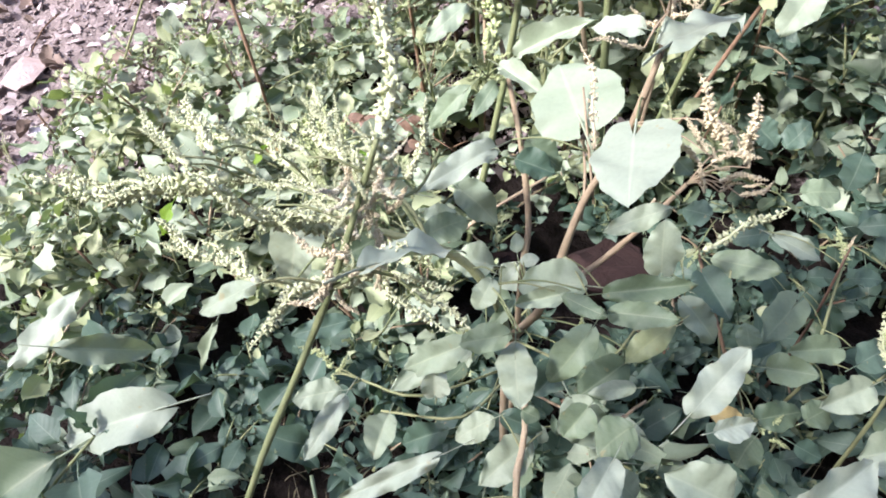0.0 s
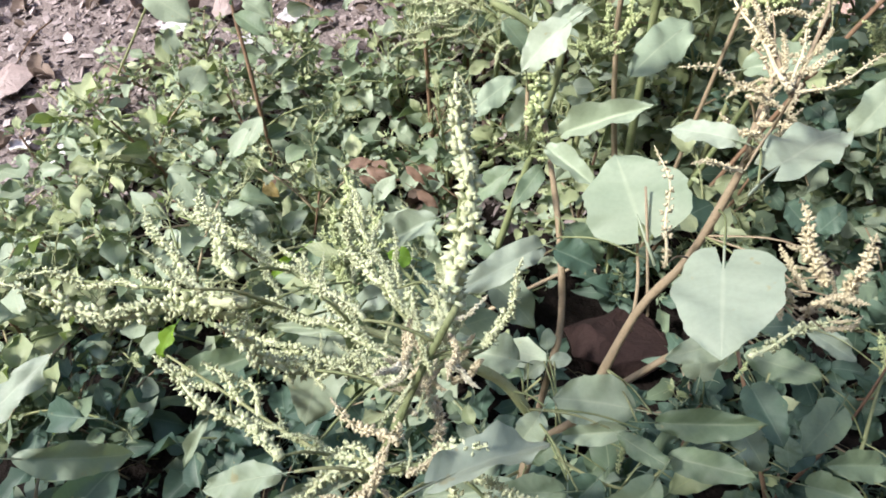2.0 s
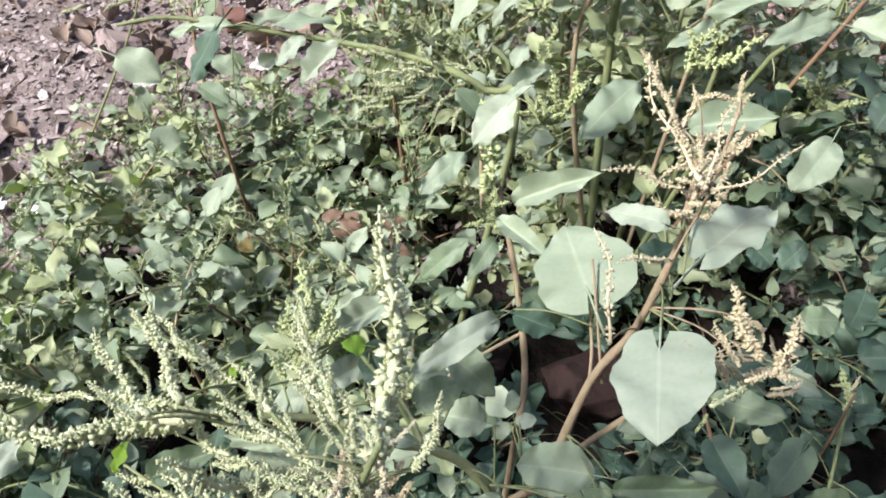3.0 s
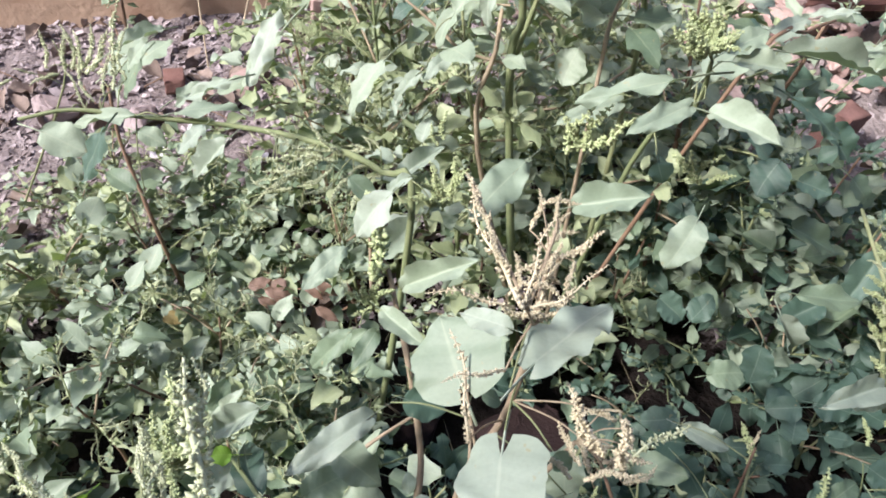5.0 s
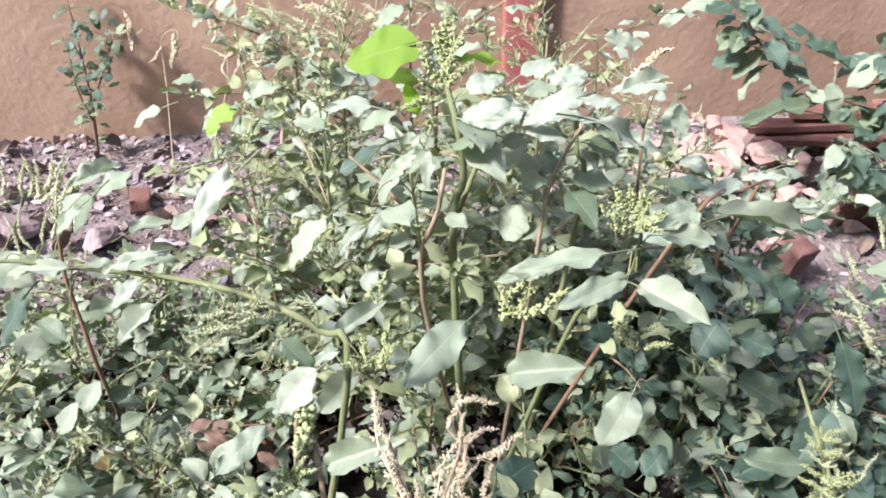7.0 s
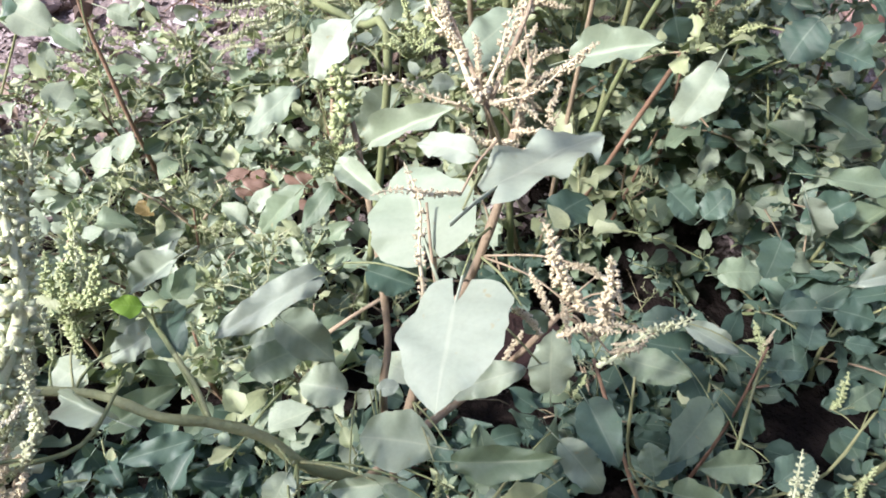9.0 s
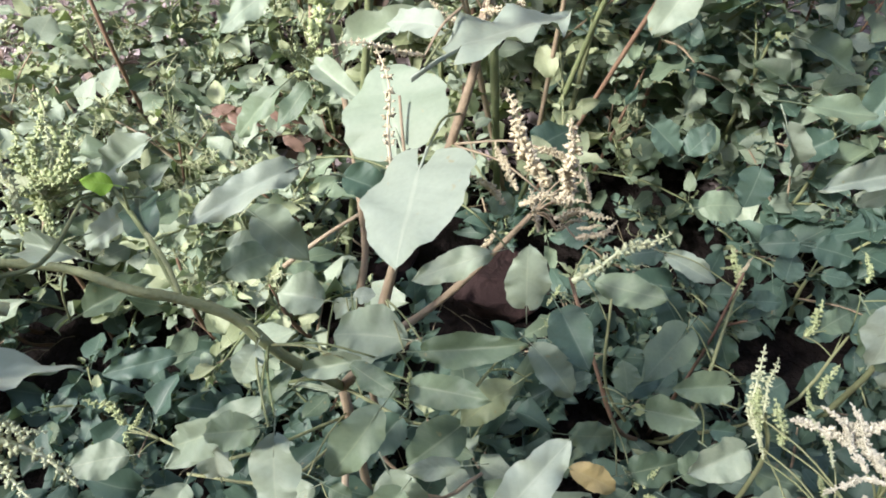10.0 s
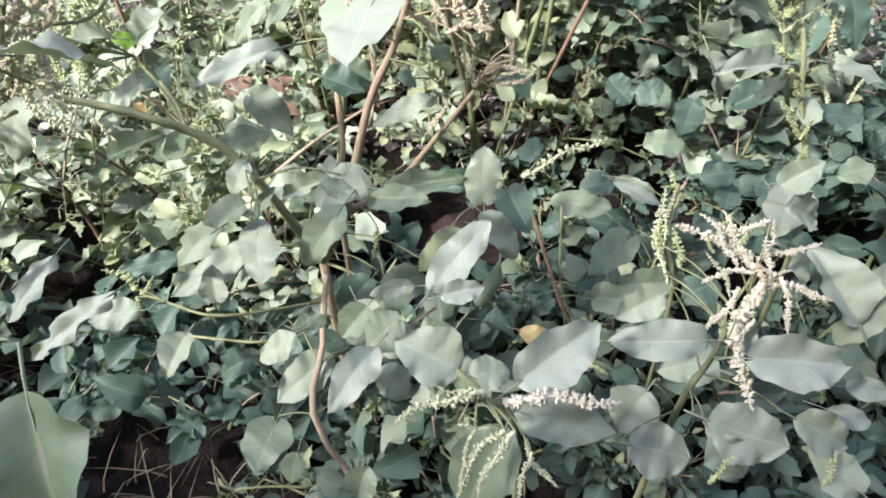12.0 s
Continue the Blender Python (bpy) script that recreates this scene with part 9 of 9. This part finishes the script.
# low leaves that close the ground between the taller stems, in the leaf tone darkened for shade
rnd = random.Random(57)
for gy in range(8):
    for gx in range(19):
        x, y = -0.30 + gx * 0.05 + rnd.uniform(-0.02, 0.02), 0.19 + gy * 0.05 + rnd.uniform(-0.02, 0.02)
        if rnd.random() < (0.88 if -0.10 < x < 0.06 and y < 0.35 else 0.80 if x > 0.36 and y > 0.44 else 0.75 if 0.05 < x < 0.24 and y > 0.40 or x < 0.16 and y < 0.34 else 0.45):
            continue
        weed(x, y, rnd.uniform(0.05, 0.11), (rnd.uniform(-0.03, 0.03), rnd.uniform(-0.04, 0.0)), rnd.uniform(0.030, 0.042), 9000 + gy * 19 + gx, ("blue",), 2, 0, STEM_BROWN if gx % 3 == 0 else STEM_GREEN, "low amaranth seedling coloured dark for shade under taller weeds", 0.7, bare=0.4)

# tall weeds added out of view beside the patch to shade the low open corner
for i in range(16):
    x, y = -0.53 + 0.085 * (i % 4) + rnd.uniform(-0.03, 0.03), -0.13 + 0.09 * (i // 4) + rnd.uniform(-0.03, 0.03)
    weed(x, y, rnd.uniform(0.32, 0.42), (rnd.uniform(-0.03, 0.03), rnd.uniform(-0.03, 0.03)), 0.042, 9300 + i, ("green", "pale", "blue"), 9, 0, STEM_GREEN, "bushy green amaranth weed, added out of view to cast shade", 0.8)

THICKET = ((0.39, 0.80, 0.30), (0.47, 0.77, 0.26), (0.56, 0.84, 0.28), (0.45, 0.88, 0.34), (0.62, 0.75, 0.24), (0.54, 0.70, 0.20), (0.67, 0.87, 0.26), (0.36, 0.90, 0.36), (0.61, 0.64, 0.18), (0.71, 0.70, 0.22), (0.50, 0.94, 0.32), (0.60, 0.93, 0.26))
for i, (x, y, h) in enumerate(THICKET):
    weed(x, y, h, (0.02 * math.sin(i * 1.7), -0.03), 0.040, 7000 + i, ("green", "blue", "pale"), 6, 2 if i % 3 == 0 else 0, STEM_GREEN if i % 2 else STEM_BROWN, "bushy dark green amaranth weed beside the rubble", 0.8)

TALL = ((-0.03, 0.95, 0.44), (0.06, 0.88, 0.50), (0.11, 0.98, 0.52), (0.20, 0.92, 0.55), (0.28, 0.84, 0.54), (0.34, 0.96, 0.52), (0.41, 0.86, 0.50), (0.15, 0.82, 0.50), (0.49, 0.92, 0.42), (0.02, 1.08, 0.46), (0.25, 1.05, 0.50), (0.09, 1.12, 0.52), (0.17, 1.07, 0.54), (0.33, 1.08, 0.50), (0.42, 1.03, 0.46))
for i, (x, y, h) in enumerate(TALL):
    # Part of the brightness of the sunlit tops is in these leaf tones.
    weed(x, y, h, (0.02 * math.sin(i * 2.1), -0.02), 0.027, 5000 + i, ("pale", "silver_lit", "young") if i % 2 else ("silver_lit", "young", "pale"), 7, 6, STEM_BROWN if i % 3 == 0 else STEM_GREEN, "tall leggy amaranth weed topped with pale seed spikes", 0.75, "pale", 1.2, plume=10, bare=0.42)
